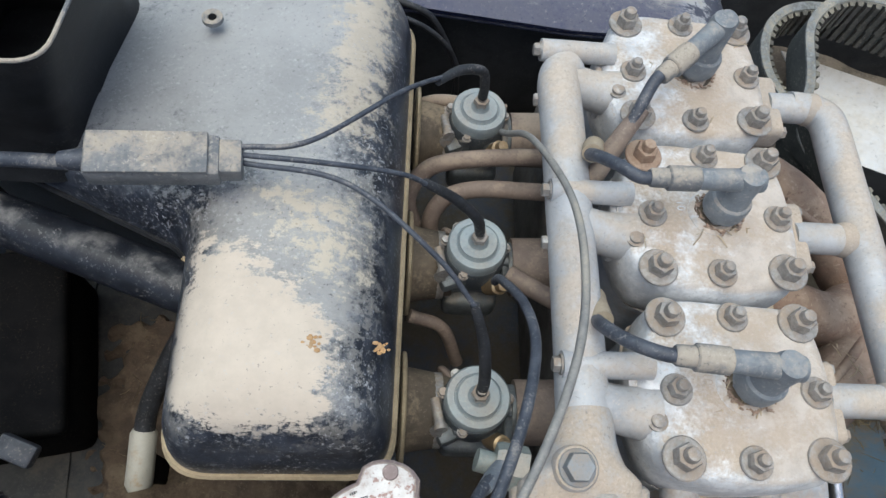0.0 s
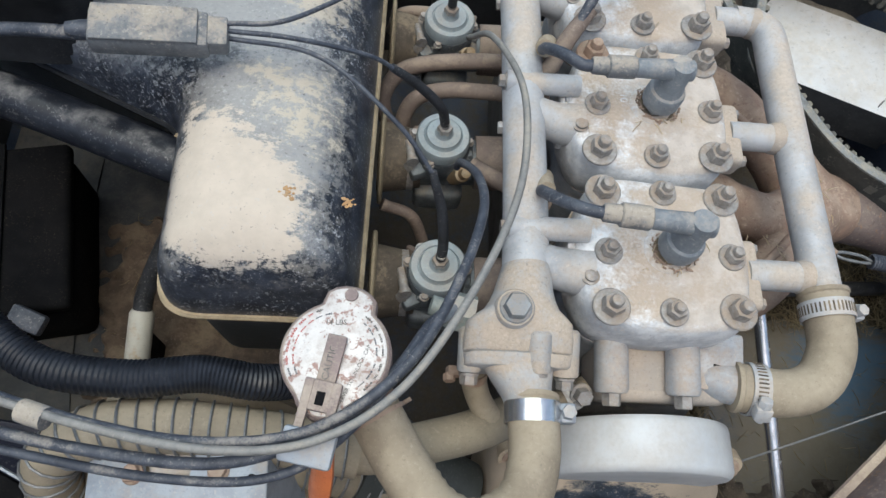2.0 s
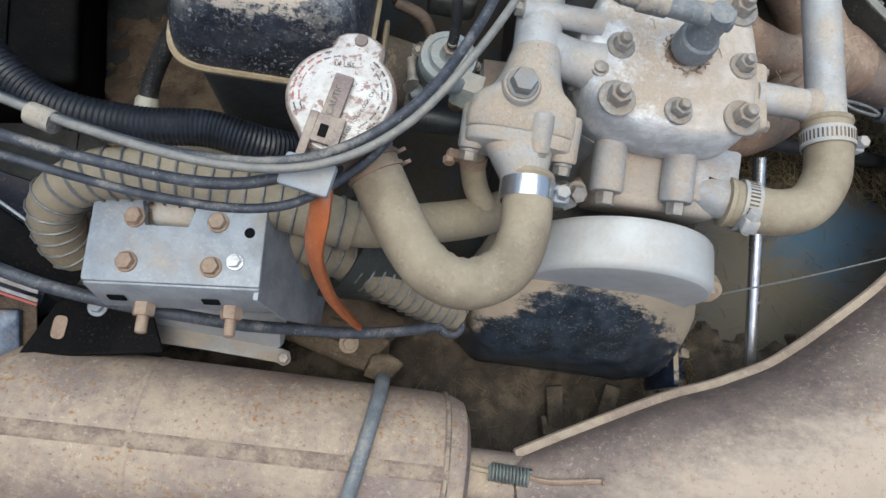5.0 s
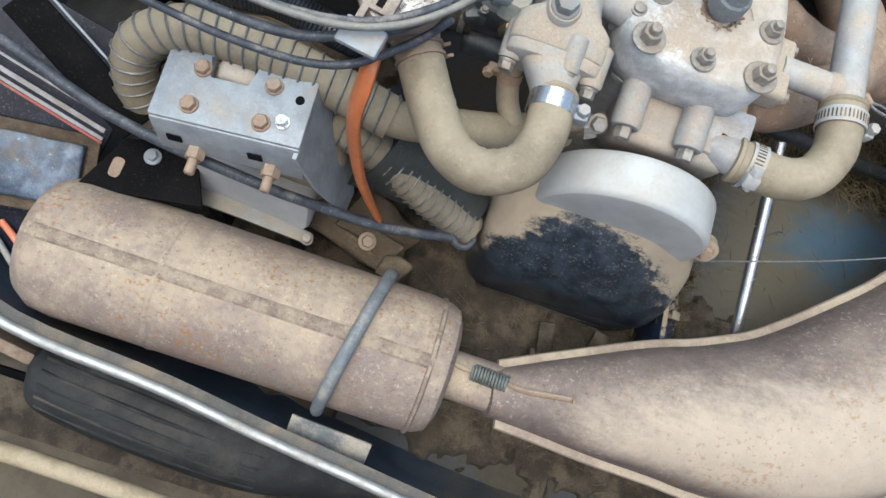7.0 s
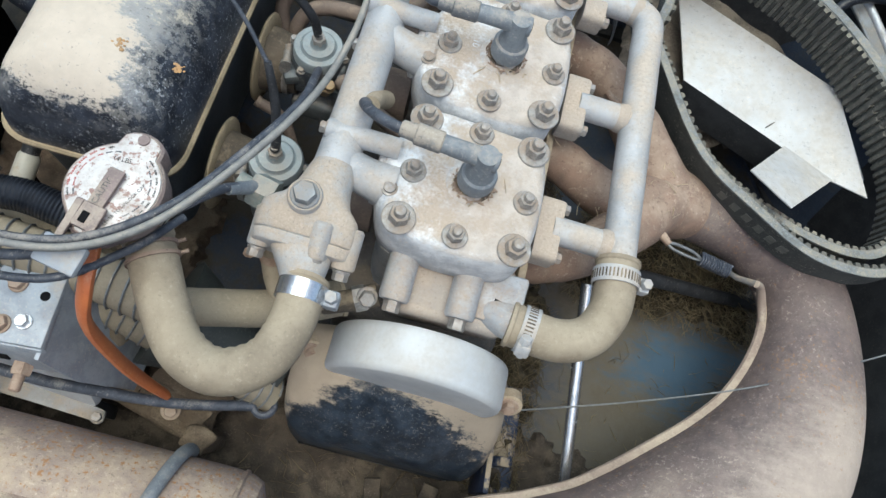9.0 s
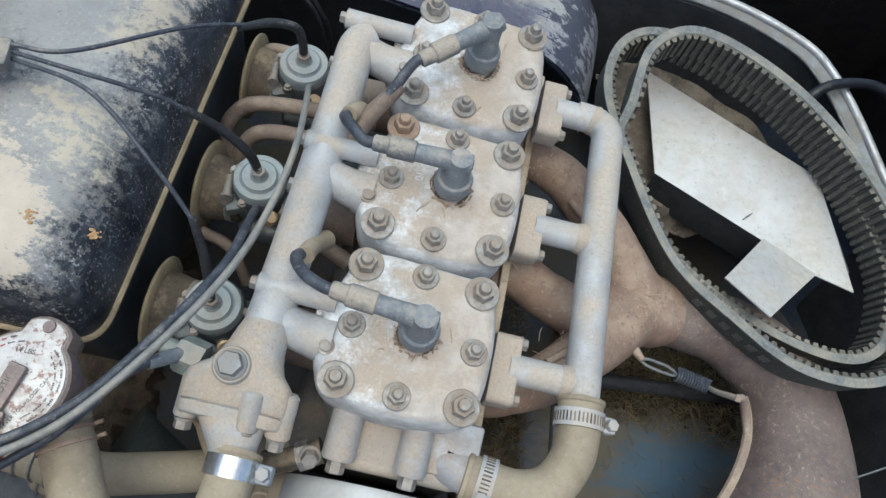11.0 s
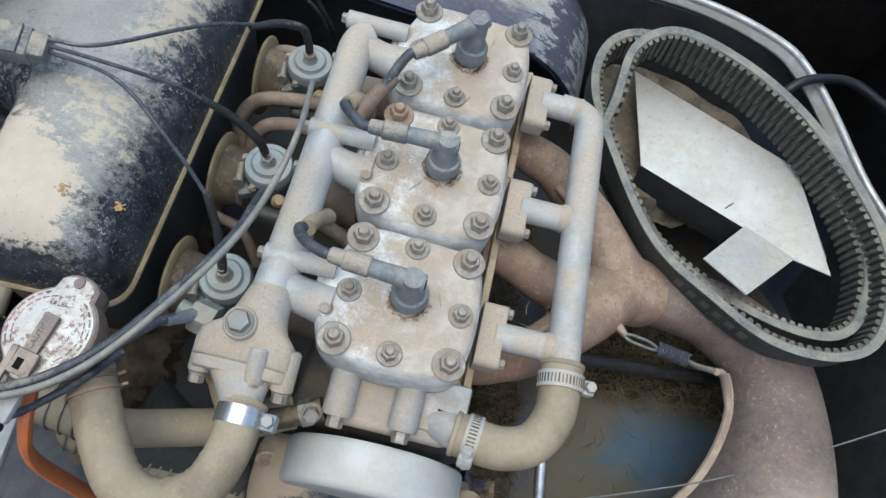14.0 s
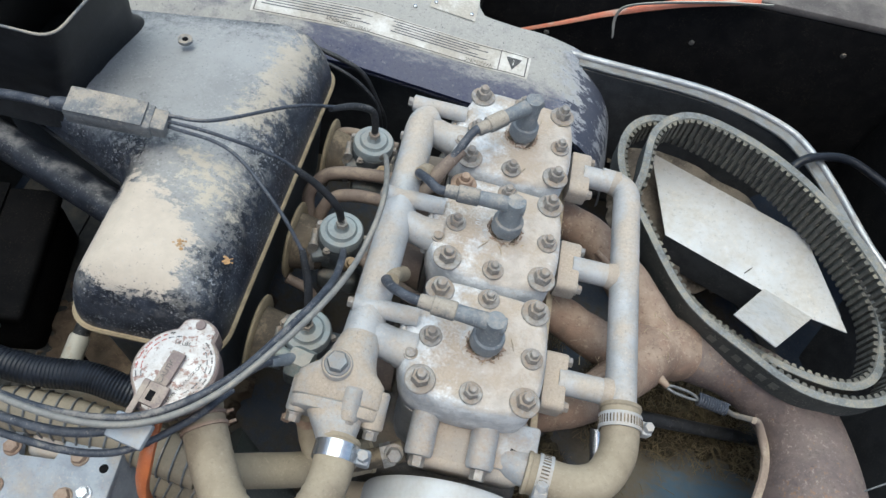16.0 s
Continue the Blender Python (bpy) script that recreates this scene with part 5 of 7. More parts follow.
# ---- coil bracket and starter housing ----
def coil_bracket():
    t = thing("coil_bracket", (-0.305, -0.30, 0.25), "grey zinc-plated bracket with rusty bolts", "bracket")
    m = Matrix.Translation((-0.308, -0.29, 0.318)) @ pose(0, 0, 0, 0, -6, 4)
    o = [(-0.056, -0.026), (0.058, -0.026), (0.058, 0.028), (0.010, 0.028), (0.010, 0.010), (-0.022, 0.010), (-0.022, 0.030), (-0.056, 0.030)]
    part("top_plate", prism(o, -0.004, 0.004, m, 0.002), M_BRACKET, t)
    part("front_plate", rbox((0.114, 0.006, 0.040), m @ pose(0.001, -0.029, -0.018, -12), 0.003), M_BRACKET, t)
    skirt = [Vector(p) for p in ((-0.2490, -0.3190, 0.3230), (-0.2515, -0.2620, 0.3240), (-0.2260, -0.2580, 0.2250), (-0.2130, -0.2900, 0.1980), (-0.2140, -0.3130, 0.2010), (-0.2330, -0.3230, 0.2780))]
    sk = bmesh.new()
    skin(sk, [[p + Vector((dx, 0, 0)) for p in skirt] for dx in (-0.0035, -0.0005)])
    part("side_plate", sk, M_BRACKET, t, "", 30)
    for x in (-0.040, 0.022):
        part("slot", rbox((0.011, 0.0016, 0.007), m @ pose(x, -0.0325, -0.018, -12), 0), M_DARK, t, "dark oblong slot")
    for x, y in ((-0.027, 0.017), (-0.028, -0.013), (0.027, 0.016), (0.026, -0.014)):
        part("bolt", bolt_bm(0.0058, 0.004, m @ pose(x, y, 0.004), 1.2), M_NUTR, t)
    part("bright_bolt", bolt_bm(0.0048, 0.005, m @ pose(0.041, -0.010, 0.004), 1.2), M_STEEL, t)
    part("hole", lathe([(0.0035, 0.0035), (0.0035, 0.0045)], m @ pose(0.048, 0.010, 0), 14), M_DARK, t)
    for x in (-0.026, 0.033):
        part("stud", joined(hex_bm(0.0075, 0, 0.009, m @ pose(x, -0.033, -0.030, 90)), lathe([(0.004, 0.008), (0.004, 0.02), (0.003, 0.021)], m @ pose(x, -0.033, -0.030, 90), 12)), M_NUTR, t, "rusty brass stud")
    return t


coil_bracket()


def drum():
    t = thing("starter_housing", (-0.31, -0.28, PAN_Z), "round dusty metal housing beneath the bracket", "housing")
    m = Matrix.Translation((-0.312, -0.262, 0.222)) @ pose(0, 0, 0, 78, 0, -4)
    part("shell", lathe([(0.080, -0.04), (0.085, -0.034), (0.085, 0.024), (0.079, 0.036), (0.06, 0.040), (0.03, 0.041)], m, 40), M_HOSE, t)
    part("rim_band", lathe([(0.0852, 0.008), (0.0885, 0.009), (0.0885, 0.023), (0.0852, 0.024)], m, 40, False), M_LIP, t, "tan dusty rim band")
    o = fillet([(-0.034, -0.062), (0.074, -0.062), (0.074, -0.006), (-0.034, -0.006)], 0.014)
    part("face_plate", loft(o, [(0.001, 0.038), (0.0, 0.044), (0.0, 0.052), (0.002, 0.055)], m), M_SILVER, t, "bright silver face plate")
    part("terminal_block", rbox((0.034, 0.03, 0.03), pose(-0.313, -0.262, 0.302), 0.008, 3), M_TUBE, t)
    part("foot", rbox((0.08, 0.05, 0.07), pose(-0.31, -0.26, 0.12), 0.004), M_GAP, t)
    return t


drum()

# ---- flywheel cover and shroud ----
fc = thing("flywheel_cover", (0.008, -0.245, 0.18), "smooth silver flywheel cover with light dust", "cover")
mc = Matrix.Translation((0.010, -0.224, 0.255)) @ pose(0, 0, 0, 90, 0, 0)
part("skirt", lathe([(0.0742, 0.0015), (0.0752, 0.003), (0.0757, 0.006), (0.0757, 0.034), (0.0742, 0.0374), (0.0715, 0.0392)], mc, 64, False), M_SILVER, fc)
part("face", lathe([(0.0716, 0.0391), (0.067, 0.0402), (0.05, 0.0406), (0.03, 0.041), (0.004, 0.041)], mc, 64), M_SILVER, fc)


def shroud():
    t = thing("fan_shroud", (0, -0.28, PAN_Z), "black plastic shroud caked with dust below the cover", "shroud")
    o = fillet([(-0.105, -0.10), (0.085, -0.12), (0.092, 0.02), (0.03, 0.07), (-0.06, 0.07), (-0.105, 0.045)], 0.02)
    m = Matrix.Translation((0.012, -0.235, 0.20)) @ pose(0, 0, 0, 90, 0, 0)
    sm = loft(o, [(0.004, -0.01), (0.0, 0.0), (0.0, 0.015), (0.0, 0.030), (0.0, 0.040), (0.001, 0.050), (0.003, 0.060), (0.007, 0.068), (0.012, 0.074), (0.018, 0.078), (0.026, 0.080)], m)
    for v in sm.verts:
        if v.co.z > 0.16:
            v.co.z -= 0.95 * max(0.0, -0.262 - v.co.y) * min(1.0, (v.co.z - 0.16) / 0.05)
        v.co += Vector((0, 1, 1)) * 0.004 * noise.noise(v.co * 32)
    part("shell", sm, M_SHROUD, t, "", 70)
    for x, z in ((-0.078, 0.243), (0.096, 0.240)):
        part("ear", lathe([(0.012, -0.004), (0.012, 0.006), (0.008, 0.007)], pose(x, -0.244, z, 55), 18), M_LIP, t)
        part("ear_bolt", bolt_bm(0.006, 0.005, pose(x, -0.249, z + 0.004, 55)), M_NUTR, t)
    return t


shroud()


# ---- muffler and expansion pipe ----
def muffler():
    t = thing("muffler", (-0.265, -0.417, PAN_Z), "rusty dust-covered cylindrical muffler with a raised seam", "muffler")
    y, z, r = -0.4135, 0.174, 0.0618
    m = along((-0.456, y, z), (-0.08, y, z))
    L = 0.373
    part("shell", lathe([(0.02, -0.004), (0.040, 0.0), (0.052, 0.006), (0.0596, 0.018), (r, 0.035), (r, L - 0.03), (0.0600, L - 0.014), (0.056, L - 0.005), (0.045, L), (0.015, L + 0.002)], m, 64), M_MUFF, t)
    sm = bmesh.new()
    rows = []
    for k in range(90):
        x = -0.441 + 0.340 * k / 89
        row = []
        for q in range(7):
            a = math.radians(-8 + 11.5 * q / 6)
            lift = 0.0 if q in (0, 6) else 0.0013 + 0.0011 * math.sin(k * 2.1 + q * 1.7) + 0.0007 * noise.noise(Vector((x * 300, q, 0)))
            row.append(Vector((x, y + math.sin(a) * (r + lift), z + math.cos(a) * (r + lift))))
        rows.append(row)
    vr = [[sm.verts.new(p) for p in row] for row in rows]
    for k in range(89):
        for q in range(6):
            sm.faces.new((vr[k][q], vr[k + 1][q], vr[k + 1][q + 1], vr[k][q + 1]))
    part("seam", sm, M_SEAM, t, "rough welded seam strip")
    part("ring_seam", lathe([(r, 0.119), (r + 0.0009, 0.1205), (r + 0.0009, 0.1225), (r, 0.124)], m, 64, False), M_MUFF, t)
    part("crimp", lathe([(r - 0.001, L - 0.0235), (r + 0.0011, L - 0.022), (r + 0.0011, L - 0.0195), (r - 0.0012, L - 0.018)], m, 64, False), M_SEAM, t)
    band = thing("muffler_strap", (-0.158, y, z + r), "grey rubber retaining strap over the muffler", "strap")
    pts = []
    for k in range(15):
        a = math.radians(-10 + 200 * k / 14)
        pts.append((-0.169 - 0.012 * math.cos(a), y - math.cos(a) * (r + 0.005), z + math.sin(a) * (r + 0.005)))
    part("band", tube(pts, 0.0058, 12, 3), M_PLUG, band)
    part("stinger", tube([(-0.085, y - 0.002, z + 0.010), (-0.02, -0.416, 0.190)], 0.022, 20, straight=True), M_MUFF, t)
    return t


muffler()

PIPE_MID = [(-0.046, -0.422, 0.195), (0.004, -0.411, 0.190), (0.054, -0.401, 0.187), (0.111, -0.389, 0.185), (0.168, -0.379, 0.186), (0.234, -0.357, 0.190), (0.307, -0.306, 0.197), (0.360, -0.238, 0.203), (0.385, -0.170, 0.211), (0.3905, -0.096, 0.215), (0.375, -0.034, 0.210), (0.322, 0.001, 0.210), (0.264, 0.000, 0.222), (0.215, -0.004, 0.238)]
PIPE_R = [0.020, 0.033, 0.046, 0.059, 0.070, 0.080, 0.085, 0.0745, 0.061, 0.047, 0.042, 0.037, 0.031, 0.030]


def expansion_pipe():
    t = thing("expansion_pipe", (0.2, -0.3, PAN_Z), "rusty dust-covered two-stroke expansion chamber", "exhaust pipe")
    path = catmull(PIPE_MID, 6)
    rr = [v.x for v in catmull([(a, 0, 0) for a in PIPE_R], 6)]
    bm = bmesh.new()
    rings, edges = [], []
    up = Vector((0, 0, 1))
    n = 40
    for i, (p, q) in enumerate(zip(path, rr)):
        tg = (path[min(i + 1, len(path) - 1)] - path[max(i - 1, 0)]).normalized()
        side = tg.cross(up).normalized()
        u = side.cross(tg)
        rings.append([p + side * math.cos(2 * math.pi * j / n) * q + u * math.sin(2 * math.pi * j / n) * min(q, 0.07 + (q - 0.07) * 0.35) for j in range(n)])
        edges.append((p, side, u, q, tg))
    skin(bm, rings)
    part("chamber", bm, M_PIPE, t, angle=60)
    for s in (-1, 1):
        fl = bmesh.new()
        rows = []
        for p, side, u, q, tg in edges[1:46 if s > 0 else 61]:
            a = p + side * s * (q - 0.003)
            b = p + side * s * (q + 0.0065)
            rows.append([a + u * 0.0036, (a + b) / 2 + u * 0.0036, b + u * 0.0026, b + side * s * 0.0012, b - u * 0.0026, a - u * 0.0036])
        skin(fl, rows)
        part("seam_flange", fl, M_PIPELIP, t, "pressed seam flange caked with dust")
    part("spring_tab", tube([(0.304, -0.078, 0.262), (0.318, -0.073, 0.246), (0.330, -0.080, 0.230), (0.337, -0.096, 0.221)], [0.0035, 0.0042, 0.0045, 0.0035], 10, 6), M_PIPELIP, t)
    return t


expansion_pipe()


def exhaust_manifold():
    t = thing("exhaust_manifold", (0.12, 0.0, 0.26), "rusty dusty cast exhaust manifold", "manifold")
    for y, mid in zip(HEADS, ([(0.085, -0.128, 0.285), (0.125, -0.106, 0.276), (0.168, -0.062, 0.262)], [(0.085, -0.024, 0.285), (0.125, -0.036, 0.275), (0.165, -0.034, 0.260)], [(0.085, 0.094, 0.285), (0.125, 0.078, 0.277), (0.172, 0.036, 0.262)])):
        run = tube([(0.05, y - 0.01, 0.292), *mid, (0.212, -0.008, 0.242), (0.240, -0.004, 0.231)], [0.021, 0.0205, 0.0218, 0.026, 0.032, 0.031], 22)
        for v in run.verts:
            v.co += Vector((0.3, 0.4, 1)) * 0.0016 * noise.noise(v.co * 60)
        part("runner", run, M_MANI, t, "", 60)
        part("port_flange", rbox((0.012, 0.075, 0.045), pose(0.064, y - 0.006, 0.288), 0.003), M_MANI, t)
    part("rib", tube([(0.118, 0.058, 0.292), (0.150, 0.036, 0.284), (0.185, 0.010, 0.272)], [0.0035, 0.004, 0.005], 10, 6), M_MANI, t)
    part("rib", tube([(0.118, -0.098, 0.296), (0.150, -0.070, 0.288), (0.190, -0.030, 0.270)], [0.0035, 0.004, 0.005], 10, 6), M_MANI, t)
    part("gasket_strip", rbox((0.007, 0.35, 0.012), pose(0.067, -0.012, 0.3165), 0.002), M_LIP, t, "tan dusty gasket edge")
    part("spring_lug", tube([(0.190, -0.040, 0.250), (0.203, -0.056, 0.262), (0.212, -0.066, 0.265)], [0.007, 0.005, 0.003], 10, 5), M_MANI, t)
    return t


exhaust_manifold()


def exhaust_spring(a, b, r, wire, turns):
    a, b = Vector(a), Vector(b)
    t = thing("exhaust_spring", (a + b) / 2, "dark grey coiled exhaust spring with a wire loop", "spring", "exhaust springs")
    d = b - a
    s = d.normalized().orthogonal()
    u = d.normalized().cross(s)
    n = turns * 10
    part("coil", tube([a + d * (0.36 + 0.34 * k / n) + (s * math.cos(math.pi * k / 5) + u * math.sin(math.pi * k / 5)) * r for k in range(n + 1)], wire, 6, straight=True), M_CABLE, t)
    side = d.normalized().cross(Vector((0, 0, 1))).normalized()
    part("loop", tube([a + side * 0.0015, a + d * 0.08 + side * 0.0034, a + d * 0.27 + side * 0.0034, a + d * 0.37 + side * 0.001, a + d * 0.27 - side * 0.003, a + d * 0.08 - side * 0.003, a - side * 0.001], 0.0015, 8, 6), M_WIRE, t, "bent wire loop")
    part("strap", tube([a + d * 0.69, a + d * 0.82 + Vector((0, 0, -0.004)), b], [0.002, 0.0028, 0.0034], 10, 6, flat=0.6), M_CRANK, t, "rusty brown strap")
    return t


exhaust_spring((0.211, -0.066, 0.266), (0.302, -0.078, 0.262), 0.0044, 0.0012, 12)
sp2 = thing("exhaust_spring", (-0.04, -0.40, 0.2), "grey-green coil spring with a rusty hook at the muffler", "spring", "exhaust springs")
a0, d0 = Vector((-0.066, -0.410, 0.210)), Vector((0.032, -0.002, 0.005))
s0 = d0.normalized().orthogonal()
u0 = d0.normalized().cross(s0)
part("coil", tube([a0 + d0 * (k / 120) + (s0 * math.cos(k * math.pi / 5) + u0 * math.sin(k * math.pi / 5)) * 0.0048 for k in range(121)], 0.0012, 6, straight=True), M_SPRING, sp2)
part("hook", tube([a0 + d0, a0 + d0 * 1.5 + Vector((0, 0, 0.003)), Vector((0.016, -0.4085, 0.226)), Vector((0.021, -0.409, 0.2295))], 0.0028, 8, 6, flat=0.6), M_NUTR, sp2, "flat rusty hook")
part("hook", tube([a0, a0 - d0 * 0.35, Vector((-0.082, -0.408, 0.207)), Vector((-0.087, -0.407, 0.203))], 0.002, 8, 6), M_LIP, sp2)


# ---- drive belt and heat shield ----
def drive_belt():
    t = thing("drive_belt", (0.32, 0.12, 0.24), "grey cogged rubber drive belt coiled in two loops", "belt")
    first = [(0.178, 0.121), (0.229, 0.041), (0.292, -0.003), (0.352, -0.033), (0.413, -0.034), (0.450, -0.005), (0.456, 0.070), (0.420, 0.143), (0.362, 0.211), (0.295, 0.258), (0.224, 0.281), (0.181, 0.254), (0.170, 0.195)]
    second = [(0.168, 0.135), (0.232, 0.050), (0.30, 0.008), (0.37, -0.014), (0.42, -0.012), (0.444, 0.02), (0.443, 0.085), (0.395, 0.170), (0.33, 0.235), (0.246, 0.276), (0.184, 0.285), (0.150, 0.258), (0.147, 0.203)]
    pts = [(x - 0.004, y - 0.008, 0.2555 + 0.13 * (y + 0.04) + 0.08 * (x - 0.2)) for x, y in first] + [(x, y, 0.2325 + 0.12 * (y + 0.04) + 0.08 * (x - 0.2)) for x, y in second]
    path = catmull(pts, 14, True)
    n = len(path)
    w, th = 0.0205, 0.0045
    rings, teeth = [], []
    axis = Vector((-0.08, -0.13, 1)).normalized()
    for i, p in enumerate(path):
        tg = (path[(i + 1) % n] - path[i - 1]).normalized()
        out = tg.cross(axis).normalized()
        a = out.cross(tg).normalized()
        if a.z < 0:
            a = -a
        rings.append([p + out * th + a * w * 0.96, p + out * th - a * w * 0.96, p - out * th - a * w * 0.86, p - out * th + a * w * 0.86])
        teeth.append((p, tg, out, a))
    bm = bmesh.new()
    skin(bm, rings, True)
    part("band", bm, M_BELT, t, angle=30)
    rnd = random.Random(8)
    edge = bmesh.new()
    skin(edge, [[p + out * (th + 0.0003 + rnd.uniform(0, 0.0005)) + a * (w * 0.90 - rnd.uniform(0, 0.0012)), p + out * (th + 0.0004) + a * w * 0.975, p - out * (th - 0.0012) + a * (w * 0.885 + 0.0006), p - out * (th - 0.0014) + a * (w * 0.87)] for p, tg, out, a in teeth], True)
    part("frayed_edge", edge, M_BELTEDGE, t, "pale frayed upper edge", 60)
    length = sum((path[(i + 1) % n] - path[i]).length for i in range(n))
    count, gone, k = int(length / 0.0088), 0.0, 0
    tm = bmesh.new()
    for i in range(n):
        seg = (path[(i + 1) % n] - path[i]).length
        while k < count and k * length / count < gone + seg:
            u = (k * length / count - gone) / seg
            p, tg, out, a = teeth[i]
            c = p + (path[(i + 1) % n] - p) * u
            inn = c - out * (th - 0.0005)
            tip = c - out * (th + 0.0038)
            vs = [tm.verts.new(v) for v in (inn - tg * 0.0031 - a * w * 0.86, inn + tg * 0.0031 - a * w * 0.86, tip + tg * 0.0020 - a * w * 0.8, tip - tg * 0.0020 - a * w * 0.8, inn - tg * 0.0031 + a * w * 0.86, inn + tg * 0.0031 + a * w * 0.86, tip + tg * 0.0020 + a * w * 0.8, tip - tg * 0.0020 + a * w * 0.8)]
            for f in ((0, 1, 2, 3), (7, 6, 5, 4), (1, 5, 6, 2), (3, 2, 6, 7), (0, 3, 7, 4)):
                tm.faces.new([vs[q] for q in f])
            k += 1
        gone += seg
    for k in range(6):
        p, tg, out, a = teeth[22 + k * 3]
        c = p + out * (th + 0.0002)
        mk = bmesh.new()
        q = [c - tg * 0.0042 - a * 0.006, c + tg * 0.0042 - a * 0.006, c + tg * 0.0042 + a * 0.006, c - tg * 0.0042 + a * 0.006]
        skin(mk, [q, [v + out * 0.0003 for v in q]])
        part("print_block", mk, M_BELTMARK, t, "faded pale block")
    tagged(part("teeth", tm, M_BELTIN, t, "dusty moulded teeth", angle=20), kind="stuff")
    return t


drive_belt()


tray = thing("dusty_tray", (0.30, 0.22, 0.17), "tan dusty debris tray under the heat shield", "tray")
part("sheet", grid_sheet(0.160, 0.455, 0.120, 0.335, 70, 50, 0.196, 0.008, 18, 0.03), M_TRAY, tray, "", 60)


def heat_shield():
    t = thing("heat_shield", (0.31, 0.12, 0.24), "bent scuffed sheet aluminium heat shield", "heat shield")

    def sheet(o, lift=0.0):
        bm = bmesh.new()
        skin(bm, [[Vector((x, y, z + dz + lift)) for x, y, z in o] for dz in (-0.0008, 0.0008)])
        return bm
    part("main_sheet", sheet([(0.219, 0.149, 0.232), (0.340, 0.103, 0.232), (0.390, 0.073, 0.243), (0.428, 0.061, 0.250), (0.390, 0.184, 0.251), (0.202, 0.288, 0.221)]), M_ALU, t)
    part("tab", sheet([(0.268, 0.018, 0.296), (0.312, -0.009, 0.296), (0.390, 0.072, 0.2455), (0.340, 0.104, 0.234)], 0.001), M_ALU, t)
    # Dark strip painting the shade beneath the sheet's lower edge.
    part("skirt", sheet([(0.219, 0.149, 0.232), (0.340, 0.103, 0.232), (0.342, 0.098, 0.190), (0.222, 0.144, 0.188)]), M_GAP, t, "dark strip standing in for the shaded gap under the sheet")
    part("side_lip", sheet([(0.423, 0.082, 0.250), (0.397, 0.160, 0.2505), (0.406, 0.150, 0.238), (0.430, 0.086, 0.240)], 0.0005), M_ALU, t, "bent lip")
    part("scratch", tube([(0.318, 0.121, 0.2335), (0.332, 0.135, 0.2350), (0.340, 0.139, 0.2365), (0.351, 0.150, 0.2390), (0.366, 0.158, 0.2430)], [0.0008, 0.0013, 0.0009, 0.0013, 0.0006], 6, 4), M_CRANK, t, "dark scratch")
    return t


heat_shield()


# ---- console panel at the back ----
def console_at(x, v):
    """A point of the shroud's outside: x across, v from the front edge to the back."""
    yf = 0.240 - 0.16 * max(0.0, -0.2 - x)
    e = max(0.0, min(1.0, (x + 0.02) / 0.166))
    top = 0.336 + 0.10 * max(0.0, -x - 0.05) * (1 if x > -0.35 else 0.857)
    drop = 0.125 * (1 - math.sqrt(max(0.0, 1 - e ** 2.6)))
    y = yf + 0.24 * v - 0.012 * e * e
    return Vector((x, y, top - drop - 0.036 * max(0.0, 1 - v * 1.6) ** 2 - 0.03 * v * v - 0.05 * v * e))


def console_back(x):
    """How far back the shroud reaches: its rear corner is cut away behind the engine."""
    rows = ((-0.090, 1.0), (-0.066, 0.43), (-0.016, 0.41), (0.050, 0.47), (0.094, 0.545), (0.130, 0.70), (0.146, 0.72))
    if x <= rows[0][0]:
        return 1.0
    for (a, p), (b, q) in zip(rows, rows[1:]):
        if x <= b:
            return p + (q - p) * (x - a) / (b - a)
    return rows[-1][1]


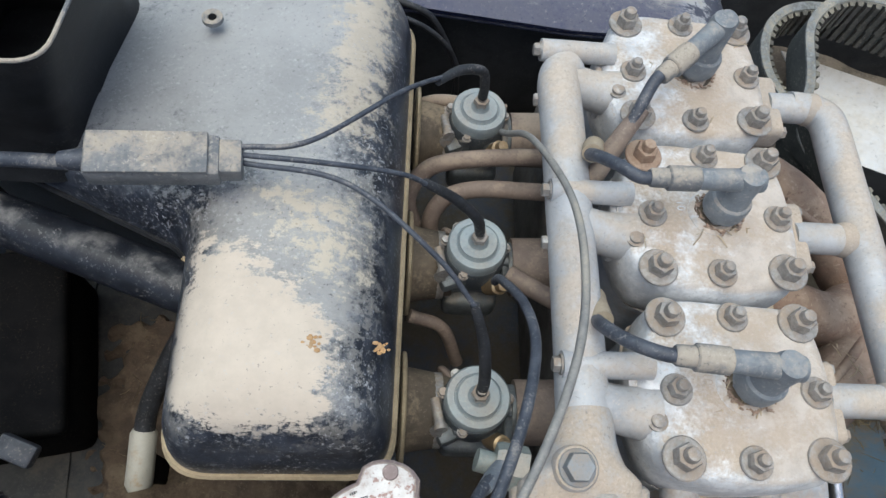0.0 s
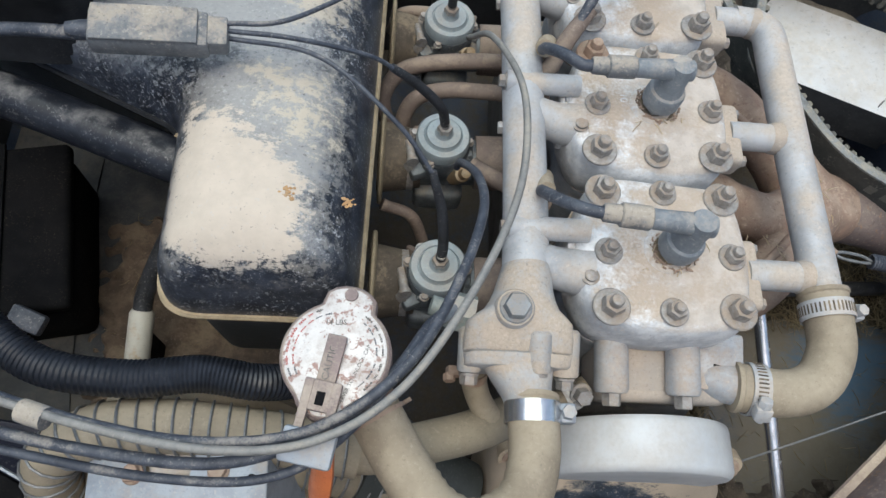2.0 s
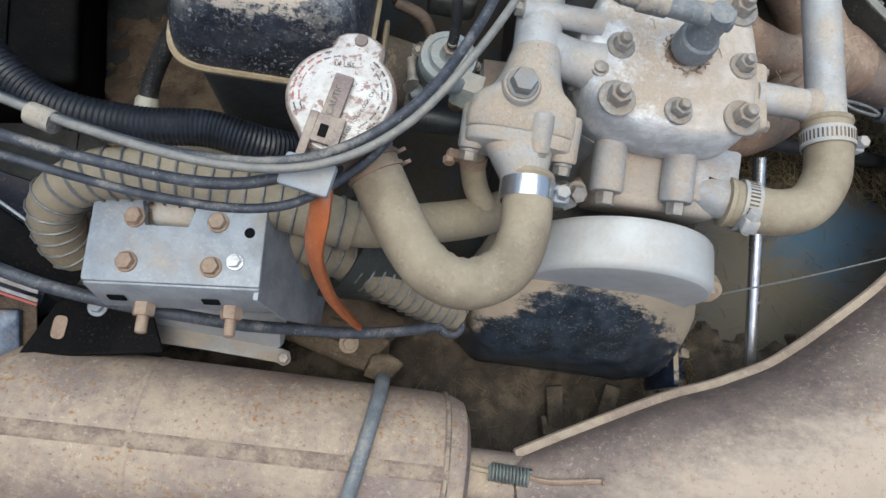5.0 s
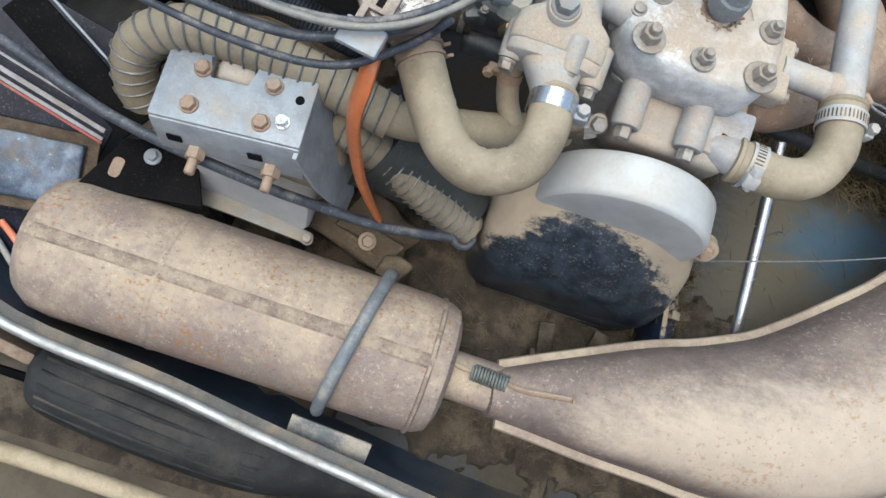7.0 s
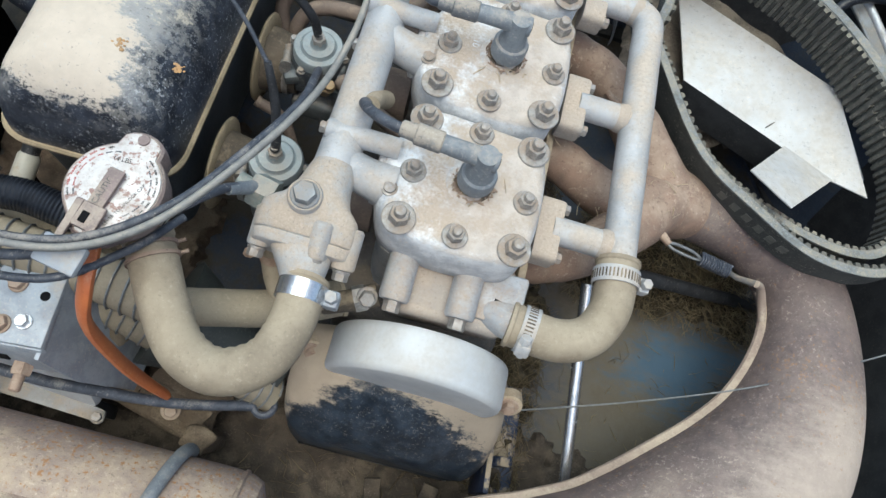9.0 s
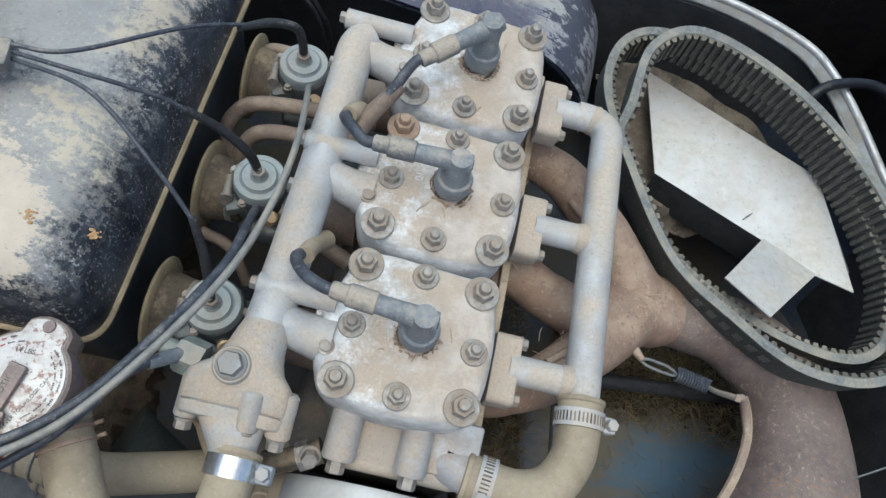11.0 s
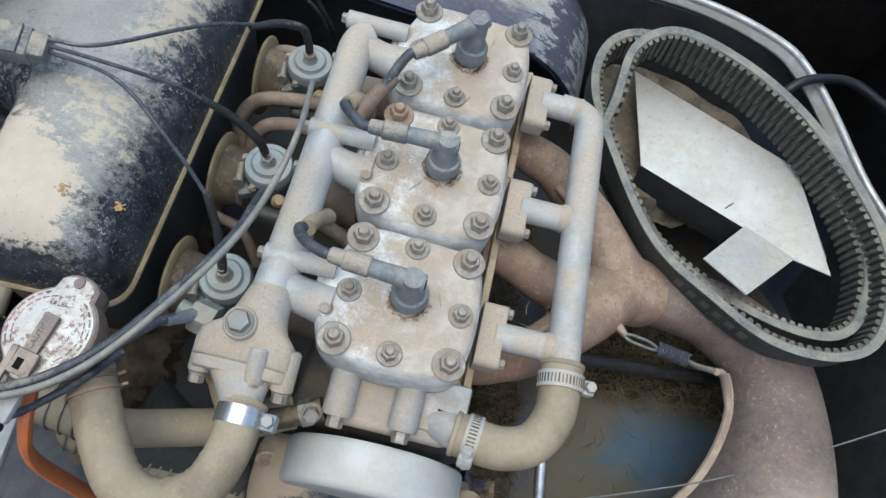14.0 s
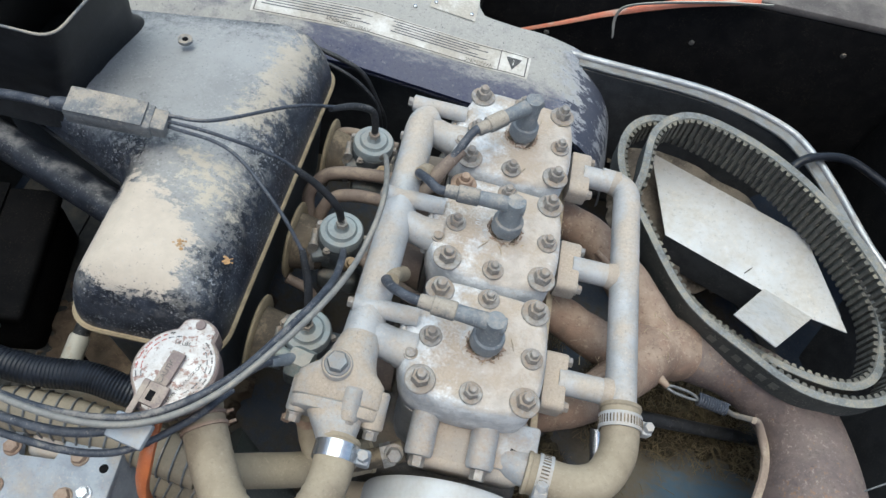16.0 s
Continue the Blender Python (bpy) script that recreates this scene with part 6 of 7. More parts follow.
def console():
    t = thing("console_panel", (-0.1, 0.32, 0.25), "dark blue painted console shroud with dust and scuffs", "body panel")
    xs = [-0.62 + 0.02 * k for k in range(26)] + [-0.10 + 0.008 * k for k in range(20)] + [0.06 + 0.006 * k for k in range(14)] + [0.1405, 0.143, 0.145, 0.1458]
    bm = bmesh.new()
    rings = []
    for x in xs:
        back = console_back(x)
        outer = [console_at(x, -0.06 + (back + 0.06) * k / 16) for k in range(17)]
        f = outer[0]
        skirt = [f + Vector((0, 0.004, -0.010)), f + Vector((0, 0.007, -0.010))]
        inner = [p + Vector((0, 0.004, -0.004)) for p in outer]
        rings.append(skirt[:1] + outer + inner[::-1] + skirt[1:])
    skin(bm, rings)
    part("shell", bm, M_BLUE, t, angle=60)
    part("edge_lip", tube([console_at(-0.60 + 0.73 * k / 40, -0.06) + Vector((0, 0.002, -0.008)) for k in range(41)], 0.0016, 8, straight=True), M_SIDEBLUE, t, "dark rolled front edge")
    # warning label
    lab = tagged(thing("warning_label", console_at(-0.15, 0.2), "long white bilingual warning label on the blue shroud", "label"), kind="")
    def strip(x0, x1, v0, v1, lift):
        b = bmesh.new()
        n = 20
        g = [[b.verts.new(console_at(x0 + (x1 - x0) * i / n, (v0(x0 + (x1 - x0) * i / n) + (v1(x0 + (x1 - x0) * i / n) - v0(x0 + (x1 - x0) * i / n)) * k / 3)) + Vector((0, -0.1, 1)) * lift) for k in range(4)] for i in range(n + 1)]
        for i in range(n):
            for k in range(3):
                b.faces.new((g[i][k], g[i + 1][k], g[i + 1][k + 1], g[i][k + 1]))
        return b
    lo = lambda x: 0.105 + 0.035 * (x + 0.33) / 0.33 - 0.02
    hi = lambda x: lo(x) + 0.125
    at = lambda k: (lambda x: lo(x) + 0.125 * k)
    part("sheet", strip(-0.325, 0.008, lo, hi, 0.0006), M_LABEL, lab)
    for a, b_, c, d in ((-0.322, 0.005, 0.05, 0.08), (-0.322, 0.005, 0.92, 0.95), (-0.322, -0.3205, 0.05, 0.95), (0.0035, 0.005, 0.05, 0.95), (-0.030, -0.0288, 0.05, 0.95)):
        part("border_line", strip(a, b_, at(c), at(d), 0.0010), M_INK, lab)
    for k in range(5):
        for a, b_ in ((-0.315, -0.19), (-0.165, -0.045)):
            part("print_bar", strip(a + 0.004 * (k % 2), b_ - 0.012 * (k % 3), at(0.36 + 0.11 * k), at(0.40 + 0.11 * k), 0.0010), M_CABLE, lab)
    def plane(x, k):
        p = console_at(x, at(k)(x))
        n_ = (console_at(x + 0.01, at(k)(x + 0.01)) - p).cross(console_at(x, at(k)(x) + 0.02) - p).normalized()
        return facing(p + n_ * 0.0012, n_, (-(console_at(x, at(k)(x) + 0.02) - p)))
    part("heading", writing("AVERTISSEMENT", 0.0075, plane(-0.215, 0.2)), M_INK, lab)
    part("heading", writing("WARNING", 0.0075, plane(-0.055, 0.2)), M_INK, lab)
    tri = [plane(-0.0125, 0.5) @ Vector(p) for p in ((-0.010, -0.007, 0), (0.010, -0.007, 0), (0.0, 0.009, 0))]
    wm = bmesh.new()
    skin(wm, [[p for p in tri], [p + Vector((0, 0, 0.0003)) for p in tri]])
    part("warning_triangle", wm, M_INK, lab)
    part("exclamation_mark", writing("!", 0.011, plane(-0.0125, 0.5) @ pose(0, -0.001, 0.0005)), M_LABEL, lab)
    # riveted plate
    pl = thing("metal_plate", console_at(-0.1, 0.6), "dusty riveted aluminium plate on the shroud", "plate")
    part("sheet", strip(-0.128, -0.070, lambda x: 0.36, lambda x: 0.75, 0.0012), M_LABEL, pl)
    for x, v in ((-0.122, 0.40), (-0.076, 0.40), (-0.122, 0.55), (-0.145, 0.33), (-0.145, 0.42)):
        part("rivet", lathe([(0.0028, 0), (0.0022, 0.0014), (0.0008, 0.0018)], Matrix.Translation(console_at(x, v) + Vector((0, 0, 0.001))), 10), M_STEEL, pl)
    return t


console()

STRAP = [(-0.03, 0.203), (0.053, 0.244), (0.110, 0.274), (0.20, 0.314), (0.30, 0.344)]
CURL = [(0.129, 0.240), (0.121, 0.279), (0.140, 0.302), (0.235, 0.329), (0.316, 0.344)]

# dark inner panels behind and beside the rim; the left and front walls are unseen
wb = solid("wall_back", rbox((1.6, 0.30, 0.62), pose(0.72, 0.68, 0.015, 0, 0, 4), 0.004), M_DARK, "black riveted panel behind the bay", "panel", kind="structure")
for x, z in ((0.034, 0.225), (0.241, 0.258), (0.453, 0.288), (0.66, 0.30)):
    part("rivet", lathe([(0.0042, 0), (0.0036, 0.0016), (0.0015, 0.0024)], pose(x, 0.5295 + (x - 0.72) * 0.07 - 0.012, z, 90), 14), M_CRANK, wb)
# Black panel, raised out of view to shade the belt side.
solid("wall_right", rbox((0.03, 0.64, 0.75), pose(0.60, 0.19, 0.155), 0.004), M_DARK, "black panel beside the bay, set to block side light", "panel", kind="structure")
# Unseen wall, added to keep sky light off the left side.
solid("wall_left", rbox((0.03, 0.90, 0.70), pose(-0.76, -0.02, 0.13), 0.004), M_DARK, "black panel beside the bay, set to block side light", "panel", kind="structure")
# Unseen wall behind the camera, added to cut light from the front.
solid("wall_front", rbox((1.5, 0.03, 1.05), pose(-0.05, -1.02, 0.34, 17), 0.006), M_SIDEBLUE, "unseen dark wall, an assumed open hood, blocking the front sky", "hood", kind="structure")
# Made-up ledge in place of the ground seen past the panel.
solid("panel_edge", rbox((1.25, 0.26, 0.012), pose(0.915, 0.665, 0.331, 0, 0, 3), 0.003), M_LEDGE, "grey-brown ledge standing in for the ground beyond the panel", "panel", kind="structure")
wall_y = lambda x: 0.53 + (x - 0.72) * 0.07 - 0.008
solid("tie_strap", tube([(x, wall_y(x), z) for x, z in STRAP], [0.0025, 0.003, 0.004, 0.0055, 0.006], 8, 6, flat=0.3), M_STRAP, "faded orange webbing strap across the panel", "strap")
solid("plastic_strip", tube([(x, wall_y(x) - 0.006, z) for x, z in CURL], [0.0015, 0.0035, 0.005, 0.006, 0.005], 8, 8, flat=0.3), M_PALESTRIP, "curled pale plastic strip hanging on the panel", "strip")


# ---- wire-wound hose, loom and cable bundle ----
def helix(path, radius, pitch, wire, steps=14):
    """A wire wound round a path; radius is a number or a function of the share of the way."""
    fr = frames_of(path)
    length = [0.0]
    for a, b in zip(path, path[1:]):
        length.append(length[-1] + (b - a).length)
    turns, seg = [], 0
    for k in range(int(length[-1] / pitch * steps)):
        w = k * pitch / steps
        while length[seg + 1] < w:
            seg += 1
        u = (w - length[seg]) / (length[seg + 1] - length[seg])
        p, tg, sd, up = fr[seg]
        a = 2 * math.pi * k / steps
        turns.append(path[seg] + (path[seg + 1] - path[seg]) * u + (sd * math.cos(a) + up * math.sin(a)) * radius)
    return tube(turns, wire, 5, straight=True)


def wound_hose(name, pts, r, pitch, material, label, loose=0.0009):
    t = thing(name, pts[0], label, "hose")
    part("hose", tube(pts, r, 20, 12), material, t)
    part("wire_spiral", helix(catmull(pts, 12), r + loose, pitch, 0.0010), M_WIRE, t, "dull steel wire")
    return t


wound_hose("wire_wound_hose", [(-0.372, -0.292, 0.215), (-0.394, -0.290, 0.252), (-0.396, -0.268, 0.297), (-0.366, -0.250, 0.317), (-0.32, -0.245, 0.320), (-0.27, -0.248, 0.316), (-0.235, -0.251, 0.310), (-0.205, -0.2545, 0.305), (-0.196, -0.2555, 0.304)], 0.0175, 0.0108, M_WOUND, "tan hose wound with a steel wire spiral")
wound_hose("spring_guarded_hose", [(-0.262, -0.258, 0.270), (-0.235, -0.260, 0.268), (-0.205, -0.266, 0.256), (-0.162, -0.2745, 0.228), (-0.130, -0.280, 0.206), (-0.104, -0.284, 0.190)], 0.0172, 0.0090, M_COILHOSE, "dusty brown hose inside a close spring coil", 0.0012)


def loom(pts, r, ribs, label, material=M_LOOM):
    path = catmull(pts, 30)
    rr = [r * (1 + (0.03 if k % 2 else -0.03)) if ribs else r for k in range(len(path))]
    t = thing("corrugated_conduit", pts[0], label, "conduit")
    part("sleeve", tube(path, rr, 14, straight=True), material, t)
    for a, b in ((pts[0], pts[1]), (pts[-1], pts[-2])):
        part("end_collar", lathe([(r * 0.7, -0.004), (r * 1.12, -0.003), (r * 1.12, 0.010), (r, 0.012)], along(a, b), 16), M_RUBBER, t)
    return t


loom([(-0.58, -0.10, 0.31), (-0.50, -0.145, 0.325), (-0.445, -0.185, 0.338), (-0.40, -0.213, 0.338), (-0.345, -0.219, 0.338), (-0.30, -0.214, 0.338), (-0.262, -0.216, 0.33), (-0.23, -0.205, 0.30)], 0.0122, True, "black corrugated wiring conduit")
loom([(0.335, 0.222, 0.300), (0.345, 0.236, 0.316), (0.366, 0.250, 0.320), (0.406, 0.262, 0.318), (0.440, 0.254, 0.313), (0.474, 0.235, 0.303), (0.50, 0.195, 0.27)], 0.0053, True, "black corrugated conduit over the rim")
solid("black_tube", tube([(-0.70, 0.055, 0.352), (-0.53, -0.001, 0.350), (-0.455, -0.026, 0.350), (-0.398, -0.045, 0.349), (-0.335, -0.067, 0.348), (-0.31, -0.076, 0.345)], 0.0165, 20), M_BLACKTUBE, "thick black steel steering tube with dust on top", "tube")

for k, (pts, r, m_) in enumerate((
        ([(-0.128, 0.078, 0.335), (-0.127, 0.064, 0.353), (-0.118, 0.035, 0.390), (-0.106, -0.03, 0.428), (-0.106, -0.085, 0.442), (-0.116, -0.135, 0.447), (-0.142, -0.192, 0.449), (-0.175, -0.240, 0.446), (-0.215, -0.266, 0.441), (-0.265, -0.272, 0.436), (-0.33, -0.262, 0.428), (-0.42, -0.238, 0.415), (-0.56, -0.20, 0.40)], 0.0024, M_PALECABLE),
        ([(-0.136, -0.046, 0.335), (-0.1345, -0.052, 0.352), (-0.128, -0.085, 0.392), (-0.128, -0.121, 0.413), (-0.145, -0.175, 0.432), (-0.172, -0.226, 0.440), (-0.215, -0.259, 0.436), (-0.27, -0.268, 0.431), (-0.34, -0.258, 0.422), (-0.43, -0.232, 0.41), (-0.56, -0.19, 0.40)], 0.0031, M_CABLE),
        ([(-0.145, -0.178, 0.385), (-0.158, -0.192, 0.402), (-0.178, -0.226, 0.424), (-0.208, -0.256, 0.426), (-0.26, -0.276, 0.420), (-0.33, -0.272, 0.412), (-0.42, -0.255, 0.40), (-0.56, -0.22, 0.39)], 0.0033, M_CABLE),
        ([(-0.175, -0.215, 0.395), (-0.195, -0.250, 0.408), (-0.235, -0.280, 0.406), (-0.30, -0.283, 0.400), (-0.40, -0.268, 0.392), (-0.56, -0.24, 0.385)], 0.0027, M_CABLE))):
    cable(pts, r, "grey choke cable bundled along the filler neck" if k < 3 else "thin grey wire beside the cable bundle", m_)
solid("cable_boot", tube([(-0.139, -0.172, 0.377), (-0.148, -0.181, 0.388), (-0.155, -0.189, 0.398)], [0.0050, 0.0047, 0.0039], 14), M_PLUG, "dark grey rubber boot on the sensor cable", "rubber boot")
solid("tape_wrap", tube([(-0.352, -0.258, 0.4215), (-0.366, -0.254, 0.4195)], 0.0062, 14, straight=True), M_BOX, "grey tape wrapped round the cables", "tape")
solid("vinyl_strap", tube([(-0.214, -0.252, 0.409), (-0.214, -0.276, 0.395), (-0.216, -0.292, 0.362), (-0.208, -0.302, 0.30), (-0.198, -0.307, 0.26), (-0.184, -0.311, 0.215)], [0.0075, 0.0085, 0.0085, 0.0085, 0.008, 0.006], 12, 8, flat=0.5), M_ORANGE, "orange plastic drain tube hanging from the filler neck", "drain tube")
ck = thing("ground_strap", (-0.28, -0.32, 0.23), "black ground cable with a ring terminal", "cable")
part("lead", tube([(-0.56, -0.285, 0.335), (-0.475, -0.303, 0.311), (-0.427, -0.315, 0.292), (-0.391, -0.322, 0.281), (-0.340, -0.3265, 0.272), (-0.278, -0.327, 0.255), (-0.248, -0.325, 0.244), (-0.178, -0.316, 0.215), (-0.116, -0.300, 0.199)], 0.0046, 12), M_CABLE, ck)
part("ring_terminal", tube([(-0.107 + 0.009 * math.cos(k * math.pi / 8), -0.297 + 0.009 * math.sin(k * math.pi / 8), 0.199) for k in range(16)], 0.0032, 8, straight=True, closed=True), M_CABLE, ck)

# ---- left side of the bay ----
wc = thing("inline_filter", (-0.40, -0.13, PAN_Z), "off-white plastic fuel filter on a black hose", "fuel filter")
part("body", tube([(-0.402, -0.166, 0.149), (-0.403, -0.162, 0.150), (-0.404, -0.122, 0.158), (-0.404, -0.118, 0.159)], [0.0085, 0.0110, 0.0110, 0.0085], 18, straight=True), M_WHITE, wc)
part("hose", tube([(-0.404, -0.124, 0.158), (-0.398, -0.100, 0.175), (-0.37, -0.06, 0.22), (-0.345, -0.04, 0.24)], 0.0085, 14), M_RUBBER, wc)
part("bracket", rbox((0.02, 0.02, 0.075), pose(-0.404, -0.146, 0.118), 0.002), M_DARK, wc)
solid("mud_floor", grid_sheet(-0.475, -0.22, -0.28, 0.01, 110, 120, PAN_Z + 0.017, 0.006, 55, 0.03), M_DIRT, "dried brown mud lying in the pan", "mud", kind="stuff")
solid("mud_floor", grid_sheet(-0.36, 0.30, -0.500, -0.24, 210, 90, PAN_Z + 0.011, 0.006, 55, 0.03), M_DIRTDARK, "dark brown mud in front of the engine", "mud", kind="stuff")
# Added black sheet: shade over the left pan floor, put in as colour.
solid("liner", grid_sheet(-0.60, -0.405, -0.30, 0.24, 20, 40, PAN_Z + 0.010, 0.004, 30, 0.0), M_GAP, "black sheet added to darken the left pan floor", "liner", kind="structure")
bb = thing("battery_box", (-0.535, -0.06, PAN_Z), "black plastic box in the corner of the pan", "box")
part("tub", rbox((0.12, 0.16, 0.085), pose(-0.535, -0.06, PAN_Z + 0.047, 0, 0, 12), 0.012, 3), M_DARK, bb)
part("lid", rbox((0.126, 0.166, 0.016), pose(-0.535, -0.06, PAN_Z + 0.097, 0, 0, 12), 0.006, 3), M_DARK, bb)
part("hold_down", rbox((0.016, 0.17, 0.004), pose(-0.535, -0.06, PAN_Z + 0.107, 0, 0, 12), 0.001), M_DARK, bb)
solid("dark_clip", rbox((0.03, 0.018, 0.012), pose(-0.482, -0.145, 0.198, 10, 6, -20), 0.003), M_CABLE, "blue-grey metal clip under the conduit", "clip")
lb = thing("side_panel", (-0.49, -0.33, 0.12), "dark blue striped body panel with a scuffed patch", "body panel")
pm = facing((-0.515, -0.335, 0.205), (0.12, -0.42, 0.9), (-0.35, 0.9, 0.2))
part("sheet", rbox((0.20, 0.22, 0.004), facing((-0.535, -0.325, 0.200), (0.12, -0.42, 0.9), (0.18, 0.9, 0.3)), 0.001), M_SIDEBLUE, lb)
for shift, w, mm in ((0.0, 0.004, M_STRIPEW), (-0.0095, 0.0022, M_RED), (-0.0065, 0.0028, M_STRIPEW), (0.010, 0.002, M_STRIPEW)):
    a, b = Vector((-0.56, -0.292 + shift, 0.2455 + shift * 0.45)), Vector((-0.425, -0.318 + shift, 0.216 + shift * 0.45))
    up = Vector((0.12, -0.42, 0.9))
    part("stripe", rbox((w, (b - a).length, 0.0012), facing((a + b) / 2 + Vector((0, 0, 0.006)), up, b - a), 0), mm, lb)
wp = facing((-0.476, -0.362, 0.196), (0.10, -0.30, 0.95), (0.9, 0.12, 0))
patch = rbox((0.055, 0.075, 0.006), wp, 0.002, 2)
bmesh.ops.subdivide_edges(patch, edges=patch.edges[:], cuts=4, use_grid_fill=True)
for v in patch.verts:
    v.co.z += 0.004 * noise.noise(v.co * 70)
part("worn_patch", patch, M_WORN, lb, "crumpled bare metal patch", 70)
part("rusty_border", rbox((0.075, 0.095, 0.003), wp @ pose(0, 0, -0.005), 0.001), M_DIRT, lb, "rusty edge of the patch")
fb = thing("frame_bar", (-0.44, -0.29, 0.2), "black steel frame bar with a rusty slot", "frame")
a, b = Vector((-0.49, -0.262, 0.303)), Vector((-0.391, -0.313, 0.245))
part("bar", rbox((0.030, (b - a).length, 0.006), facing((a + b) / 2, (0.25, -0.2, 0.9), b - a), 0.002), M_DARK, fb)
part("bar_edge", rbox((0.002, (b - a).length, 0.004), facing((a + b) / 2 + Vector((0.012, 0.014, 0.006)), (0.25, -0.2, 0.9), b - a), 0.0005), M_BRACKET, fb)
part("plate", prism([(-0.412, -0.313), (-0.435, -0.368), (-0.33, -0.350), (-0.355, -0.300)][::-1], -0.003, 0.003, pose(0, 0, 0.205), 0.001), M_DARK, fb)
slot = fillet([(-0.414, -0.350), (-0.404, -0.350), (-0.404, -0.332), (-0.414, -0.332)], 0.0045)
part("slot", prism(slot, 0.2082, 0.2092), M_MANI, fb, "rusty oblong slot")
part("bolt", bolt_bm(0.005, 0.004, pose(-0.385, -0.322, 0.208)), M_BRACKET, fb)
solid("rim_tab", rbox((0.072, 0.022, 0.003), pose(-0.163, -0.500, 0.186, 35, 0, -3), 0.001), M_BOX, "grey sheet metal tab on the rim", "tab")
br = thing("bumper_roll", (-0.3, -0.53, 0.0), "black ribbed rubber roll outside the rim", "rubber roll")
roll = [(-0.475, -0.522, 0.02), (-0.45, -0.523, 0.02), (-0.34, -0.532, 0.02), (-0.22, -0.540, 0.01), (-0.10, -0.545, -0.01)]
part("roll", tube(roll, [0.02, 0.046, 0.048, 0.042, 0.01], 28), M_GAP, br)
for a in (35, 52, 69, 86, 103):
    part("rib", tube([(x, y - math.cos(math.radians(a)) * q, z + math.sin(math.radians(a)) * q) for (x, y, z), q in zip(roll[1:4], (0.0465, 0.0485, 0.0425))], 0.0022, 8, 8), M_GAP, br)
solid("lower_rail", tube([(-0.70, -0.60, 0.10), (-0.43, -0.600, 0.10), (-0.2, -0.605, 0.10), (0.1, -0.61, 0.10)], 0.009, 12), M_LIP, "dusty pale metal rail in front", "rail")
solid("dirt_strip", grid_sheet(-0.70, 0.20, -0.600, -0.548, 120, 12, -0.010, 0.005, 50, 0.0), M_DIRTDARK, "dry mud and leaf crumbs along the front board", "dirt", kind="stuff")
solid("rusty_bracket", rbox((0.055, 0.012, 0.07), facing((-0.475, -0.505, 0.10), (0.3, -0.2, 0.9), (0.2, 0.9, 0.1)), 0.003), M_MANI, "rusty pink-brown steel bracket by the rim", "bracket")
solid("red_wire", tube([(-0.50, -0.41, 0.16), (-0.478, -0.425, 0.158), (-0.462, -0.445, 0.150), (-0.455, -0.462, 0.13)], 0.0032, 10), M_STRAP, "short red insulated wire beside the muffler", "wire")
solid("blue_wire", tube([(-0.50, -0.425, 0.155), (-0.476, -0.445, 0.15), (-0.462, -0.462, 0.135)], 0.0030, 10), M_BRACKET, "short blue-grey wire beside the muffler", "wire")
solid("front_board", rbox((1.2, 0.06, 0.02), pose(-0.1, -0.57, -0.03), 0.003), M_DARK, "dark board between rail and rim", "board")

fp = thing("frame_upright", (0.125, -0.26, PAN_Z), "dark blue painted frame upright under dust beside the shroud", "frame")
part("web", rbox((0.006, 0.115, 0.075), pose(0.106, -0.262, PAN_Z + 0.041, 0, 0, 4), 0.002), M_BLUEFRAME, fp)
part("foot", rbox((0.042, 0.118, 0.006), pose(0.126, -0.260, PAN_Z + 0.010, 0, 0, 4), 0.002), M_BLUEFRAME, fp)
part("brace", rbox((0.012, 0.010, 0.05), pose(0.118, -0.285, PAN_Z + 0.034, 0, 25, 4), 0.002), M_BLUEFRAME, fp)

# ---- rods, straw ----
solid("support_rod", tube([(0.150, -0.115, 0.233), (0.188, -0.30, 0.15)], 0.0058, 14, straight=True), M_STEEL, "straight polished steel rod beside the engine", "rod")
solid("wire", tube([(0.09, -0.252, 0.205), (0.23, -0.205, 0.215), (0.335, -0.165, 0.245), (0.46, -0.10, 0.262), (0.475, -0.09, 0.272)], 0.0009, 6, 6), M_WIRE, "thin straight steel wire across the pipe", "wire")
solid("cross_rod", tube([(0.12, -0.084, 0.20), (0.209, -0.066, 0.172), (0.29, -0.050, 0.142), (0.40, -0.028, 0.10)], 0.0078, 14), M_RUBBER, "dark dusty rod lying across the pan", "rod")
solid("chaff_mat", grid_sheet(0.17, 0.40, -0.075, 0.05, 110, 64, PAN_Z + 0.009, 0.012, 45, 0.03), M_HAY, "matted chaff and hay on the pan", "chaff", kind="stuff")
solid("chaff_mat", grid_sheet(0.088, 0.160, -0.34, -0.06, 40, 130, PAN_Z + 0.009, 0.012, 45, 0.03), M_HAY, "matted chaff and hay beside the engine", "chaff", kind="stuff")


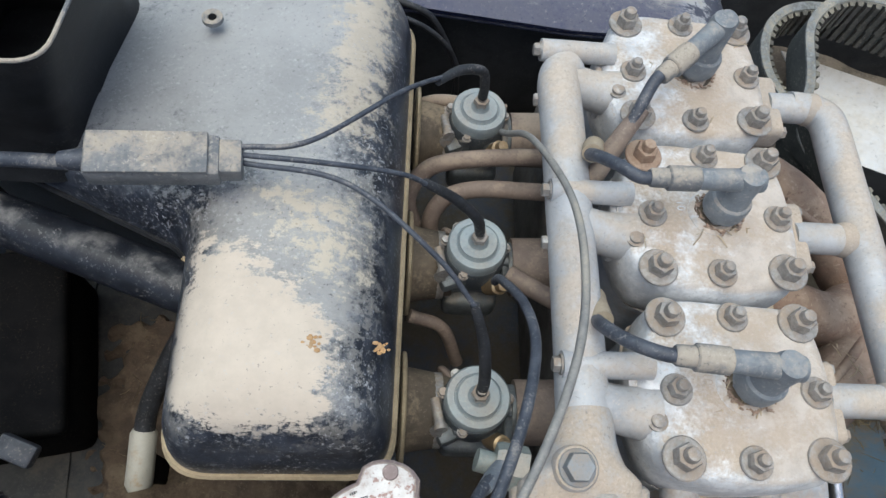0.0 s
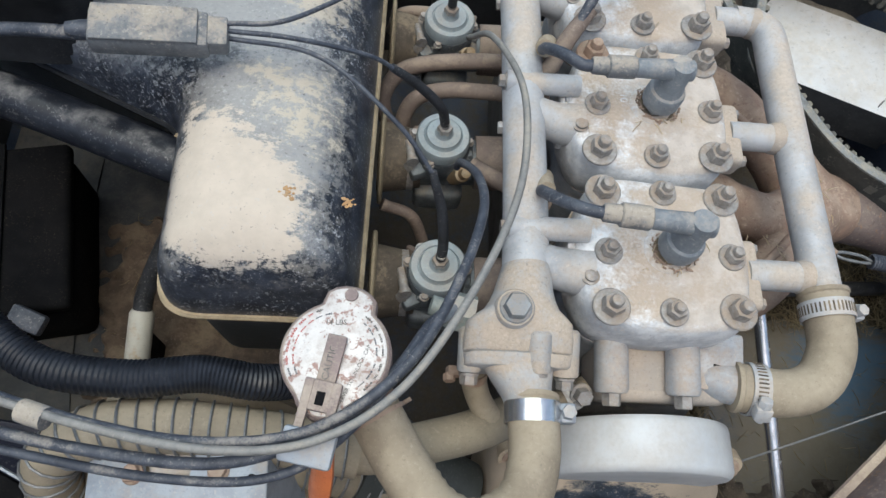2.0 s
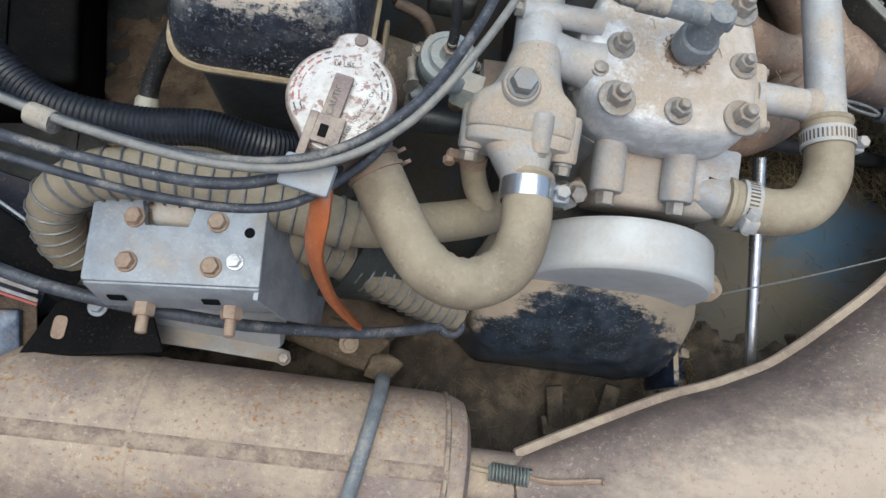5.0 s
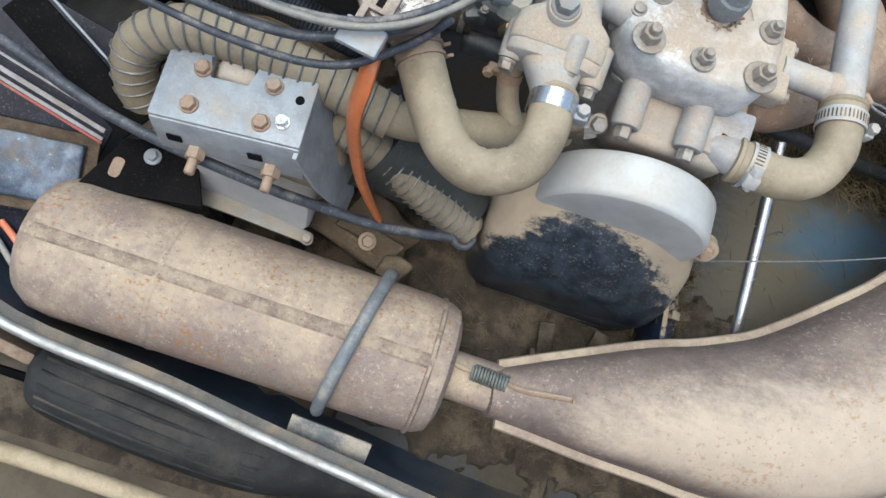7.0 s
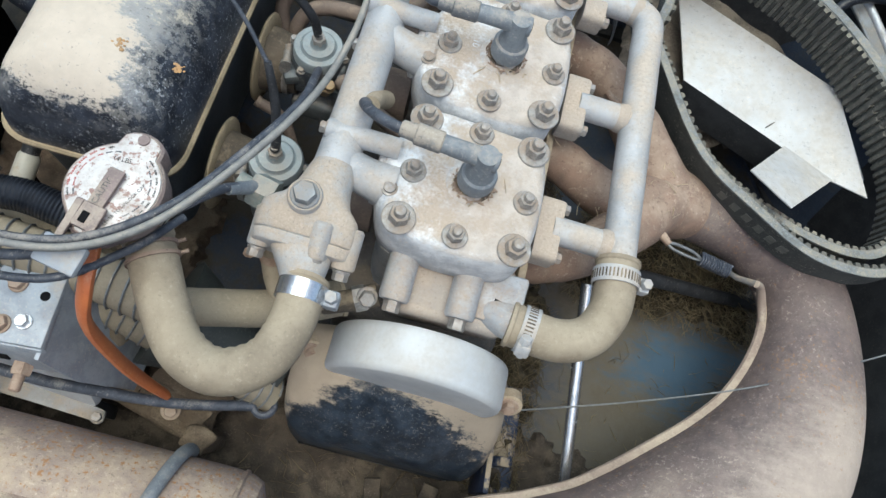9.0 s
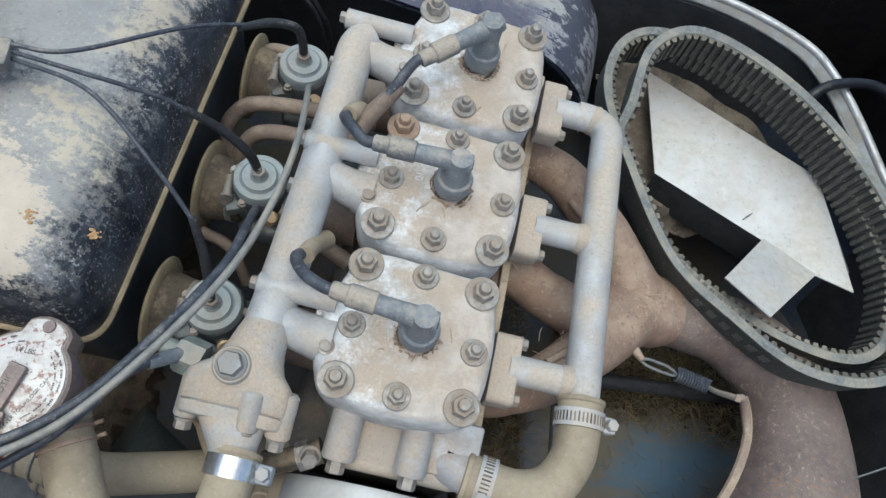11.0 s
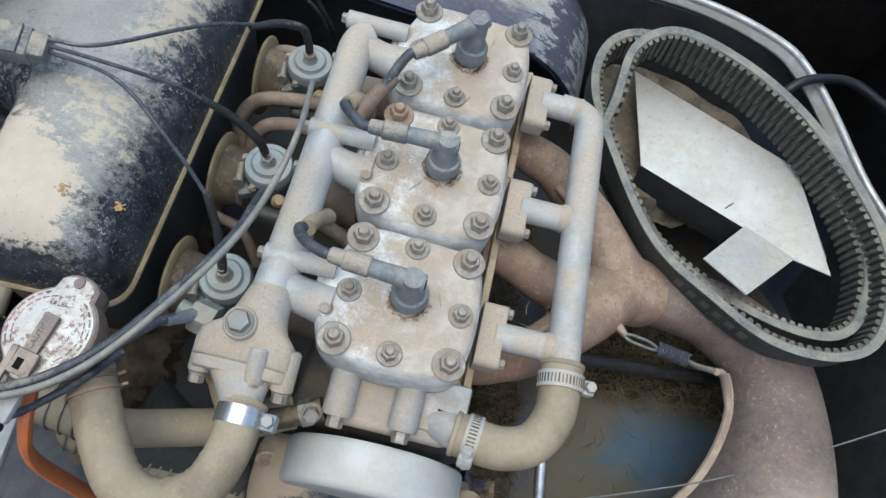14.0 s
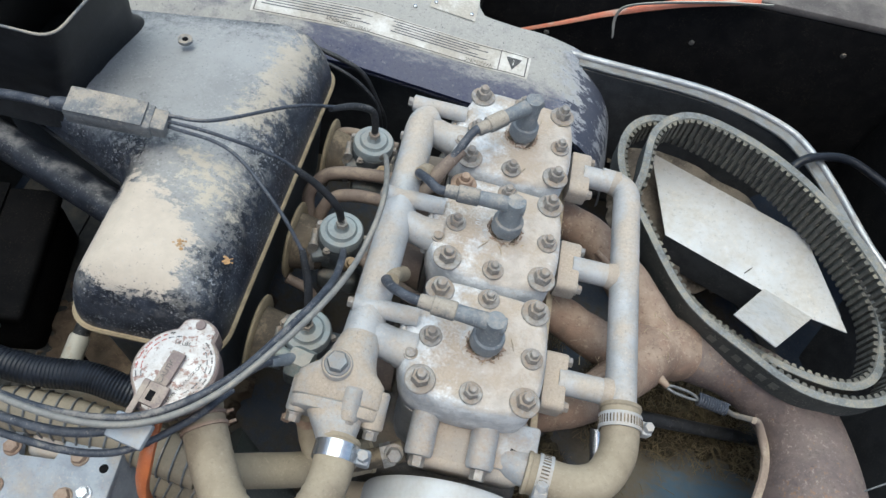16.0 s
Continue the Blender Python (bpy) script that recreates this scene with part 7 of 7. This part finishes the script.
def straw(name, areas, count, seed, label, size=1.0):
    rnd = random.Random(seed)
    bm = bmesh.new()
    for k in range(count):
        x0, x1, y0, y1, z0, z1 = areas[k % len(areas)]
        c = Vector((rnd.uniform(x0, x1), rnd.uniform(y0, y1), rnd.uniform(z0, z1)))
        a = rnd.uniform(0, math.pi)
        d = Vector((math.cos(a), math.sin(a), rnd.uniform(-0.25, 0.25))) * rnd.uniform(0.003, 0.021) * size
        s = d.cross(Vector((0, 0, 1))).normalized() * rnd.uniform(0.00016, 0.00042)
        bend = Vector((rnd.uniform(-1, 1), rnd.uniform(-1, 1), rnd.uniform(-0.5, 1))) * 0.002
        rows = [[c - d - s, c - d + s, c - d + Vector((0, 0, 0.0007))], [c - s + bend, c + s + bend, c + bend + Vector((0, 0, 0.0009))], [c + d - s * 0.5, c + d + s * 0.5, c + d + Vector((0, 0, 0.0004))]]
        vr = [[bm.verts.new(p) for p in r] for r in rows]
        for i in range(2):
            for j in range(3):
                bm.faces.new((vr[i][j], vr[i][(j + 1) % 3], vr[i + 1][(j + 1) % 3], vr[i + 1][j]))
    return solid(name, bm, M_STRAWPALE if size < 0.4 else M_STRAW, label, "straw", kind="stuff", angle=80)


straw("straw", [(0.17, 0.40, -0.085, 0.03, PAN_Z + 0.014, PAN_Z + 0.034), (0.17, 0.40, -0.085, 0.03, PAN_Z + 0.014, PAN_Z + 0.026), (0.10, 0.16, -0.32, -0.10, PAN_Z + 0.003, PAN_Z + 0.02), (0.08, 0.13, -0.10, 0.12, 0.10, 0.16)], 3800, 4, "loose dry straw and chaff in the pan", 0.6)
straw("straw", [(-0.12, 0.10, -0.45, -0.31, PAN_Z + 0.006, PAN_Z + 0.022), (-0.45, -0.25, -0.22, 0.0, PAN_Z + 0.006, PAN_Z + 0.02), (0.05, 0.40, -0.50, -0.1, PAN_Z + 0.003, PAN_Z + 0.012)], 900, 9, "chaff and twigs on the muddy pan floor", 0.55)
straw("straw", [(-0.05, 0.05, -0.19, 0.15, HEAD_Z + 0.0012, HEAD_Z + 0.0028), (-0.012, 0.02, -0.145, -0.112, HEAD_Z + 0.002, HEAD_Z + 0.004), (-0.012, 0.02, -0.030, 0.003, HEAD_Z + 0.002, HEAD_Z + 0.004)], 36, 2, "stray bits of straw on the cylinder heads", 0.35)
straw("straw", [(-0.02, 0.045, -0.212, -0.186, 0.326, 0.329), (0.15, 0.215, -0.05, 0.012, 0.276, 0.284), (0.10, 0.15, -0.115, -0.07, 0.298, 0.303), (0.066, 0.076, -0.15, 0.13, 0.323, 0.325)], 60, 5, "stray bits of straw on pump and manifold", 0.38)

for k, (x, y, turn) in enumerate(((0.012, -0.352, 12), (0.062, -0.345, -8))):
    leg = thing("floor_strut", (x, y, PAN_Z), "mud-brown steel strut standing in front of the engine", "strut", "floor struts")
    part("strip", rbox((0.016, 0.05, 0.006), pose(x, y, PAN_Z + 0.028, 18, 0, turn), 0.0015), M_DIRTDARK, leg)
    part("foot", rbox((0.022, 0.018, 0.028), pose(x, y - 0.012, PAN_Z + 0.012, 0, 0, turn), 0.002), M_DIRTDARK, leg)
bar = thing("mount_rail", (-0.275, -0.334, PAN_Z), "pale grey dusty flat rail under the coil bracket", "rail")
part("strip", prism(fillet([(-0.352, -0.340), (-0.300, -0.3415), (-0.238, -0.3445), (-0.236, -0.334), (-0.300, -0.324), (-0.352, -0.323)], 0.003), 0.172, 0.177, None, 0.0008), M_RAILPALE, bar)
for x in (-0.335, -0.256):
    part("post", rbox((0.014, 0.012, 0.172 - PAN_Z), pose(x, -0.331, (0.172 + PAN_Z) / 2), 0.002), M_GAP, bar)
part("screw", bolt_bm(0.0045, 0.004, Matrix.Translation((-0.241, -0.3405, 0.177)), 1.3), M_NUT, bar)
mb = thing("mount_bracket", (-0.19, -0.315, 0.12), "muddy tan engine mount bracket", "bracket")
for nm, size, m_, mat in (("arm", (0.10, 0.036, 0.012), pose(-0.208, -0.312, 0.145, 14, 10, -16), M_MUD), ("upright", (0.026, 0.020, 0.06), pose(-0.156, -0.333, 0.132, 8, 0, -16), M_MUD), ("gusset", (0.075, 0.05, 0.05), pose(-0.19, -0.295, 0.125, 4, 20, -16), M_MUD)):
    bm = rbox(size, None, 0.004, 2)
    bmesh.ops.subdivide_edges(bm, edges=bm.edges[:], cuts=3, use_grid_fill=True)
    for v in bm.verts:
        v.co += Vector((1, 1, 1)) * 0.007 * noise.noise(v.co * 70 + Vector((size[0] * 50, 0, 0)))
    bm.transform(m_)
    part(nm, bm, mat, mb, "", 70)
part("bolt", bolt_bm(0.006, 0.005, pose(-0.19, -0.318, 0.153, 14, 10, 0)), M_NUTR, mb)
solid("air_horn", lathe([(0.022, 0.0), (0.026, 0.03), (0.040, 0.08), (0.05, 0.11)], along((-0.105, -0.268, 0.19), (-0.23, -0.24, 0.245)), 32), M_HORN, "dark grey-green cone behind the hose", "air horn")
